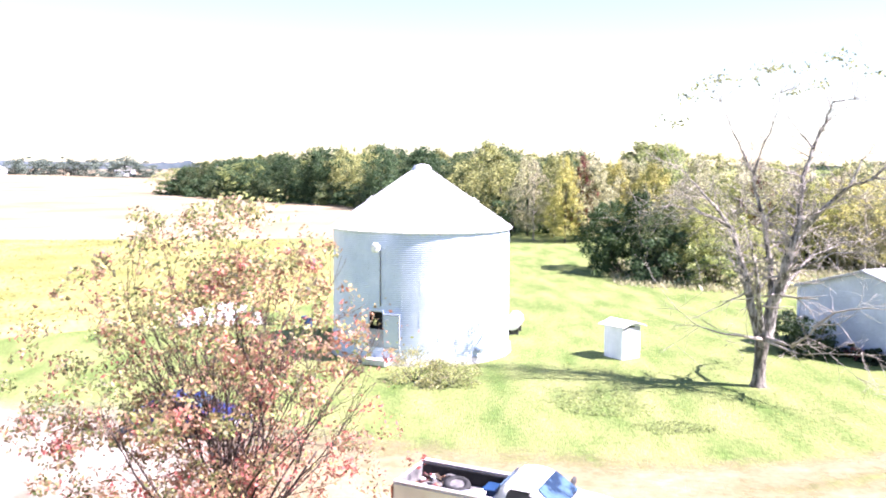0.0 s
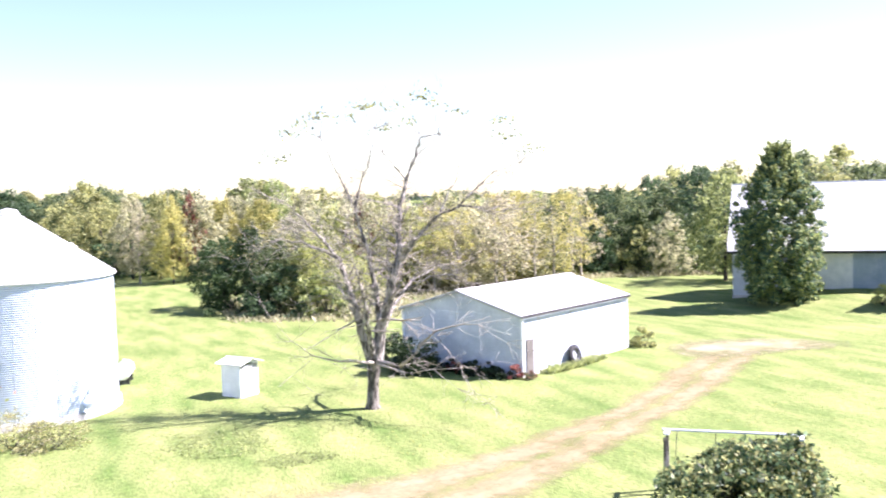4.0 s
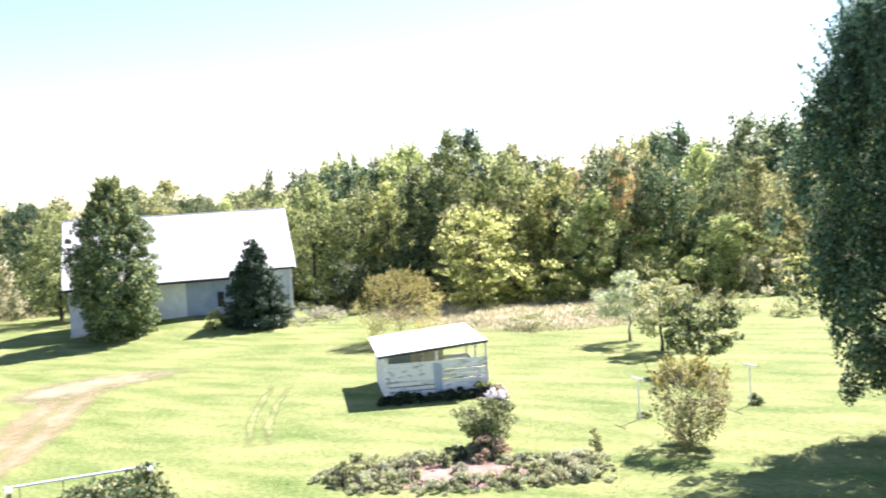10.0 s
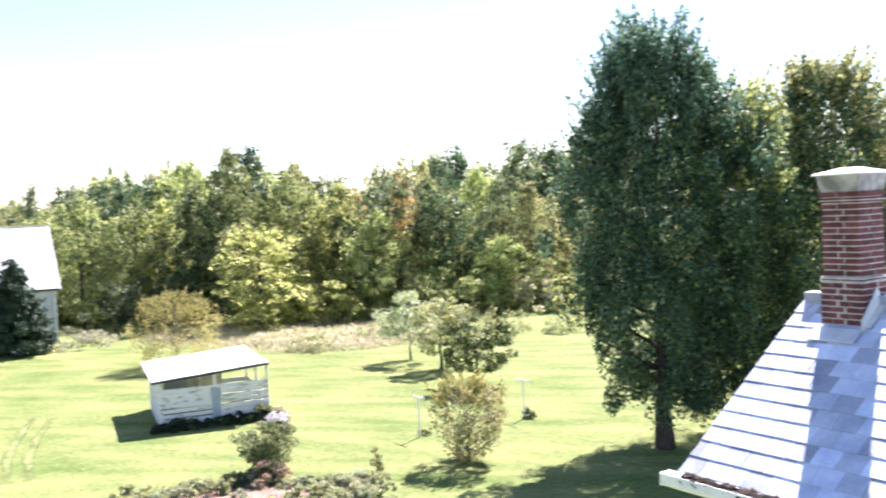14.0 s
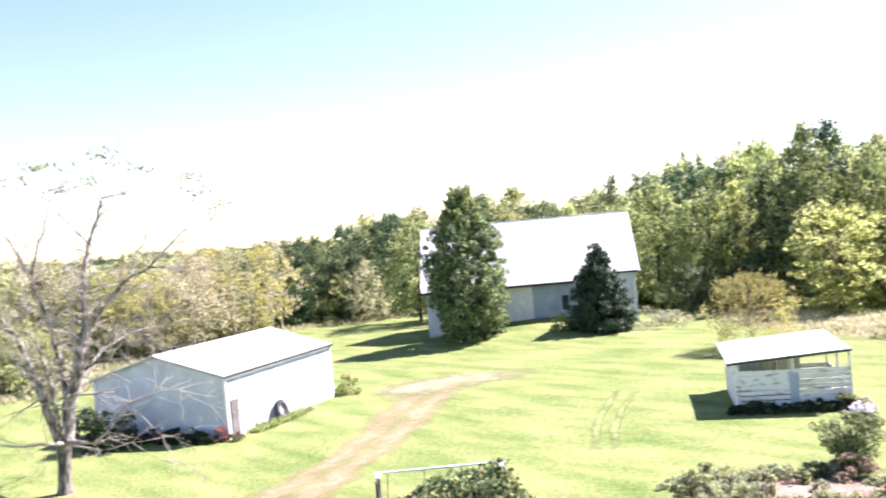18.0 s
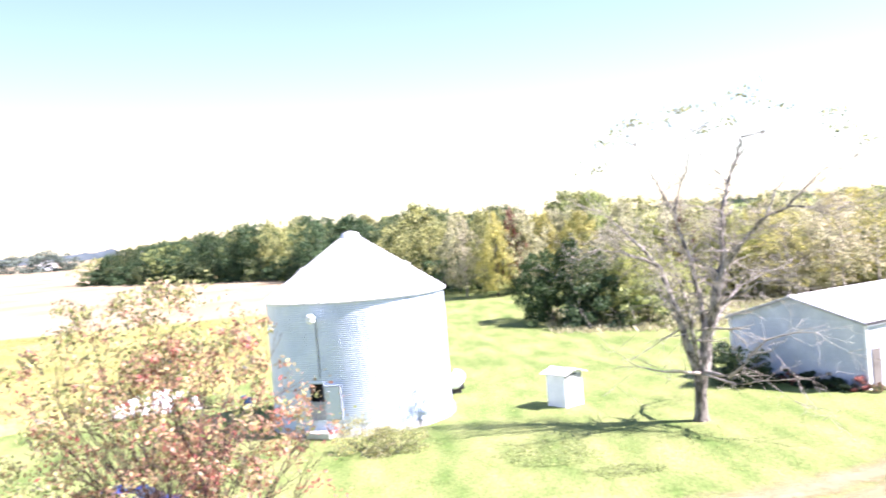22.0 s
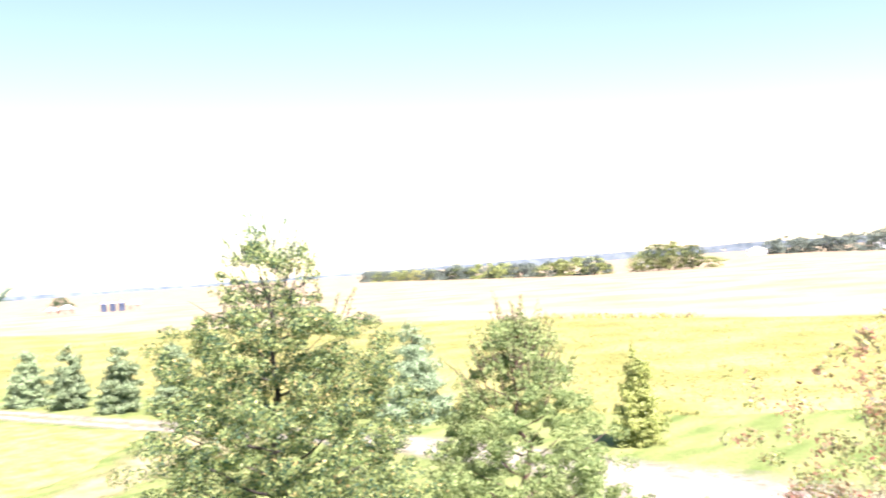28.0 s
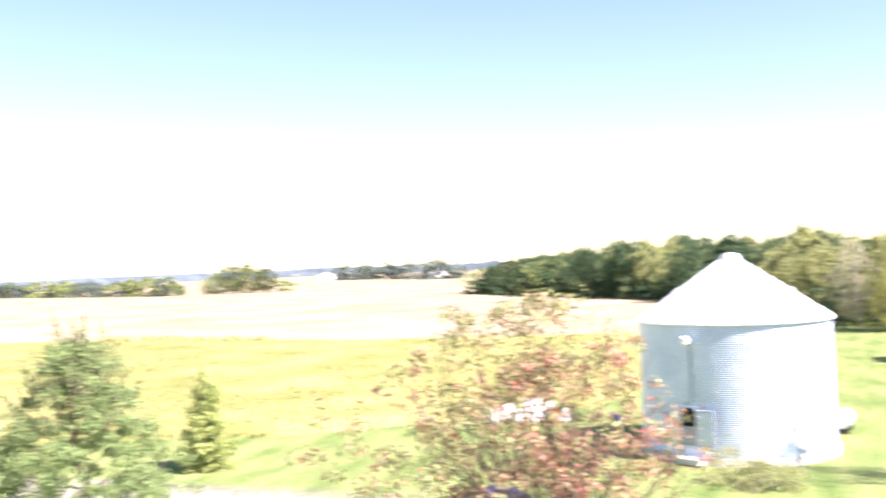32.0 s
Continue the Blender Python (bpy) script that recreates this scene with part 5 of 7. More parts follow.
for x, y, h, r in ((66.5, 14.0, 1.5, 2.2), (68.0, 18.0, 1.7, 2.4), (71.5, 9.5, 1.6, 2.6), (73.0, 14.5, 2.0, 2.8)):
    shrub(x, y, h, r, "olive", int(x * 7), "rank green weeds before the woods", [("green", 0.4), ("sage", 0.15)])
shrub(-11.5, 57.0, 1.6, 1.6, "dark_green", 95, "dark green shrub beside the grain bin", [("green", 0.3)])
# dark shrub added to stand in for shade on the lane
shrub(-38.5, 34.6, 1.0, 1.3, "deep", 96, "low dark shrub added for a patch of shade by the lane", [("dark_green", 0.4)])


# ---- grain bin ----
def ring_wall(r, z0, z1, pitch, depth, a0=0.0, a1=math.tau, seg=96):
    """A corrugated ring: small waves up the wall."""
    rows = int(round((z1 - z0) / pitch)) * 4
    closed = abs(a1 - a0 - math.tau) < 1e-6
    verts, faces = [], []
    for i in range(rows + 1):
        z = z0 + (z1 - z0) * i / rows
        rr = r + depth * math.sin(i * math.pi / 2)
        for k in range(seg + (0 if closed else 1)):
            a = a0 + (a1 - a0) * k / seg
            verts.append((math.cos(a) * rr, math.sin(a) * rr, z))
    w = seg + (0 if closed else 1)
    for i in range(rows):
        for k in range(seg):
            k2 = (k + 1) % w
            faces.append((i * w + k, i * w + k2, (i + 1) * w + k2, (i + 1) * w + k))
    return verts, faces


def grain_bin():
    cx, cy, r, eave, top = -1.16, 49.4, 4.58, 6.5, 9.62
    ob = thing("grain_bin", pose(cx, cy, 0), "round corrugated galvanised steel grain bin with conical roof", "grain bin")
    bm = bm_new()
    bmesh.ops.create_cone(bm, cap_ends=True, segments=96, radius1=r + 0.16, radius2=r + 0.12, depth=0.34, matrix=pose(0, 0, 0.15))
    part("foundation", bm, M["concrete"], ob, "pale concrete base ring")
    rings = 8
    face = math.radians(-90 - 27)      # the doorway looks towards the lane
    gap = 0.085
    for i in range(rings):
        z0, z1 = 0.32 + (eave - 0.32) * i / rings, 0.32 + (eave - 0.32) * (i + 1) / rings
        if i in (1, 2):
            v, f = ring_wall(r, z0, z1, 0.1, 0.012, face + gap, face - gap + math.tau)
        else:
            v, f = ring_wall(r, z0, z1, 0.1, 0.012)
        part("wall_ring", mesh_of("wall_ring", v, f, M["galv"], True), None, ob)
        bm = bm_new()
        for k in range(16):
            a = math.tau * k / 16 + i * 0.2
            box(bm, (0.012, 0.03, z1 - z0), turn_z(math.degrees(a)) @ pose(r + 0.012, 0, (z0 + z1) / 2))
        part("seam_line", bm, M["galv"], ob)
    # roof sheets with raised ribs
    n = 36
    for k in range(n):
        a0, a1 = math.tau * k / n, math.tau * (k + 1) / n
        ro, ri = r + 0.14, 0.42
        zo = eave - 0.06
        bm = bm_new()
        vs = []
        for a, up in ((a0, 0.045), (a0 + 0.02, 0.0), (a1 - 0.02, 0.0), (a1, 0.045)):
            vs.append((bm.verts.new((math.cos(a) * ro, math.sin(a) * ro, zo + up)), bm.verts.new((math.cos(a) * ri, math.sin(a) * ri, top - 0.22 + up)),
                       bm.verts.new((math.cos(a) * ro, math.sin(a) * ro, zo - 0.05))))
        for p, q in zip(vs, vs[1:]):
            bm.faces.new((p[0], q[0], q[1], p[1]))
            bm.faces.new((p[2], q[2], q[0], p[0]))
        part("roof_sheet", bm, M["galv_roof"], ob)
    bm = bm_new()
    bmesh.ops.create_cone(bm, cap_ends=True, segments=32, radius1=0.52, radius2=0.40, depth=0.22, matrix=pose(0, 0, top - 0.12))
    bmesh.ops.create_cone(bm, cap_ends=True, segments=32, radius1=0.40, radius2=0.05, depth=0.09, matrix=pose(0, 0, top + 0.03))
    part("roof_cap", bm, M["galv_roof"], ob)
    for an in (-15, 165, 60):
        a = radians(an)
        bm = bm_new()
        rr = r * 0.62
        box(bm, (0.34, 0.26, 0.22), turn_z(an) @ pose(rr, 0, top - (top - eave) * 0.62 + 0.10, 0, 36, 0))
        part("roof_vent", bm, M["galv_roof"], ob)
    # ring added under the eave to draw the shadow line of its gap
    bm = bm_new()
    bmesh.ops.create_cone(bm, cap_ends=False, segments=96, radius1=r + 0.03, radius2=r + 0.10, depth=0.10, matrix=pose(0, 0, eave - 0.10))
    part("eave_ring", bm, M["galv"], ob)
    # doorway: the frame, the open upper door, a black panel for inside shade
    at = turn_z(math.degrees(face)) @ pose(r, 0, 0)
    for nm, size, off, m in (("door_frame", (0.10, 0.05, 1.80), (0.01, -0.41, 1.68), "galv"), ("door_frame", (0.10, 0.05, 1.80), (0.01, 0.41, 1.68), "galv"),
                             ("door_frame", (0.10, 0.86, 0.10), (0.01, 0, 2.62), "galv"), ("door_sill", (0.16, 0.90, 0.08), (0.03, 0, 0.80), "galv"),
                             ("lower_board", (0.04, 0.78, 0.90), (0.045, 0, 1.27), "grey_door")):
        bm = soft_box(size, 0.008)
        part(nm, bm, M[m], ob, at=at @ pose(*off))
    bm = bm_new()
    box(bm, (0.05, 1.8, 2.4), pose(-0.55, 0, 1.9))
    part("dark_interior", bm, M["dark"], ob, at=at)
    door = part("door", soft_box((0.05, 0.88, 1.72), 0.012), M["galv"], ob, "flat steel door panel swung open", at=at @ pose(0.12, 0.90, 1.68, 0, 0, 10))
    part("latch", soft_box((0.06, 0.18, 0.05), 0.01), M["flashing"], door, at=pose(0.04, -0.2, 0.55))
    bm = bm_new()
    box(bm, (0.03, 0.80, 0.04), pose(0.03, 0, 0.78))
    box(bm, (0.03, 0.80, 0.04), pose(0.03, 0, -0.78))
    box(bm, (0.03, 0.04, 1.6), pose(0.03, 0.40, 0))
    box(bm, (0.03, 0.04, 1.6), pose(0.03, -0.40, 0))
    part("door_rib", bm, M["grey_door"], door)
    part("step", soft_box((0.55, 1.3, 0.3), 0.02), M["concrete"], ob, at=at @ pose(0.35, 0.2, 0.20))
    # yard lamp with its conduit
    la = turn_z(math.degrees(face) + 3) @ pose(r + 0.02, 0, 0)
    bm = bm_new()
    tube(bm, (0.02, 0, 2.85), (0.02, 0, 5.55), 0.02)
    part("conduit", bm, M["trim_dark"], ob, at=la)
    bm = bm_new()
    tube(bm, (0, 0, 5.6), (0.45, 0, 5.75), 0.03)
    bmesh.ops.create_uvsphere(bm, u_segments=16, v_segments=8, radius=0.22, matrix=pose(0.5, 0, 5.68))
    bmesh.ops.create_cone(bm, cap_ends=True, segments=16, radius1=0.26, radius2=0.10, depth=0.18, matrix=pose(0.5, 0, 5.86))
    part("yard_lamp", bm, M["white_paint"], ob, "white yard lamp on a short arm", at=la, smooth=True)
    # fan housing and auger tube low on the sunny side
    fa = turn_z(-52) @ pose(r, 0, 0)
    bm = bm_new()
    tube(bm, (-0.1, 0, 0.75), (0.35, 0, 0.62), 0.16)
    tube(bm, (0.25, 0.1, 1.15), (0.05, 0.5, 1.5), 0.05)
    part("auger_tube", bm, M["galv"], ob, at=fa)


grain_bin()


def propane_tank(x, y, head):
    ob = thing("tank", pose(x, y, 0, 0, 0, head), "white horizontal fuel tank behind the grain bin", "fuel tank")
    bm = bm_new()
    tube(bm, (-0.9, 0, 0.72), (0.9, 0, 0.72), 0.42, seg=24)
    for s in (-0.9, 0.9):
        bmesh.ops.create_uvsphere(bm, u_segments=24, v_segments=12, radius=0.42, matrix=pose(s, 0, 0.72) @ Matrix.Diagonal((0.5, 1, 1, 1)))
    part("shell", bm, M["white_paint"], ob, smooth=True)
    for s in (-0.6, 0.6):
        part("leg", soft_box((0.12, 0.66, 0.36), 0.01), M["trim_dark"], ob, at=pose(s, 0, 0.18))
    bm = bm_new()
    tube(bm, (0, 0, 1.12), (0, 0, 1.28), 0.12)
    part("valve_cover", bm, M["white_paint"], ob)


propane_tank(4.1, 54.0, 78)


def tarp_heap(x, y, head):
    """A long low heap under a pale sheet."""
    ob = thing("covered_heap", pose(x, y, 0, 0, 0, head), "long low heap under a crumpled white tarpaulin", "heap")
    rng = random.Random(4)
    verts, faces, n, m = [], [], 26, 12
    for i in range(n + 1):
        for j in range(m + 1):
            u, v = i / n * 2 - 1, j / m * 2 - 1
            z = 1.5 * max(0, 1 - abs(u) ** 3) * max(0, 1 - v * v) ** 0.6 * (0.75 + 0.3 * u)
            verts.append((u * 2.9, v * 1.2, max(-0.03, z + rng.uniform(-0.06, 0.06) * (z > 0.05))))
    for i in range(n):
        for j in range(m):
            a = i * (m + 1) + j
            faces.append((a, a + m + 1, a + m + 2, a + 1))
    part("sheet", mesh_of("sheet", verts, faces, M["tarp"]), None, ob)
    for s in (-2.0, 0.3, 1.8):
        bm = bm_new()
        bmesh.ops.create_icosphere(bm, subdivisions=2, radius=0.28, matrix=pose(s, -1.3, 0.16) @ Matrix.Diagonal((1.2, 0.8, 0.7, 1)))
        part("stone", bm, M["concrete"], ob)


tarp_heap(-13.8, 57.0, 12)


def drum(x, y):
    ob = thing("drum", pose(x, y, 0), "blue plastic drum beside the grain bin", "drum")
    bm = bm_new()
    tube(bm, (0, 0, 0), (0, 0, 0.64), 0.32, seg=24)
    part("barrel", bm, M["blue_plastic"], ob)
    for z in (0.05, 0.32, 0.61):
        bm = bm_new()
        tube(bm, (0, 0, z - 0.02), (0, 0, z + 0.02), 0.335, seg=24)
        part("hoop", bm, M["blue_plastic"], ob)


drum(-8.1, 55.6)


# ---- little outhouse ----
def outhouse(x, y, head):
    ob = thing("outhouse", pose(x, y, 0, 0, 0, head), "small white painted wooden outhouse with pitched roof", "outhouse")
    w, d, h = 1.25, 1.25, 1.68
    for i in range(10):
        part("plank", soft_box((w / 10 - 0.008, 0.03, h), 0.004), M["white_paint"], ob, at=pose(-w / 2 + w / 20 + i * w / 10, -d / 2, h / 2)) if not 3 <= i <= 6 else None
        part("plank", soft_box((w / 10 - 0.008, 0.03, h), 0.004), M["white_paint"], ob, at=pose(-w / 2 + w / 20 + i * w / 10, d / 2, h / 2))
        part("plank", soft_box((0.03, d / 10 - 0.008, h), 0.004), M["white_paint"], ob, at=pose(-w / 2, -d / 2 + d / 20 + i * d / 10, h / 2))
        part("plank", soft_box((0.03, d / 10 - 0.008, h), 0.004), M["white_paint"], ob, at=pose(w / 2, -d / 2 + d / 20 + i * d / 10, h / 2))
    door = part("door", soft_box((0.56, 0.04, 1.36), 0.01), M["white_paint"], ob, at=pose(0, -d / 2, 0.70))
    part("handle", soft_box((0.03, 0.05, 0.14), 0.006), M["trim_dark"], door, at=pose(0.2, -0.04, 0))
    part("lintel", soft_box((w - 0.1, 0.05, 0.20), 0.01), M["grey_door"], ob, "grey board under the eave", at=pose(0, -d / 2 - 0.01, h - 0.15))
    part("core", soft_box((w - 0.06, d - 0.06, h - 0.05), 0.01), M["dark"], ob, at=pose(0, 0, (h - 0.05) / 2))
    for s in (-1, 1):
        part("roof_slope", soft_box((0.88, d + 0.5, 0.04), 0.01), M["metal_roof"], ob, at=pose(s * 0.42, 0, h + 0.11, 0, s * 16, 0))
        bm = bm_new()
        v = [bm.verts.new(p) for p in ((-w / 2, s * d / 2, h), (w / 2, s * d / 2, h), (0, s * d / 2, h + 0.2))]
        bm.faces.new(v)
        v2 = [bm.verts.new(p) for p in ((-w / 2, s * (d / 2 - 0.03), h), (w / 2, s * (d / 2 - 0.03), h), (0, s * (d / 2 - 0.03), h + 0.2))]
        bm.faces.new(v2)
        part("gable", bm, M["white_paint"], ob)
    bm = bm_new()
    tube(bm, (0, -d / 2 - 0.25, h + 0.24), (0, d / 2 + 0.25, h + 0.24), 0.03)
    part("ridge_roll", bm, M["metal_roof"], ob)


outhouse(9.05, 47.3, 35)


# ---- white garage ----
def garage():
    head = heading(0.89, 0.456)
    base = pose(23.2, 43.8, 0, 0, 0, head)       # x along the long wall, y towards the back
    ob = thing("garage", base, "long white sided garage with low white metal gable roof", "garage")
    ln, w, eave, ridge = 11.3, 8.4, 3.27, 4.42
    # clapboards on the front gable and long wall, stacked on a core
    bm = bm_new()
    box(bm, (ln - 0.1, w - 0.1, eave), pose(ln / 2, w / 2, eave / 2))
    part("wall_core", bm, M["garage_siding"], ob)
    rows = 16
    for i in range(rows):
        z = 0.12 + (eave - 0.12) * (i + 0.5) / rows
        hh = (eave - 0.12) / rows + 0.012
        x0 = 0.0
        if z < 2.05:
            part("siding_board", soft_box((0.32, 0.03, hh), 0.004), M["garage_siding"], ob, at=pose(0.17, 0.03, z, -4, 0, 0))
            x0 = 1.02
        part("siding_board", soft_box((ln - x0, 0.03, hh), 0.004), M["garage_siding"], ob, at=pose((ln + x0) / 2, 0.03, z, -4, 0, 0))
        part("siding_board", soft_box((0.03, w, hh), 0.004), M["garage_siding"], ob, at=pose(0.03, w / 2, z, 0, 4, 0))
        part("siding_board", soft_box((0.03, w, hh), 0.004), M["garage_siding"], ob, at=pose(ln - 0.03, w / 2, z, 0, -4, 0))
    n = 6
    for i in range(n):
        z = eave + (ridge - eave) * (i + 0.5) / n
        ww = w * (1 - (i + 0.65) / n)
        for x in (0.04, ln - 0.04):
            part("gable_board", soft_box((0.03, ww, (ridge - eave) / n + 0.012), 0.004), M["garage_siding"], ob, at=pose(x, w / 2, z))
    for x in (0.06, ln - 0.06):
        bm = bm_new()
        vs = [bm.verts.new(p) for p in ((x, 0.05, eave), (x, w - 0.05, eave), (x, w / 2, ridge - 0.04))]
        bm.faces.new(vs)
        part("gable_core", bm, M["garage_siding"], ob)
    for px, py in ((0, 0), (0, w), (ln, 0), (ln, w)):
        part("corner_trim", soft_box((0.13, 0.13, eave), 0.01), M["white_paint"], ob, at=pose(px + (0.02 if px == 0 else -0.02), py + (0.02 if py == 0 else -0.02), eave / 2))
    # roof sheets either side of the ridge
    sl = math.hypot(w / 2 + 0.12, ridge - eave)
    tilt = math.degrees(math.atan2(ridge - eave, w / 2))
    sheets = 12
    for s in (0, 1):
        for i in range(sheets):
            wd = (ln + 0.4) / sheets
            x = -0.2 + wd * (i + 0.5)
            y = w * 0.25 - 0.05 if s == 0 else w * 0.75 + 0.05
            part("roof_sheet", soft_box((wd - 0.004, sl, 0.035), 0.006), M["metal_roof"], ob, at=pose(x, y, (eave + ridge) / 2 + 0.03, tilt if s == 0 else -tilt, 0, 0))
        part("eave_fascia", soft_box((ln + 0.4, 0.05, 0.14), 0.008), M["trim_dark"], ob, at=pose(ln / 2, -0.14 if s == 0 else w + 0.14, eave - 0.06))
        for x in (-0.2, ln + 0.2):
            part("rake_board", soft_box((0.04, sl, 0.13), 0.008), M["grey_door"], ob, at=pose(x, w * 0.25 - 0.1 if s == 0 else w * 0.75 + 0.1, (eave + ridge) / 2 - 0.06, tilt if s == 0 else -tilt, 0, 0))
    part("ridge_cap", soft_box((ln + 0.42, 0.30, 0.04), 0.01), M["metal_roof"], ob, at=pose(ln / 2, w / 2, ridge + 0.05))
    door = part("door", soft_box((0.66, 0.05, 1.92), 0.008), M["door_wood"], ob, "weathered grey plank door", at=pose(0.67, 0.0, 0.98))
    for i in range(4):
        part("door_board", soft_box((0.155, 0.03, 1.90), 0.004), M["door_wood"], door, at=pose(-0.245 + 0.163 * i, -0.03, 0))
    part("knob", soft_box((0.05, 0.06, 0.05), 0.015), M["chrome"], door, at=pose(0.26, -0.06, -0.05))
    part("foundation", soft_box((ln + 0.06, w + 0.06, 0.24), 0.01), M["concrete"], ob, at=pose(ln / 2, w / 2, 0.04))
    # weeds and flowers along the gable foot, leaf colour darkened for its shade
    rng = random.Random(8)
    for i in range(20):
        p = base @ Vector((-0.45 - rng.uniform(0, 0.35), 0.2 + i * 0.42, 0))
        shrub(p.x, p.y, rng.uniform(0.5, 0.95), rng.uniform(0.5, 0.75), "weed_in_shade" if i % 9 else "maroon", 200 + i, "weeds at the garage foot, most with its shade in their colour", clumps=22, leaves=22)
    p = base @ Vector((-0.1, -0.5, 0))
    shrub(p.x, p.y, 0.5, 0.45, "maroon", 215, "red flowering plant at the garage corner", [("dark_green", 0.5)], size=0.045, clumps=36, leaves=30)
    edge = [base @ Vector(q) for q in ((1.3, -0.15, 0), (6.6, -0.15, 0), (7.2, -0.9, 0), (4.5, -1.1, 0), (1.6, -0.9, 0))]
    scatter_cards("weeds", [(q.x, q.y) for q in edge], 900, 0.05, 0.30, L["lime"], "yellow-green weeds along the garage wall", "weeds", 220)
    scatter_cards("weeds", [(q.x, q.y) for q in edge], 400, 0.06, 0.22, L["green"], "green weeds along the garage wall", "weeds", 221)
    # worn tractor tyre leaning on the wall
    ty = thing("tractor_tyre", base @ pose(4.6, -0.34, 0.53, 76, 0, 0), "old black tractor tyre leaning on the white wall", "tyre")
    bm = bm_new()
    R, r2 = 0.42, 0.15
    vs = [[bm.verts.new(((R + r2 * math.cos(b)) * math.cos(a), (R + r2 * math.cos(b)) * math.sin(a), r2 * 0.9 * math.sin(b))) for b in np.linspace(0, math.tau, 10, endpoint=False)] for a in np.linspace(0, math.tau, 32, endpoint=False)]
    for i in range(32):
        for j in range(10):
            bm.faces.new((vs[i][j], vs[(i + 1) % 32][j], vs[(i + 1) % 32][(j + 1) % 10], vs[i][(j + 1) % 10]))
    part("tread", bm, M["rubber"], ty, smooth=True)
    for i in range(20):
        part("lug", soft_box((0.06, 0.10, 0.24), 0.01), M["rubber"], ty, at=turn_z(18 * i) @ pose(R + r2 - 0.01, 0, 0, 22, 0, 0))
    bm = bm_new()
    bmesh.ops.create_cone(bm, cap_ends=False, segments=32, radius1=0.29, radius2=0.29, depth=0.2, matrix=pose(0, 0, 0))
    part("rim", bm, M["flashing"], ty)
    for i in range(6):
        part("spoke", soft_box((0.26, 0.05, 0.03), 0.006), M["flashing"], ty, at=turn_z(60 * i) @ pose(0.15, 0, 0))


garage()


# ---- white barn ----
def barn():
    head = heading(0.70, -0.714)
    width, depth, eave, ridge = 18.6, 10.0, 4.9, 9.9
    base = pose(61.2, 57.9, 0, 0, 0, head) @ pose(-width / 2, 0, 0)      # x along the front, y towards the back
    ob = thing("barn", base, "white painted barn with steep white metal roof", "barn")
    bm = bm_new()
    box(bm, (width - 0.2, depth - 0.2, eave), pose(width / 2, depth / 2, eave / 2))
    part("wall_core", bm, M["white_siding"], ob)
    n = 44
    bw = width / n
    for i in range(n):
        x = bw * (i + 0.5)
        if 6.9 < x < 13.1:
            continue
        part("wall_board", soft_box((bw - 0.012, 0.04, eave), 0.006), M["white_siding"], ob, at=pose(x, 0.06, eave / 2))
    m = 24
    for i in range(m):
        y = depth * (i + 0.5) / m
        h = eave + (ridge - eave) * (1 - abs(2 * (i + 0.5) / m - 1)) - 0.1
        for x in (0.06, width - 0.06):
            part("wall_board", soft_box((0.04, depth / m - 0.012, h), 0.006), M["white_siding"], ob, at=pose(x, y, h / 2))
    # two sliding doors, one pale, one coloured grey-blue for shade under the long eave
    for i in range(6):
        part("door_board", soft_box((0.42, 0.05, 3.6), 0.006), M["white_paint"], ob, at=pose(7.1 + i * 0.43, -0.02, 2.6))
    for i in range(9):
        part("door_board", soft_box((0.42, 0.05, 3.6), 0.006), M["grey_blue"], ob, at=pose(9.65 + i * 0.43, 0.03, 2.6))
    # flat black panel stands in for the shade inside the hatch
    hatch = part("hatch", soft_box((0.55, 0.05, 1.3), 0.01), M["dark"], ob, "hatch in the door, a black panel for its unlit opening", at=pose(12.35, -0.03, 2.35))
    part("hatch_frame", soft_box((0.75, 0.05, 0.10), 0.008), M["white_paint"], hatch, at=pose(0, -0.02, -0.70))
    part("door_track", soft_box((5.8, 0.12, 0.14), 0.01), M["trim_dark"], ob, at=pose(9.6, -0.06, 4.36))
    # dark strip put in for the shadowed gap below the doors
    part("door_sill", soft_box((6.6, 0.22, 0.55), 0.02), M["trim_dark"], ob, at=pose(10.2, -0.07, 0.78))
    half = depth / 2
    tilt = math.degrees(math.atan2(ridge - eave, half))
    sl = math.hypot(half, ridge - eave)
    sheets = 24
    for i in range(sheets):
        wd = (width + 0.7) / sheets
        x = -0.35 + wd * (i + 0.5)
        low = 1.0 if x < 13.2 else 0.35         # the eave hangs lower over the doors
        L2 = sl + low
        mid = Vector((x, half - math.cos(radians(tilt)) * L2 / 2, ridge - math.sin(radians(tilt)) * L2 / 2))
        part("roof_sheet", soft_box((wd - 0.006, L2, 0.05), 0.008), M["metal_roof"], ob, at=pose(mid.x, mid.y, mid.z + 0.06, tilt, 0, 0))
        part("roof_rib", soft_box((0.03, L2, 0.03), 0.006), M["metal_roof"], ob, at=pose(mid.x + wd / 2, mid.y, mid.z + 0.085, tilt, 0, 0))
        L3 = sl + 0.35
        part("roof_sheet", soft_box((wd - 0.006, L3, 0.05), 0.008), M["metal_roof"], ob, at=pose(x, half + math.cos(radians(tilt)) * L3 / 2, ridge - math.sin(radians(tilt)) * L3 / 2 + 0.06, -tilt, 0, 0))
    part("ridge_cap", soft_box((width + 0.75, 0.20, 0.05), 0.015), M["metal_roof"], ob, at=pose(width / 2, half, ridge + 0.055))
    zl = ridge - math.sin(radians(tilt)) * (sl + 1.0)
    yl = half - math.cos(radians(tilt)) * (sl + 1.0)
    part("eave_fascia", soft_box((13.5, 0.06, 0.20), 0.01), M["trim_dark"], ob, at=pose(6.4, yl + 0.05, zl - 0.06))
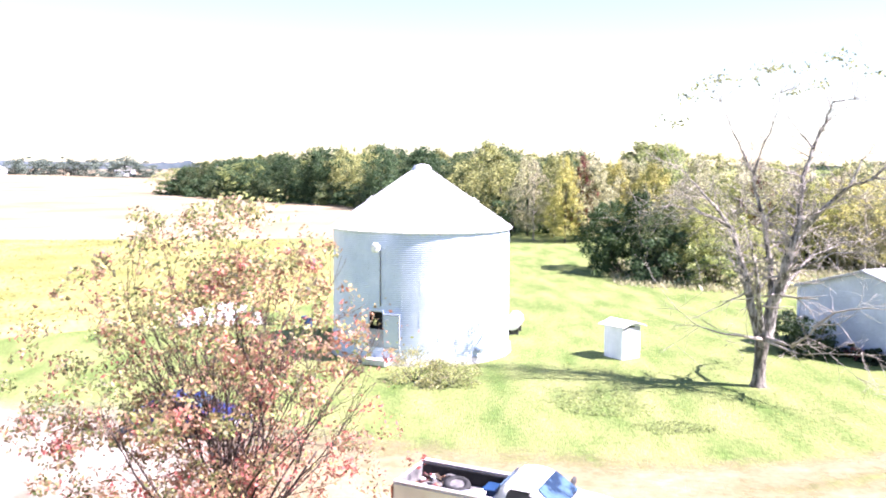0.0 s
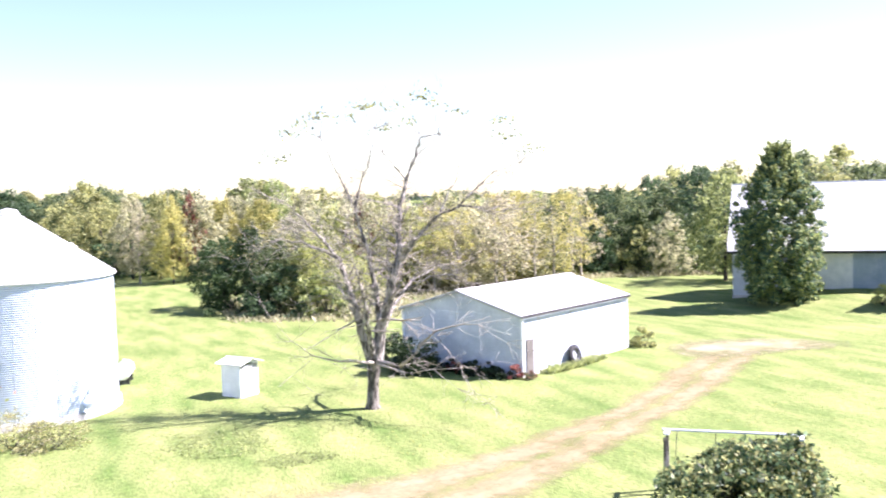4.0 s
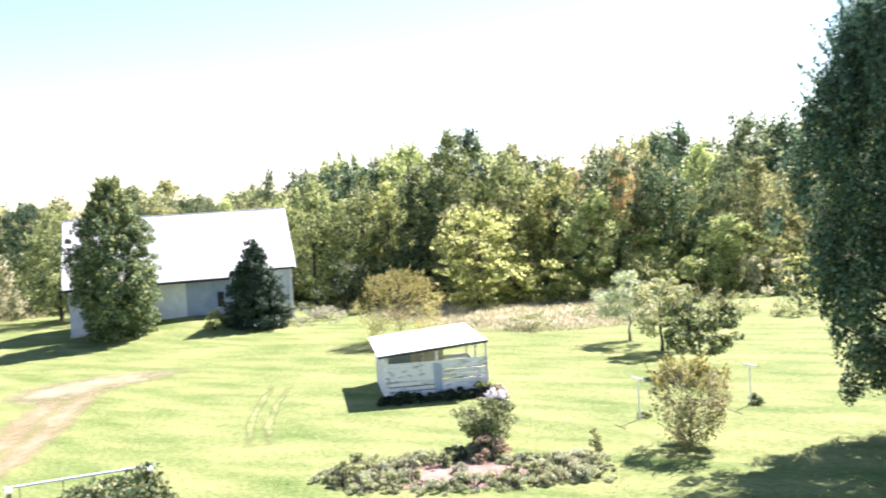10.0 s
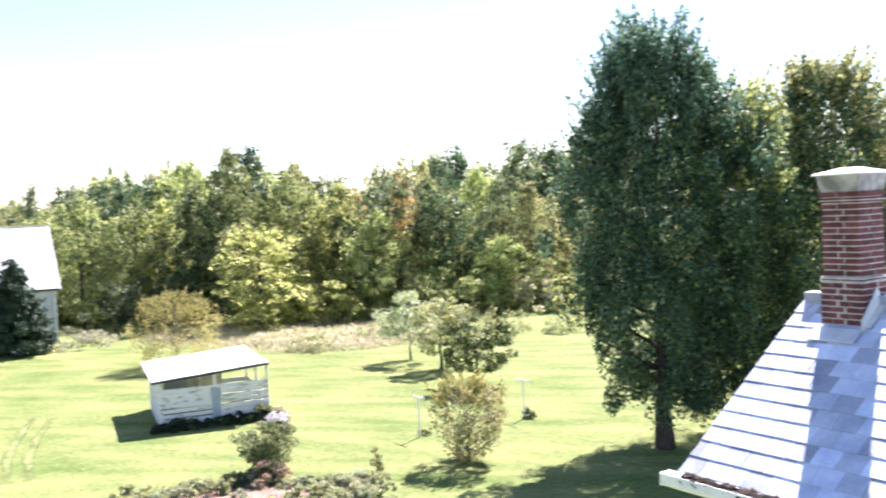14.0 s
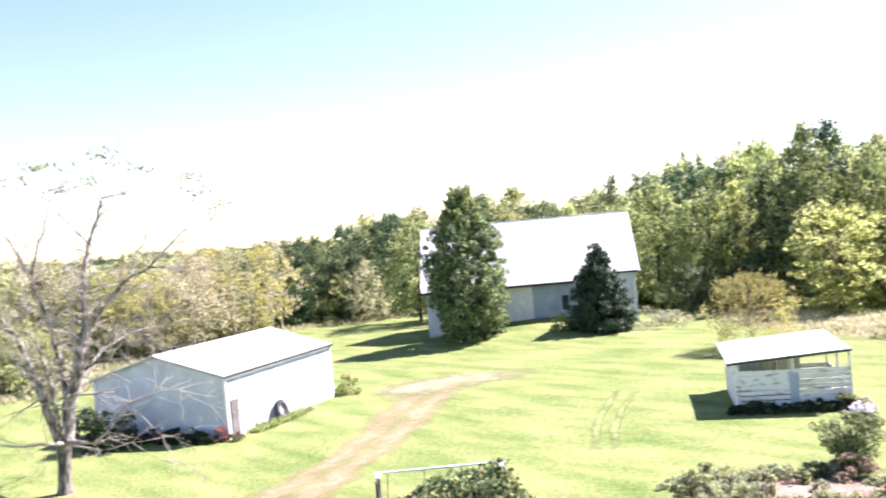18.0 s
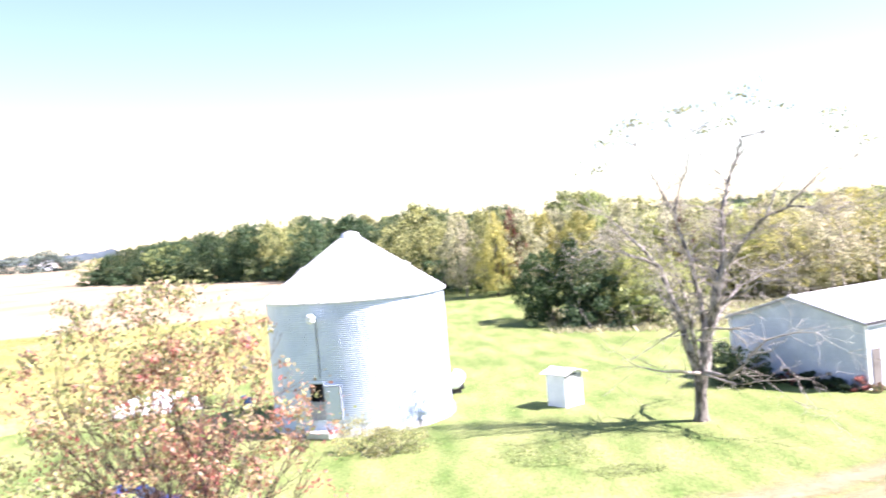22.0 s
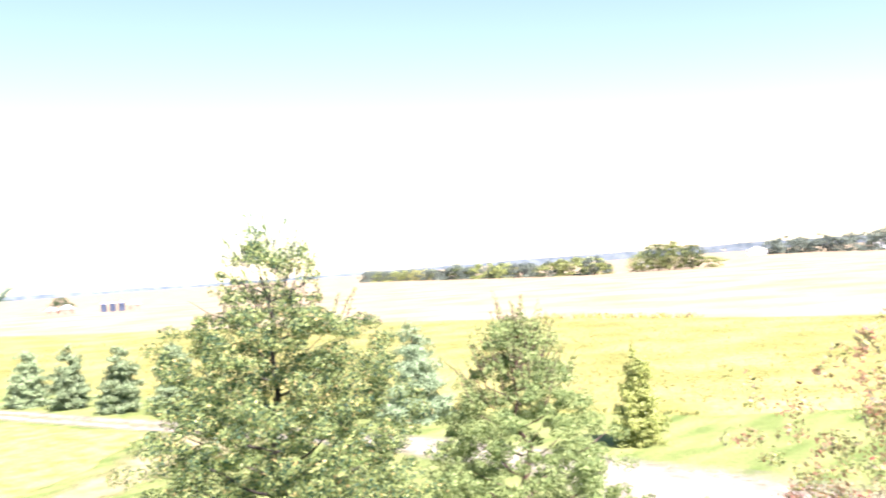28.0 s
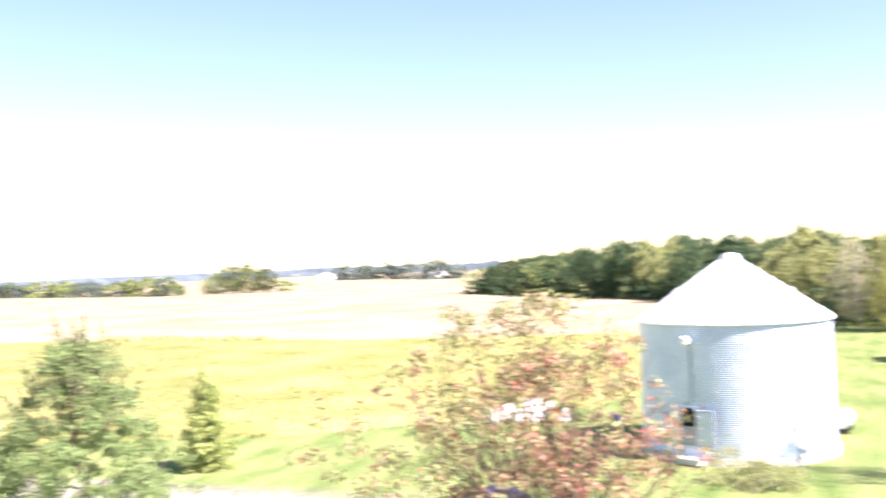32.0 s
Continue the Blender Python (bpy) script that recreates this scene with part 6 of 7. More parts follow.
    part("eave_fascia", soft_box((5.6, 0.06, 0.18), 0.01), M["trim_dark"], ob, at=pose(16.1, -0.22, eave - 0.26))
    part("eave_fascia", soft_box((0.06, 0.5, 0.2), 0.01), M["trim_dark"], ob, at=pose(13.25, (yl - 0.22) / 2, (zl + eave - 0.26) / 2))
    for x in (-0.37, width + 0.37):
        part("rake_board", soft_box((0.05, sl + 0.4, 0.22), 0.01), M["white_paint"], ob, at=pose(x, half - math.cos(radians(tilt)) * (sl + 0.4) / 2, ridge - math.sin(radians(tilt)) * (sl + 0.4) / 2 - 0.06, tilt, 0, 0))
    part("downpipe", soft_box((0.12, 0.12, eave - 0.3), 0.02), M["flashing"], ob, at=pose(width - 0.3, -0.06, (eave - 0.3) / 2))
    part("foundation", soft_box((width + 0.1, depth + 0.1, 0.5), 0.02), M["concrete"], ob, at=pose(width / 2, depth / 2, 0.2))


barn()


# ---- open shed with boarded front ----
def open_shed():
    head = heading(0.594, -0.80)
    base = pose(39.0, 24.2, 0, 0, 0, head)
    ob = thing("shed", base, "small weathered white shed with open upper front and sagging white roof", "shed")
    w, d = 4.95, 5.7

    def roof_z(x, y):
        """The roof rises to the back and has sagged at one end."""
        return 2.35 + 0.070 * x + 0.012 * y
    rng = random.Random(6)
    for x, y in ((0, 0), (w * 0.5, 0), (w, 0), (0, d / 2), (w, d / 2), (0, d), (w * 0.5, d), (w, d)):
        h = roof_z(x, y) - 0.02
        part("post", soft_box((0.14 if x < w else 0.09, 0.13, h), 0.01), M["worn_white"], ob, at=pose(x, y, h / 2))
    for i in range(8):
        z = 0.16 + i * 0.235
        for x0, x1 in ((0.07, w * 0.5 - 0.06), (w * 0.5 + 0.06, w - 0.05)):
            part("front_board", soft_box((x1 - x0, 0.035, 0.232 - (0.045 if rng.random() < 0.4 else 0.0)), 0.006), M["worn_white"], ob, at=pose((x0 + x1) / 2, -0.085, z + rng.uniform(-0.012, 0.012), rng.uniform(-2, 2), rng.uniform(-0.7, 0.7), 0))
    part("board_cleat", soft_box((0.40, 0.05, 1.5), 0.01), M["grey_blue"], ob, "grey-blue board nailed over the joint", at=pose(w * 0.5, -0.125, 1.0))
    for i in range(24):
        h = roof_z(0, d * (i + 0.5) / 24) - 0.06
        part("side_board", soft_box((0.03, d / 24 - 0.01, h), 0.005), M["worn_white"], ob, at=pose(-0.085, d * (i + 0.5) / 24, h / 2))
    for i in range(12):
        x = w * 0.74 * (i + 0.5) / 12
        h = roof_z(x, d) - 0.1
        part("back_board", soft_box((w * 0.74 / 12 - 0.01, 0.03, h), 0.005), M["grey_blue" if i < 6 else "tan_board"], ob, at=pose(x, d + 0.085, h / 2))
    for i in range(4):
        part("back_board", soft_box((w * 0.26, 0.03, 0.24), 0.005), M["worn_white"], ob, at=pose(w * 0.87, d + 0.085, 0.25 + 0.27 * i))
        part("side_board", soft_box((0.03, d, 0.24), 0.005), M["worn_white"], ob, at=pose(w + 0.065, d / 2, 0.25 + 0.27 * i))
    lean = math.degrees(math.atan(0.070))
    part("beam", soft_box((w + 0.3, 0.09, 0.15), 0.01), M["worn_white"], ob, at=pose(w / 2, 0, roof_z(w / 2, 0) - 0.06, 0, -lean, 0))
    part("beam", soft_box((w + 0.3, 0.09, 0.15), 0.01), M["worn_white"], ob, at=pose(w / 2, d, roof_z(w / 2, d) - 0.06, 0, -lean, 0))
    for x in (0.6, 1.9, 3.2, 4.5):
        part("rafter", soft_box((0.07, d + 0.4, 0.12), 0.008), M["grey_door"], ob, at=pose(x, d / 2, roof_z(x, d / 2) - 0.04, math.degrees(math.atan(0.012)), 0, 0))
    n = 7
    front, back = (-0.45, w + 0.05), (-0.42, w + 0.02)
    for i in range(n):
        bm = bm_new()
        yb = d + 0.42 + (rng.uniform(-0.14, 0.06) if i < 4 else 0.0)
        vs = []
        for lift in (0.03, 0.065):
            for f, y, ends in ((i / n, -0.32, front), ((i + 1) / n, -0.32, front), ((i + 1) / n, yb, back), (i / n, yb, back)):
                x = ends[0] + (ends[1] - ends[0]) * f
                vs.append(bm.verts.new((x, y, roof_z(x, y) + lift + 0.006 * (i % 2))))
        for f in ((3, 2, 1, 0), (4, 5, 6, 7), (0, 1, 5, 4), (1, 2, 6, 5), (2, 3, 7, 6), (3, 0, 4, 7)):
            bm.faces.new([vs[k] for k in f])
        part("roof_sheet", bm, M["metal_roof"], ob)
    part("roof_edge", soft_box((w + 0.5, 0.04, 0.10), 0.008), M["trim_dark"], ob, at=pose(w / 2 - 0.2, -0.33, roof_z(w / 2 - 0.2, -0.33) - 0.025, 0, -lean, 0))
    # foot weeds, leaf colour darkened for the shadow in front
    for i in range(26):
        p = base @ Vector((-0.3 + w * 1.12 * i / 26, rng.uniform(-0.7, -0.3), 0))
        shrub(p.x, p.y, rng.uniform(0.3, 0.62), rng.uniform(0.35, 0.55), ("weed_in_shade", "deep", "weed_in_shade")[i % 3], 230 + i, "weeds along the foot of the shed, most darkened for its shade", clumps=20, leaves=20)
    p = base @ Vector((w - 0.35, -0.55, 0))
    shrub(p.x, p.y, 1.15, 0.42, "dark_green", 239, "climbing weed on the shed's front", [("olive", 0.4)], clumps=30)
    p = base @ Vector((w + 0.1, -0.9, 0))
    shrub(p.x, p.y, 0.75, 0.9, "brown", 240, "dry pale shrub at the shed corner", [("tan", 0.5)], clumps=40)


open_shed()


# ---- clothes-line posts ----
def line_post(x, y, head):
    ob = thing("line_post", pose(x, y, 0, 0, 0, head), "white T-shaped clothes-line post on the lawn", "post", "clothes-line posts")
    bm = bm_new()
    tube(bm, (0, 0, 0), (0, 0, 1.75), 0.04, 0.035, 10)
    part("pole", bm, M["white_paint"], ob)
    part("crossbar", soft_box((0.95, 0.055, 0.055), 0.01), M["white_paint"], ob, at=pose(0, 0, 1.72))
    for s in (-0.45, 0.45):
        bm = bm_new()
        tube(bm, (s, 0, 1.74), (s, 0, 1.82), 0.015, seg=6)
        part("hook", bm, M["flashing"], ob)


line_post(38.6, 11.6, 50)
line_post(42.3, 7.7, 50)
shrub(38.9, 11.5, 0.25, 0.4, "grass", 250, "grass tuft at the post foot", clumps=14, leaves=16)
shrub(42.5, 7.6, 0.45, 0.5, "dark_green", 251, "dark weeds at the post foot", clumps=16, leaves=16)


# ---- vine arbour ----
def arbour():
    a, b = Vector((18.45, 25.0, 0)), Vector((21.55, 22.4, 0))
    head = heading(b.x - a.x, b.y - a.y)
    ob = thing("arbour", pose(a.x, a.y, 0, 0, 0, head), "weathered post-and-rail arbour overgrown by a vine", "arbour")
    w = (b - a).length
    for x, y, h in ((0, 0, 1.9), (-0.05, -0.42, 1.78), (w, 0, 1.9), (w, -0.42, 1.78)):
        part("post", soft_box((0.10, 0.10, h), 0.012), M["bark"], ob, at=pose(x, y, h / 2))
    bm = bm_new()
    tube(bm, (-0.15, 0, 1.93), (w + 0.15, 0, 1.93), 0.04, seg=12)
    part("rail", bm, M["white_paint"], ob, "pale pipe rail")
    for x in (0, w):
        part("cap", soft_box((0.16, 0.62, 0.07), 0.01), M["white_paint"], ob, at=pose(x, -0.2, 1.90))
    for x in np.linspace(0.2, w - 0.2, 4):
        bm = bm_new()
        tube(bm, (x, 0, 0), (x + 0.1, 0, 1.9), 0.012, seg=6)
        part("wire", bm, M["trim_dark"], ob)


arbour()
shrub(19.1, 22.4, 2.15, 2.2, "deep", 260, "dark glossy vine mass on the arbour", [("dark_green", 0.3), ("olive", 0.35)], size=0.10, clumps=150, leaves=40, name="vine")
shrub(20.7, 22.2, 2.35, 1.7, "deep", 261, "dark glossy vine mass on the arbour", [("dark_green", 0.25), ("olive", 0.35)], size=0.10, clumps=100, leaves=36, name="vine")
shrub(17.0, 22.2, 1.25, 1.5, "dark_green", 262, "dark trailing vine beside the arbour", [("green", 0.4)], size=0.10, clumps=60, leaves=30, name="vine")


# ---- flower bed ----
def flower_bed():
    rng = random.Random(9)
    verts = [(29.3, 15.4, 0.06)]
    n = 40
    ax = Vector((30.9 - 26.4, 10.2 - 20.6, 0)).normalized()
    ay = Vector((-ax.y, ax.x, 0))
    for i in range(n):
        a = math.tau * i / n
        p = ax * (4.7 * math.cos(a) * rng.uniform(0.9, 1.05)) + ay * (1.7 * math.sin(a) * rng.uniform(0.85, 1.08))
        verts.append((29.3 + p.x, 15.4 + p.y, 0.03))
    bed = new("flower_bed", mesh_of("flower_bed", verts, [(0, 1 + i, 1 + (i + 1) % n) for i in range(n)], M["soil"]))
    tagged(bed, "oval flower bed of reddish bare soil on the lawn", "flower bed", kind="structure")
    kinds = [("sage", "silvery green edging plant in the flower bed"), ("green", "low green plant in the flower bed"), ("olive", "fading green plant in the flower bed"), ("brown", "withered brown plant in the flower bed"), ("green", "low green plant in the flower bed")]
    for i in range(52):
        a = math.tau * i / 46 + rng.uniform(-0.05, 0.05)
        f = rng.uniform(0.72, 1.04)
        p = ax * (4.9 * f * math.cos(a)) + ay * (1.85 * f * math.sin(a))
        leaf, words = kinds[rng.choice((0, 0, 1, 1, 2, 3))]
        shrub(29.3 + p.x, 15.4 + p.y, rng.uniform(0.22, 0.6), rng.uniform(0.5, 1.0), leaf, 300 + i, words, [("sage", 0.28), ("weed", 0.20), ("lime", 0.30)], size=0.04, clumps=45, leaves=34, category="plant", name="bed_plant")
    for i in range(26):
        p = ax * rng.uniform(-4.4, 4.2) + ay * rng.uniform(-1.3, 1.3)
        leaf, words = kinds[rng.choice((1, 2, 3, 4, 0))]
        if abs(p.dot(ax) + 0.2) < 1.3 and rng.random() < 0.75:
            continue
        shrub(29.3 + p.x, 15.4 + p.y, rng.uniform(0.4, 0.9), rng.uniform(0.3, 0.6), leaf, 360 + i, words, [("lime", 0.2), ("sage", 0.25)], size=0.045, clumps=27, leaves=30, category="plant", name="bed_plant")
    leafy("flowering_shrub", 32.6, 15.9, "green flowering shrub with pale mauve heads", "shrub", 2.2, 1.25, "vase", "dark_green", 390, 70, 100, 0.06, 0.34, bottom=0.04, trunk_r=0.04, limbs=14, extra=[("green", 0.35), ("brown", 0.10)])
    heads = thing("flower_heads", pose(32.75, 15.6, 2.12), "cluster of pale mauve flower heads on the shrub", "flower_mass")
    g = np.random.default_rng(5)
    for k in range(6):
        c = np.array([0.30 * math.cos(k * 1.1) + 0.1, 0.30 * math.sin(k * 1.1) - 0.1, -0.02 + 0.05 * (k % 2)])
        part("flower_head", quad_mesh("flower_head", leaf_quads(c + g.normal(0, 0.07, (60, 3)), 0.05, g, None, 0.5), L["petal"]), None, heads)
    shrub(31.3, 15.2, 1.0, 0.8, "brown", 392, "faded brown plant below the flowering shrub", [("pinkish", 0.3)], clumps=40, category="plant", name="bed_plant")
    shrub(31.0, 16.5, 0.5, 0.8, "dark_green", 393, "dark low plant below the flowering shrub", [("spruce", 0.4)], clumps=30, category="plant", name="bed_plant")


flower_bed()
leafy("shrub", 32.8, 11.6, "slim green upright plant at the flower bed's end", "shrub", 1.1, 0.28, "column", "olive", 394, 24, 40, 0.04, 0.12, bottom=0.02, trunk_r=0.02, limbs=4)


# ---- vehicles ----
def wheel(parent, m, r=0.36):
    w = part("wheel", soft_box((0.05, 0.05, 0.05), 0.005), M["trim_dark"], parent, at=m)
    bm = bm_new()
    R, t = r - 0.10, 0.11
    vs = [[bm.verts.new(((R + t * math.cos(b)) * math.cos(a), 0.10 * math.sin(b), (R + t * math.cos(b)) * math.sin(a))) for b in np.linspace(0, math.tau, 8, endpoint=False)] for a in np.linspace(0, math.tau, 24, endpoint=False)]
    for i in range(24):
        for j in range(8):
            bm.faces.new((vs[i][j], vs[(i + 1) % 24][j], vs[(i + 1) % 24][(j + 1) % 8], vs[i][(j + 1) % 8]))
    part("tyre", bm, M["rubber"], w, smooth=True)
    bm = bm_new()
    tube(bm, (0, -0.09, 0), (0, 0.09, 0), r * 0.6, seg=20)
    part("rim", bm, M["chrome"], w)


def prism(profile, y0, y1, inset=0.0, z_in=1.0, bevel=0.03):
    """A side profile of (x, z) drawn out from y0 to y1; points above z_in lean in by inset."""
    bm = bmesh.new()
    rows = []
    for y, s in ((y0, 1), (y1, -1)):
        rows.append([bm.verts.new((x, y + (s * inset if z > z_in else 0), z)) for x, z in profile])
    n = len(profile)
    bm.faces.new(rows[0])
    bm.faces.new(list(reversed(rows[1])))
    for i in range(n):
        bm.faces.new((rows[0][i], rows[1][i], rows[1][(i + 1) % n], rows[0][(i + 1) % n]))
    bmesh.ops.recalc_face_normals(bm, faces=bm.faces[:])
    bmesh.ops.bevel(bm, geom=bm.edges[:], offset=bevel, segments=2 if bevel < 0.05 else 4, affect="EDGES")
    return bm


def pickup():
    """A long-bed pickup; x runs forward from the tailgate, z from the ground."""
    head = heading(0.906, -0.424)
    ob = thing("pickup_truck", pose(-0.93, 25.25, 0.04, 3.2, 1.5, head), "silver and white pickup truck with loaded open bed", "pickup truck")
    part("bed_side", soft_box((2.8, 0.16, 0.62), 0.05, 2), M["truck_paint"], ob, at=pose(1.40, 0.86, 1.05))
    part("bed_side", soft_box((2.8, 0.16, 0.62), 0.05, 2), M["truck_paint"], ob, at=pose(1.40, -0.86, 1.05))
    part("bed_front", soft_box((0.08, 1.60, 0.55), 0.02), M["truck_paint"], ob, at=pose(2.78, 0, 1.06))
    gate = part("tailgate", soft_box((0.09, 1.58, 0.55), 0.03, 2), M["truck_paint"], ob, at=pose(0.02, 0, 1.07))
    # dark sheet added for the shaded inner face of the tailgate
    part("gate_liner", soft_box((0.03, 1.50, 0.46), 0.01), M["well_grey"], gate, at=pose(0.055, 0, 0.02))
    part("handle", soft_box((0.03, 0.26, 0.07), 0.01), M["trim_dark"], gate, at=pose(-0.05, 0, 0.1))
    for y in (0.745, -0.745):
        part("bed_liner", soft_box((2.66, 0.05, 0.52), 0.015), M["bed_liner"], ob, at=pose(1.40, y, 1.06))
        part("bed_rail", soft_box((2.76, 0.16, 0.04), 0.012), M["truck_paint"], ob, at=pose(1.40, y * 1.14, 1.375))
        bm = bm_new()
        tube(bm, (0.98, y * 0.93 - 0.12, 0.80), (0.98, y * 0.93 + 0.12, 0.80), 0.36, seg=20)
        part("wheel_well", bm, M["well_grey"], ob, "dusty rounded wheel housing inside the bed")
    part("bed_floor", soft_box((2.70, 1.54, 0.06), 0.01), M["well_grey"], ob, at=pose(1.39, 0, 0.90))
    part("bed_liner", soft_box((0.05, 1.5, 0.5), 0.015), M["bed_liner"], ob, at=pose(2.72, 0, 1.06))
    cab = [(2.55, 0.55), (2.55, 1.30), (2.70, 1.70), (2.85, 1.80), (3.10, 1.835), (3.42, 1.83), (3.60, 1.79), (4.25, 1.31), (4.9, 1.27), (5.45, 1.18), (5.62, 1.05), (5.66, 0.55)]
    body = part("cab", prism(cab, -0.92, 0.92, 0.17, 1.4, 0.05), M["truck_white"], ob, at=pose(0.3, 0, 0), smooth=True)
    glass = [(3.66, 1.775), (3.70, 1.78), (4.27, 1.345), (4.20, 1.345)]
    part("windshield", windscreen(glass, 0.80, 0.68), M["auto_glass"], body, "windscreen, sky reflection put into its mottled blue colour")
    for y in (-0.86, 0.86):
        pts = [(2.86, 1.34), (2.90, 1.62), (2.98, 1.70), (3.46, 1.70), (3.60, 1.64), (4.00, 1.34)]
        part("side_window", side_glass(pts, y, 0.15), M["dark"], body)
        part("door_seam", soft_box((0.015, 0.02, 0.75), 0.003), M["trim_dark"], body, at=pose(2.78, y * 1.072, 0.95))
        part("door_handle", soft_box((0.16, 0.03, 0.04), 0.008), M["trim_dark"], body, at=pose(2.95, y * 1.08, 1.18))
        part("mirror", soft_box((0.10, 0.24, 0.20), 0.03), M["trim_dark"], body, at=pose(4.05, y * 1.22, 1.42))
        part("headlight", soft_box((0.06, 0.34, 0.18), 0.02), M["flashing"], body, at=pose(5.62, y * 0.76, 0.95))
        part("tail_light", soft_box((0.05, 0.14, 0.36), 0.015), M["terracotta"], ob, at=pose(-0.01, y * 1.03, 1.08))
        for x in (0.98, 5.05):
            wheel(ob, pose(x, y * 0.97, 0.36))
    part("wiper", soft_box((0.03, 1.2, 0.02), 0.004), M["trim_dark"], body, at=pose(4.30, 0, 1.375))
    part("rear_window", soft_box((0.03, 1.3, 0.34), 0.008), M["auto_glass"], body, at=pose(2.60, 0, 1.55, 0, 17, 0))
    part("bumper", soft_box((0.16, 1.9, 0.22), 0.04, 2), M["chrome"], ob, at=pose(-0.12, 0, 0.62))
    part("bumper", soft_box((0.16, 1.96, 0.24), 0.04, 2), M["chrome"], ob, at=pose(6.02, 0, 0.60))
    part("grille", soft_box((0.05, 1.1, 0.26), 0.01), M["trim_dark"], ob, at=pose(5.96, 0, 0.92))
    part("chassis", soft_box((5.7, 1.4, 0.22), 0.03), M["trim_dark"], ob, at=pose(2.95, 0, 0.55))
    # load
    place = ob.matrix_basis
    tyre = thing("spare_tyre", place @ pose(1.42, 0.10, 1.13, 10, 6, 0), "spare tyre lying in the truck bed", "tyre")
    bm = bm_new()
    vs = [[bm.verts.new(((0.28 + 0.10 * math.cos(b)) * math.cos(a), (0.28 + 0.10 * math.cos(b)) * math.sin(a), 0.10 * math.sin(b))) for b in np.linspace(0, math.tau, 8, endpoint=False)] for a in np.linspace(0, math.tau, 28, endpoint=False)]
    for i in range(28):
        for j in range(8):
            bm.faces.new((vs[i][j], vs[(i + 1) % 28][j], vs[(i + 1) % 28][(j + 1) % 8], vs[i][(j + 1) % 8]))
    part("tread", bm, M["rubber"], tyre, smooth=True)
    bm = bm_new()
    tube(bm, (0, 0, -0.05), (0, 0, 0.05), 0.2, seg=20)
    part("rim", bm, M["well_grey"], tyre)
    rng = random.Random(12)
    heap = thing("scrap_heap", place @ pose(0.66, 0.0, 1.06), "heap of rusty brown odds and ends in the bed", "scrap")
    for i in range(26):
        part("scrap", soft_box((rng.uniform(0.08, 0.3), rng.uniform(0.05, 0.14), rng.uniform(0.03, 0.08)), 0.008), M[("orange_junk", "brick", "flashing", "leaf_litter")[i % 4]], heap,
             at=pose(rng.uniform(-0.4, 0.42), rng.uniform(-0.4, 0.4), rng.uniform(0, 0.14), rng.uniform(-30, 30), rng.uniform(-30, 30), rng.uniform(0, 360)))
    sack = thing("feed_sack", place @ pose(2.02, -0.32, 1.14, 0, -8, 15), "white feed sack lying in the truck bed", "sack")
    bm = soft_box((0.75, 0.42, 0.17), 0.07, 3)
    part("bag", bm, M["tarp"], sack, smooth=True)
    crate = thing("crate", place @ pose(2.38, 0.30, 1.06), "dark blue crate in the truck bed", "crate")
    part("box", soft_box((0.42, 0.5, 0.25), 0.02), M["blue_plastic"], crate)
    part("rim", soft_box((0.46, 0.54, 0.04), 0.01), M["blue_plastic"], crate, at=pose(0, 0, 0.12))


def windscreen(profile, low, high):
    """A sloping pane: `high` is half its width along the top edge, `low` along the foot."""
    bm = prism_flat(profile, -1, 1)
    z0, z1 = min(z for _, z in profile), max(z for _, z in profile)
    for v in bm.verts:
        v.co.y *= low + (high - low) * (v.co.z - z0) / (z1 - z0)
    return bm


def prism_flat(profile, y0, y1):
    bm = bmesh.new()
    rows = [[bm.verts.new((x, y, z)) for x, z in profile] for y in (y0, y1)]
    n = len(profile)
    bm.faces.new(rows[0])
    bm.faces.new(list(reversed(rows[1])))
    for i in range(n):
        bm.faces.new((rows[0][i], rows[1][i], rows[1][(i + 1) % n], rows[0][(i + 1) % n]))
    return bm


def side_glass(pts, y, inset):
    bm = bmesh.new()
    s = 1 if y > 0 else -1
    rows = []
    for o in (0.0, 0.03):
        rows.append([bm.verts.new((x, y + s * (o + (0.055 if z < 1.5 else -inset + 0.055)), z)) for x, z in pts])
    n = len(pts)
    bm.faces.new(rows[0])
    bm.faces.new(list(reversed(rows[1])))
    for i in range(n):
        bm.faces.new((rows[0][i], rows[1][i], rows[1][(i + 1) % n], rows[0][(i + 1) % n]))
    return bm


pickup()


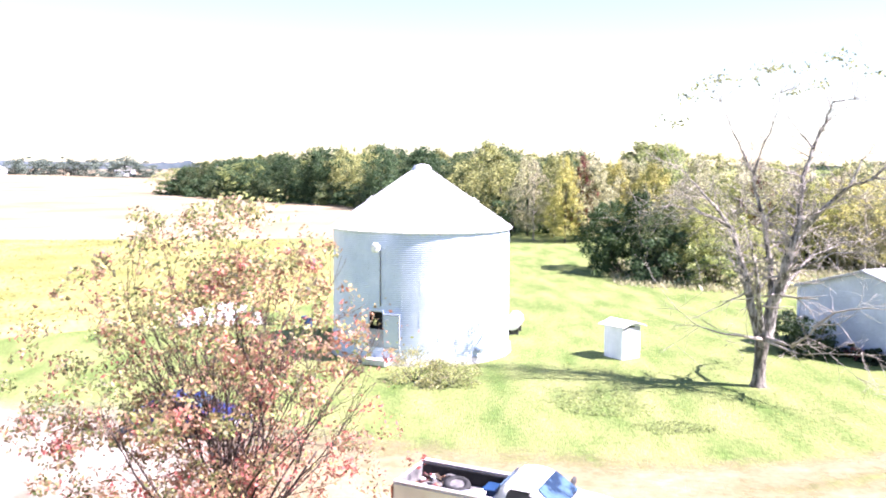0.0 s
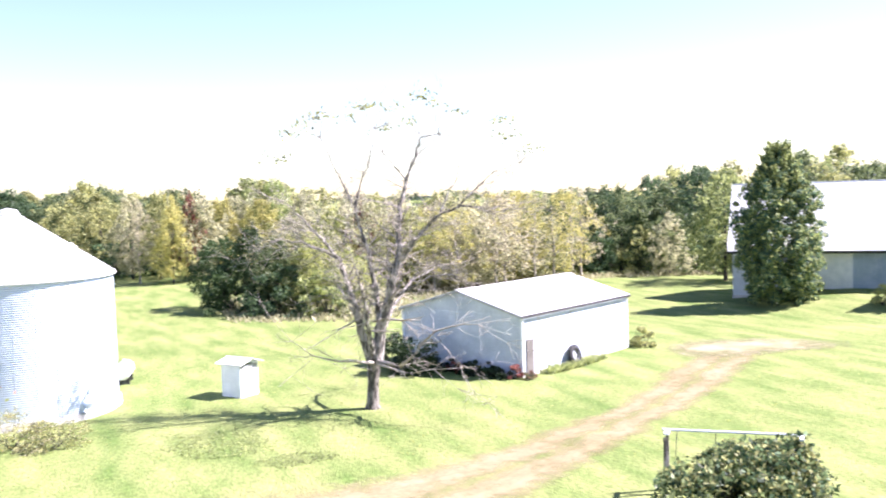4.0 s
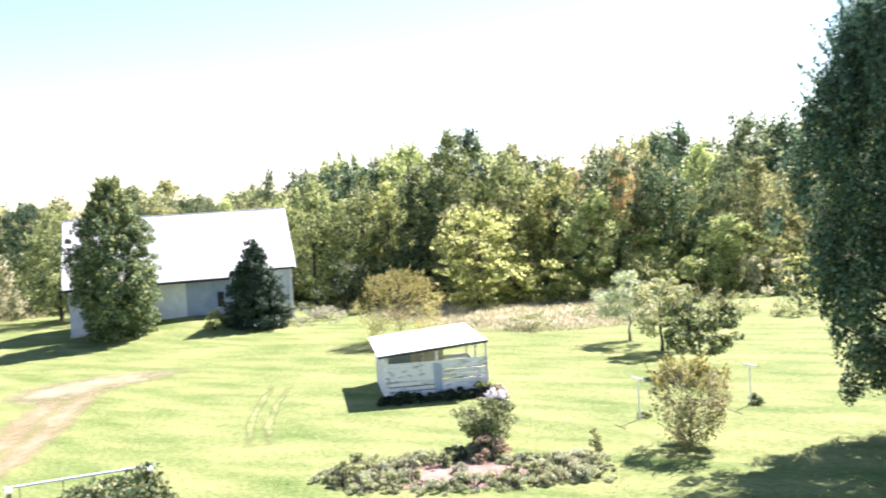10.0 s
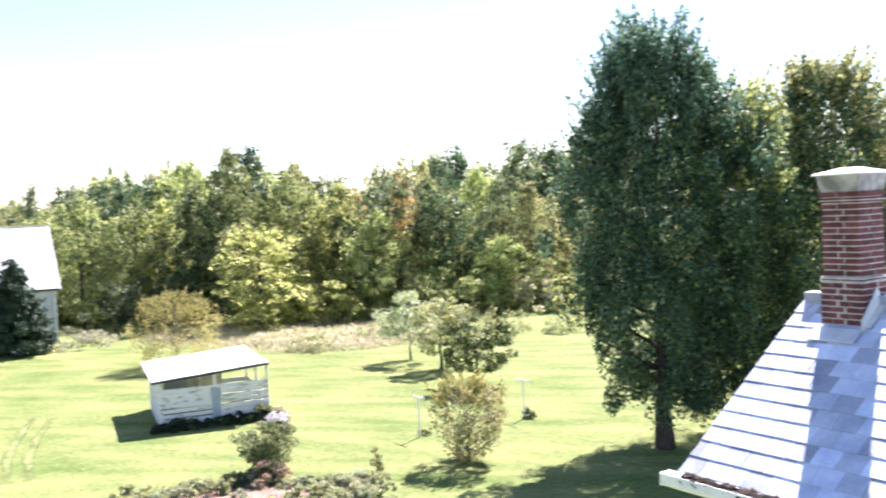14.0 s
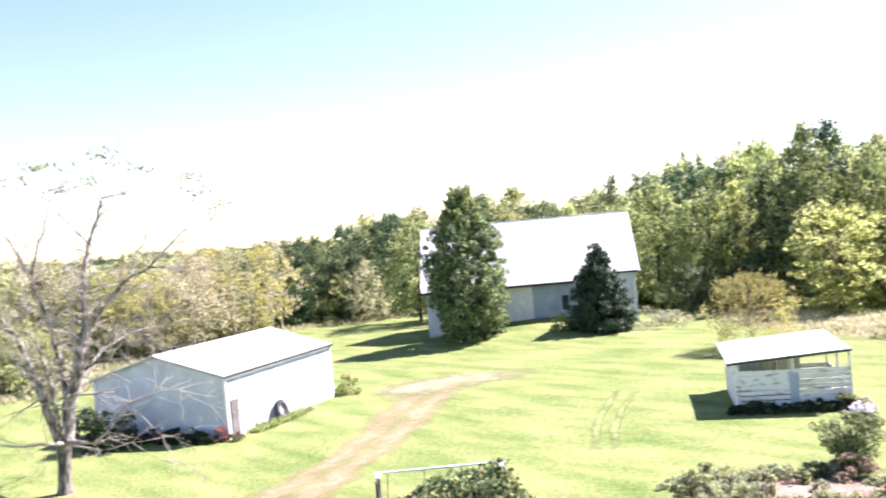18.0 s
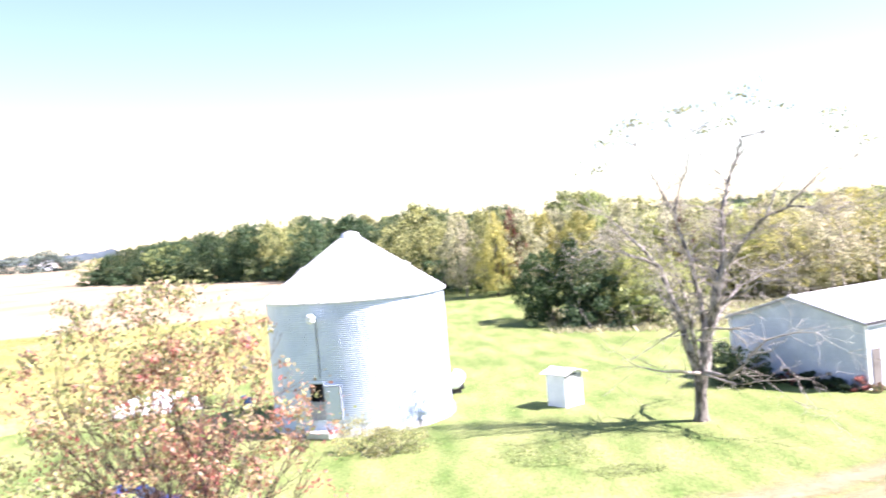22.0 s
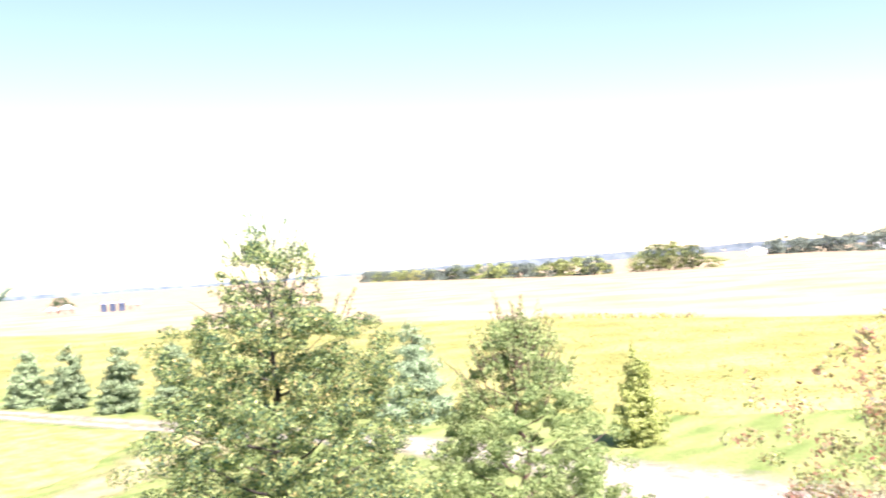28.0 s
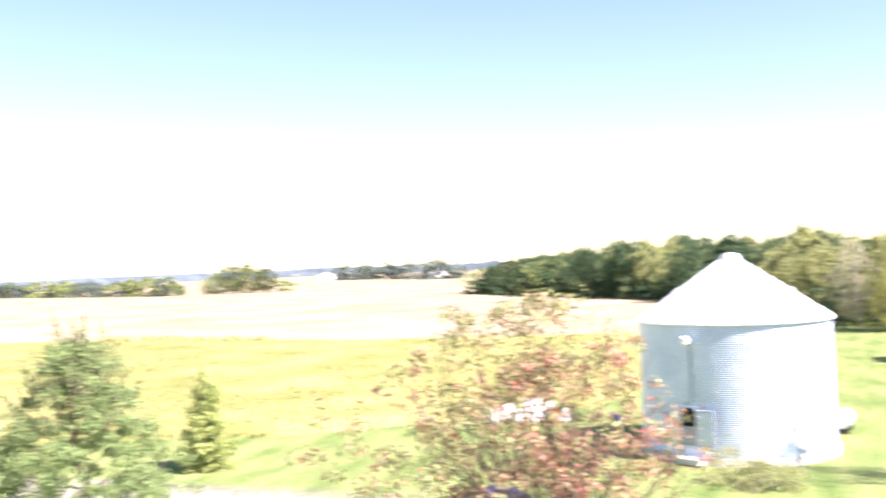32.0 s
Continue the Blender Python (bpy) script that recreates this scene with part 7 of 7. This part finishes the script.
def blue_car(x, y, head):
    ob = thing("car", pose(x, y, 0.03, 0, 0, head), "blue car parked on the gravel behind the autumn tree", "car")
    prof = [(0, 0.45), (0.02, 0.85), (0.5, 0.95), (1.0, 1.38), (1.4, 1.44), (2.3, 1.42), (2.95, 0.98), (3.9, 0.86), (4.05, 0.65), (4.05, 0.42)]
    body = part("body", prism(prof, -0.82, 0.82, 0.14, 1.1), M["blue_paint"], ob)
    part("windshield", prism_flat([(2.30, 1.37), (2.37, 1.39), (2.97, 1.0), (2.90, 0.99)], -0.64, 0.64), M["auto_glass"], body)
    part("rear_window", prism_flat([(0.60, 1.02), (0.54, 1.04), (0.98, 1.39), (1.04, 1.36)], -0.62, 0.62), M["auto_glass"], body)
    for y2 in (-0.77, 0.77):
        part("side_window", side_glass([(0.95, 1.0), (1.2, 1.34), (2.2, 1.34), (2.7, 1.0)], y2, 0.09), M["dark"], body)
        part("headlight", soft_box((0.06, 0.3, 0.14), 0.02), M["flashing"], body, at=pose(4.03, y2 * 0.78, 0.68))
        part("tail_light", soft_box((0.05, 0.3, 0.14), 0.02), M["terracotta"], body, at=pose(0.0, y2 * 0.78, 0.72))
        for x2 in (0.75, 3.25):
            wheel(ob, pose(x2, y2, 0.33), 0.33)
    part("bumper", soft_box((0.14, 1.6, 0.2), 0.04, 2), M["trim_dark"], ob, at=pose(4.08, 0, 0.45))
    part("bumper", soft_box((0.14, 1.6, 0.2), 0.04, 2), M["trim_dark"], ob, at=pose(-0.04, 0, 0.45))


blue_car(-11.0, 33.6, -12)


# ---- far farmstead ----
def far_farm():
    for i, (x, y) in enumerate(((-388, 194.3), (-384, 196.4), (-380, 198.5))):
        ob = thing("silo", pose(x, y, 0), "dark blue farm silo far across the field", "silo", "far silos")
        bm = bm_new()
        tube(bm, (0, 0, 0), (0, 0, 3.9), 1.3, seg=16)
        part("shell", bm, M["silo_blue"], ob)
        bm = bm_new()
        bmesh.ops.create_cone(bm, cap_ends=True, segments=16, radius1=1.4, radius2=0.2, depth=0.7, matrix=pose(0, 0, 4.24))
        part("roof", bm, M["galv_roof"], ob)
    for x, y, w, h in ((-401, 184, 5, 4.5), (-407, 180, 4, 4), (-375, 201.5, 4, 4.5), (-330, 700, 14, 7), (-215, 640, 12, 7), (-290, 470, 10, 6)):
        ob = thing("farm_building", pose(x, y, 0, 0, 0, 30), "small far farm building across the field", "building")
        part("wall", soft_box((w, w * 0.7, h * 0.6), 0.02), M["barn_red"] if y < 300 else M["white_siding"], ob, at=pose(0, 0, h * 0.3))
        bm = prism_flat([(-w / 2 - 0.3, h * 0.6), (w / 2 + 0.3, h * 0.6), (0, h)], -w * 0.4, w * 0.4)
        part("roof", bm, M["metal_roof"], ob)


far_farm()


# ---- house wing with the brick chimney ----
def house():
    u = Vector((0.669, 0.743, 0)).normalized()         # along the ridge, towards the rake end
    head = heading(u.x, u.y)
    # local x runs back along the ridge from the rake end, y out to the eave that faces the yard
    base = Matrix.Translation((13.36, -1.47, 0)) @ turn_z(head + 180)
    ridge, eave, half, ln = 8.27, 6.44, 2.50, 11.0
    ob = thing("house", base, "white farmhouse wing with grey slate roof and white gutter", "house")
    tilt = math.atan2(ridge - eave, half)
    sl = math.hypot(half, ridge - eave)
    # +y points away from the yard, so the yard slope lies on -y
    wall = soft_box((ln - 0.4, 2 * half - 0.7, eave - 0.1), 0.01)
    part("wall", wall, M["white_siding"], ob, at=pose(ln / 2, 0, (eave - 0.1) / 2))
    bm = bm_new()
    for x in (0.25, ln - 0.25):
        vs = [bm.verts.new(p) for p in ((x, -half + 0.3, eave - 0.1), (x, half - 0.3, eave - 0.1), (x, 0, ridge - 0.15))]
        bm.faces.new(vs)
    part("gable", bm, M["white_siding"], ob)
    for s in (-1, 1):
        deck = soft_box((ln, sl + 0.02, 0.08), 0.005)
        part("roof_deck", deck, M["slate_under"], ob, at=pose(ln / 2, s * half / 2, (ridge + eave) / 2 - 0.06, -s * math.degrees(tilt), 0, 0))
        part("fascia", soft_box((ln, 0.05, 0.2), 0.008), M["white_paint"], ob, at=pose(ln / 2, s * (half - 0.02), eave - 0.14))
        part("soffit", soft_box((ln, 0.36, 0.03), 0.005), M["white_paint"], ob, at=pose(ln / 2, s * (half - 0.2), eave - 0.24))
        part("rake_board", soft_box((0.06, sl, 0.2), 0.008), M["white_paint"], ob, at=pose(-0.03, s * half / 2, (ridge + eave) / 2 - 0.12, -s * math.degrees(tilt), 0, 0))
    # white half-open gutter with old leaves
    gut = pose(0, -half - 0.15, eave - 0.05)
    prof = [(-0.10, 0.05), (-0.10, -0.06), (-0.06, -0.11), (0.07, -0.11), (0.085, 0.05), (0.075, 0.05), (0.062, -0.095), (-0.055, -0.095), (-0.088, -0.055), (-0.088, 0.05)]
    bm = bm_new()
    rows = [[bm.verts.new((x, y, z)) for y, z in prof] for x in (-0.14, ln)]
    for i in range(len(prof)):
        bm.faces.new((rows[0][i], rows[1][i], rows[1][(i + 1) % len(prof)], rows[0][(i + 1) % len(prof)]))
    gutter = part("gutter", bm, M["white_paint"], ob, "white metal gutter", at=gut)
    part("gutter_end", soft_box((0.02, 0.19, 0.16), 0.004), M["white_paint"], gutter, at=pose(-0.14, -0.005, -0.03))
    bm = bm_new()
    rng = random.Random(2)
    for i in range(760):
        box(bm, (rng.uniform(0.05, 0.13), rng.uniform(0.04, 0.09), 0.012), pose(0.16 + 6.0 * rng.random() ** 1.2, rng.uniform(-0.06, 0.075), rng.uniform(-0.01, 0.05), rng.uniform(-40, 40), rng.uniform(-40, 40), rng.uniform(0, 360)))
    part("leaf_litter", bm, M["leaf_litter"], gutter, "dark rotting leaves in the gutter")
    # ridge cap
    bm = bm_new()
    for x0, x1 in ((0.0, 0.42), (1.06, ln)):
        for y in (-0.085, 0.085):
            box(bm, (x1 - x0, 0.022, 0.15), pose((x0 + x1) / 2, y, ridge + 0.005))
        box(bm, (x1 - x0, 0.21, 0.022), pose((x0 + x1) / 2, 0, ridge + 0.091))
    part("ridge_cap", bm, M["slate"], ob, "boxed white ridge boards")
    # chimney: square shaft on a wider base, each brick a piece
    cx, cy = 0.74, -0.10
    core = soft_box((0.508, 0.508, 2.1), 0.004)
    bmesh.ops.translate(core, verts=core.verts[:], vec=(0, 0, -0.2))
    ch = part("chimney", core, M["mortar"], ob, "red brick chimney with pale mortar and concrete cap", at=pose(cx, cy, 7.6 + 1.25))
    part("chimney_base", soft_box((0.568, 0.568, 1.0), 0.004), M["mortar"], ch, at=pose(0, 0, -0.78))
    bl, bh, bd = 0.160, 0.060, 0.09
    brick = soft_box((bl, bd, bh), 0.006)
    bme = bpy.data.meshes.new("brick")
    brick.to_mesh(bme)
    brick.free()
    bme.materials.append(M["brick"])

    def course(z, size, odd):
        n = 3
        step = size / n
        for side in range(4):
            for i in range(n):
                off = -size / 2 + step * (i + 0.5) + (step * 0.25 if odd else -step * 0.25)
                off = max(-size / 2 + bl / 2, min(size / 2 - bl / 2, off))
                o = part("brick", bme, None, ch, at=turn_z(90 * side) @ pose(off, -size / 2 + bd / 2 - 0.0015 * (side % 2), z))
                o.scale = (rng.uniform(0.96, 1.0), 1, rng.uniform(0.95, 1.03))
    top = 9.65
    z_abs = 7.30
    k = 0
    while z_abs < top:
        wide = z_abs < 8.58
        corb = z_abs > top - 0.09
        course(z_abs - (7.6 + 1.25), 0.58 if wide else (0.55 if corb else 0.52), k % 2)
        z_abs += 0.0755
        k += 1
    def stack(levels):
        """A square solid through (height, width) levels."""
        bm = bmesh.new()
        for z, w in levels:
            for sx, sy in ((-1, -1), (1, -1), (1, 1), (-1, 1)):
                bm.verts.new((sx * w / 2, sy * w / 2, z))
        bm.verts.ensure_lookup_table()
        last = len(levels) - 1
        for i in range(last):
            for j in range(4):
                a, b = i * 4 + j, i * 4 + (j + 1) % 4
                bm.faces.new((bm.verts[a], bm.verts[b], bm.verts[b + 4], bm.verts[a + 4]))
        bm.faces.new([bm.verts[3 - j] for j in range(4)])
        bm.faces.new([bm.verts[last * 4 + j] for j in range(4)])
        return bm
    part("chimney_cap", stack(((0, 0.53), (0.03, 0.525), (0.23, 0.60))), M["cap_stone"], ch, "flared grey concrete cap", at=pose(0, 0, top - 8.85))
    part("cap_slab", stack(((0.23, 0.66), (0.235, 0.68), (0.25, 0.68), (0.32, 0.18))), M["white_paint"], ch, "pale overhanging slab on the cap", at=pose(0, 0, top - 8.85))
    part("mortar_ledge", soft_box((0.565, 0.565, 0.016), 0.004), M["mortar"], ch, at=pose(0, 0, top - 8.85 - 0.085))
    part("mortar_ledge", soft_box((0.585, 0.585, 0.03), 0.008), M["mortar"], ch, at=pose(0, 0, 8.60 - 8.85))
    # flashing apron and the little saddle behind
    part("flashing", soft_box((0.64, 0.24, 0.015), 0.003), M["flashing"], ob, "pale metal flashing", at=pose(cx, cy - 0.46, ridge - (0.46 - cy) / half * (ridge - eave) + 0.055, math.degrees(tilt), 0, 0))
    part("flashing", soft_box((0.12, 0.62, 0.015), 0.003), M["flashing"], ob, at=pose(cx + 0.36, cy - 0.08, ridge - 0.18 / half * (ridge - eave) + 0.06, math.degrees(tilt), 0, 0))
    bm = bm_new()
    vs = [bm.verts.new(p) for p in ((cx + 0.31, cy - 0.36, 7.93), (cx + 0.31, cy + 0.10, 8.27), (cx + 0.31, cy - 0.02, 8.48), (cx + 0.31, cy - 0.36, 8.10))]
    bm.faces.new(vs)
    vs = [bm.verts.new((v.co.x + 0.015, v.co.y, v.co.z)) for v in vs]
    bm.faces.new(list(reversed(vs)))
    part("step_flashing", bm, M["white_paint"], ob)
    # slates, course by course on the yard slope
    rows_n, exposure = 12, sl / 12
    cell = 0.30
    sm = soft_box((cell - 0.003, exposure + 0.07, 0.010), 0.002)
    sme = bpy.data.meshes.new("slate")
    sm.to_mesh(sme)
    sm.free()
    sme.materials.append(M["slate"])
    for r in range(rows_n):
        s = sl - (r + 0.5) * exposure
        y, z = -math.cos(tilt) * s, ridge - math.sin(tilt) * s
        x = -0.05 - (cell / 2 if r % 2 else 0) + cell / 2
        i = 0
        while x < 7.2 and i < 25:
            o = part("slate", sme, None, ob, at=pose(max(x, 0.10), y, z + 0.016, math.degrees(tilt) - 2.7 + rng.uniform(-0.2, 0.2), rng.uniform(-0.4, 0.4), rng.uniform(-0.4, 0.4)))
            x += cell
            i += 1
    bm = bm_new()
    for r in range(rows_n):
        s = sl - (r + 0.5) * exposure
        box(bm, (ln - 7.2, exposure + 0.07, 0.016), pose((ln + 7.2) / 2, -math.cos(tilt) * s, ridge - math.sin(tilt) * s + 0.012, math.degrees(tilt) - 2.6, 0, 0))
        box(bm, (ln, exposure + 0.07, 0.016), pose(ln / 2, math.cos(tilt) * s, ridge - math.sin(tilt) * s + 0.012, -math.degrees(tilt) + 2.6, 0, 0))
    tagged(part("slate_courses", bm, M["slate"], ob), kind="stuff")


house()
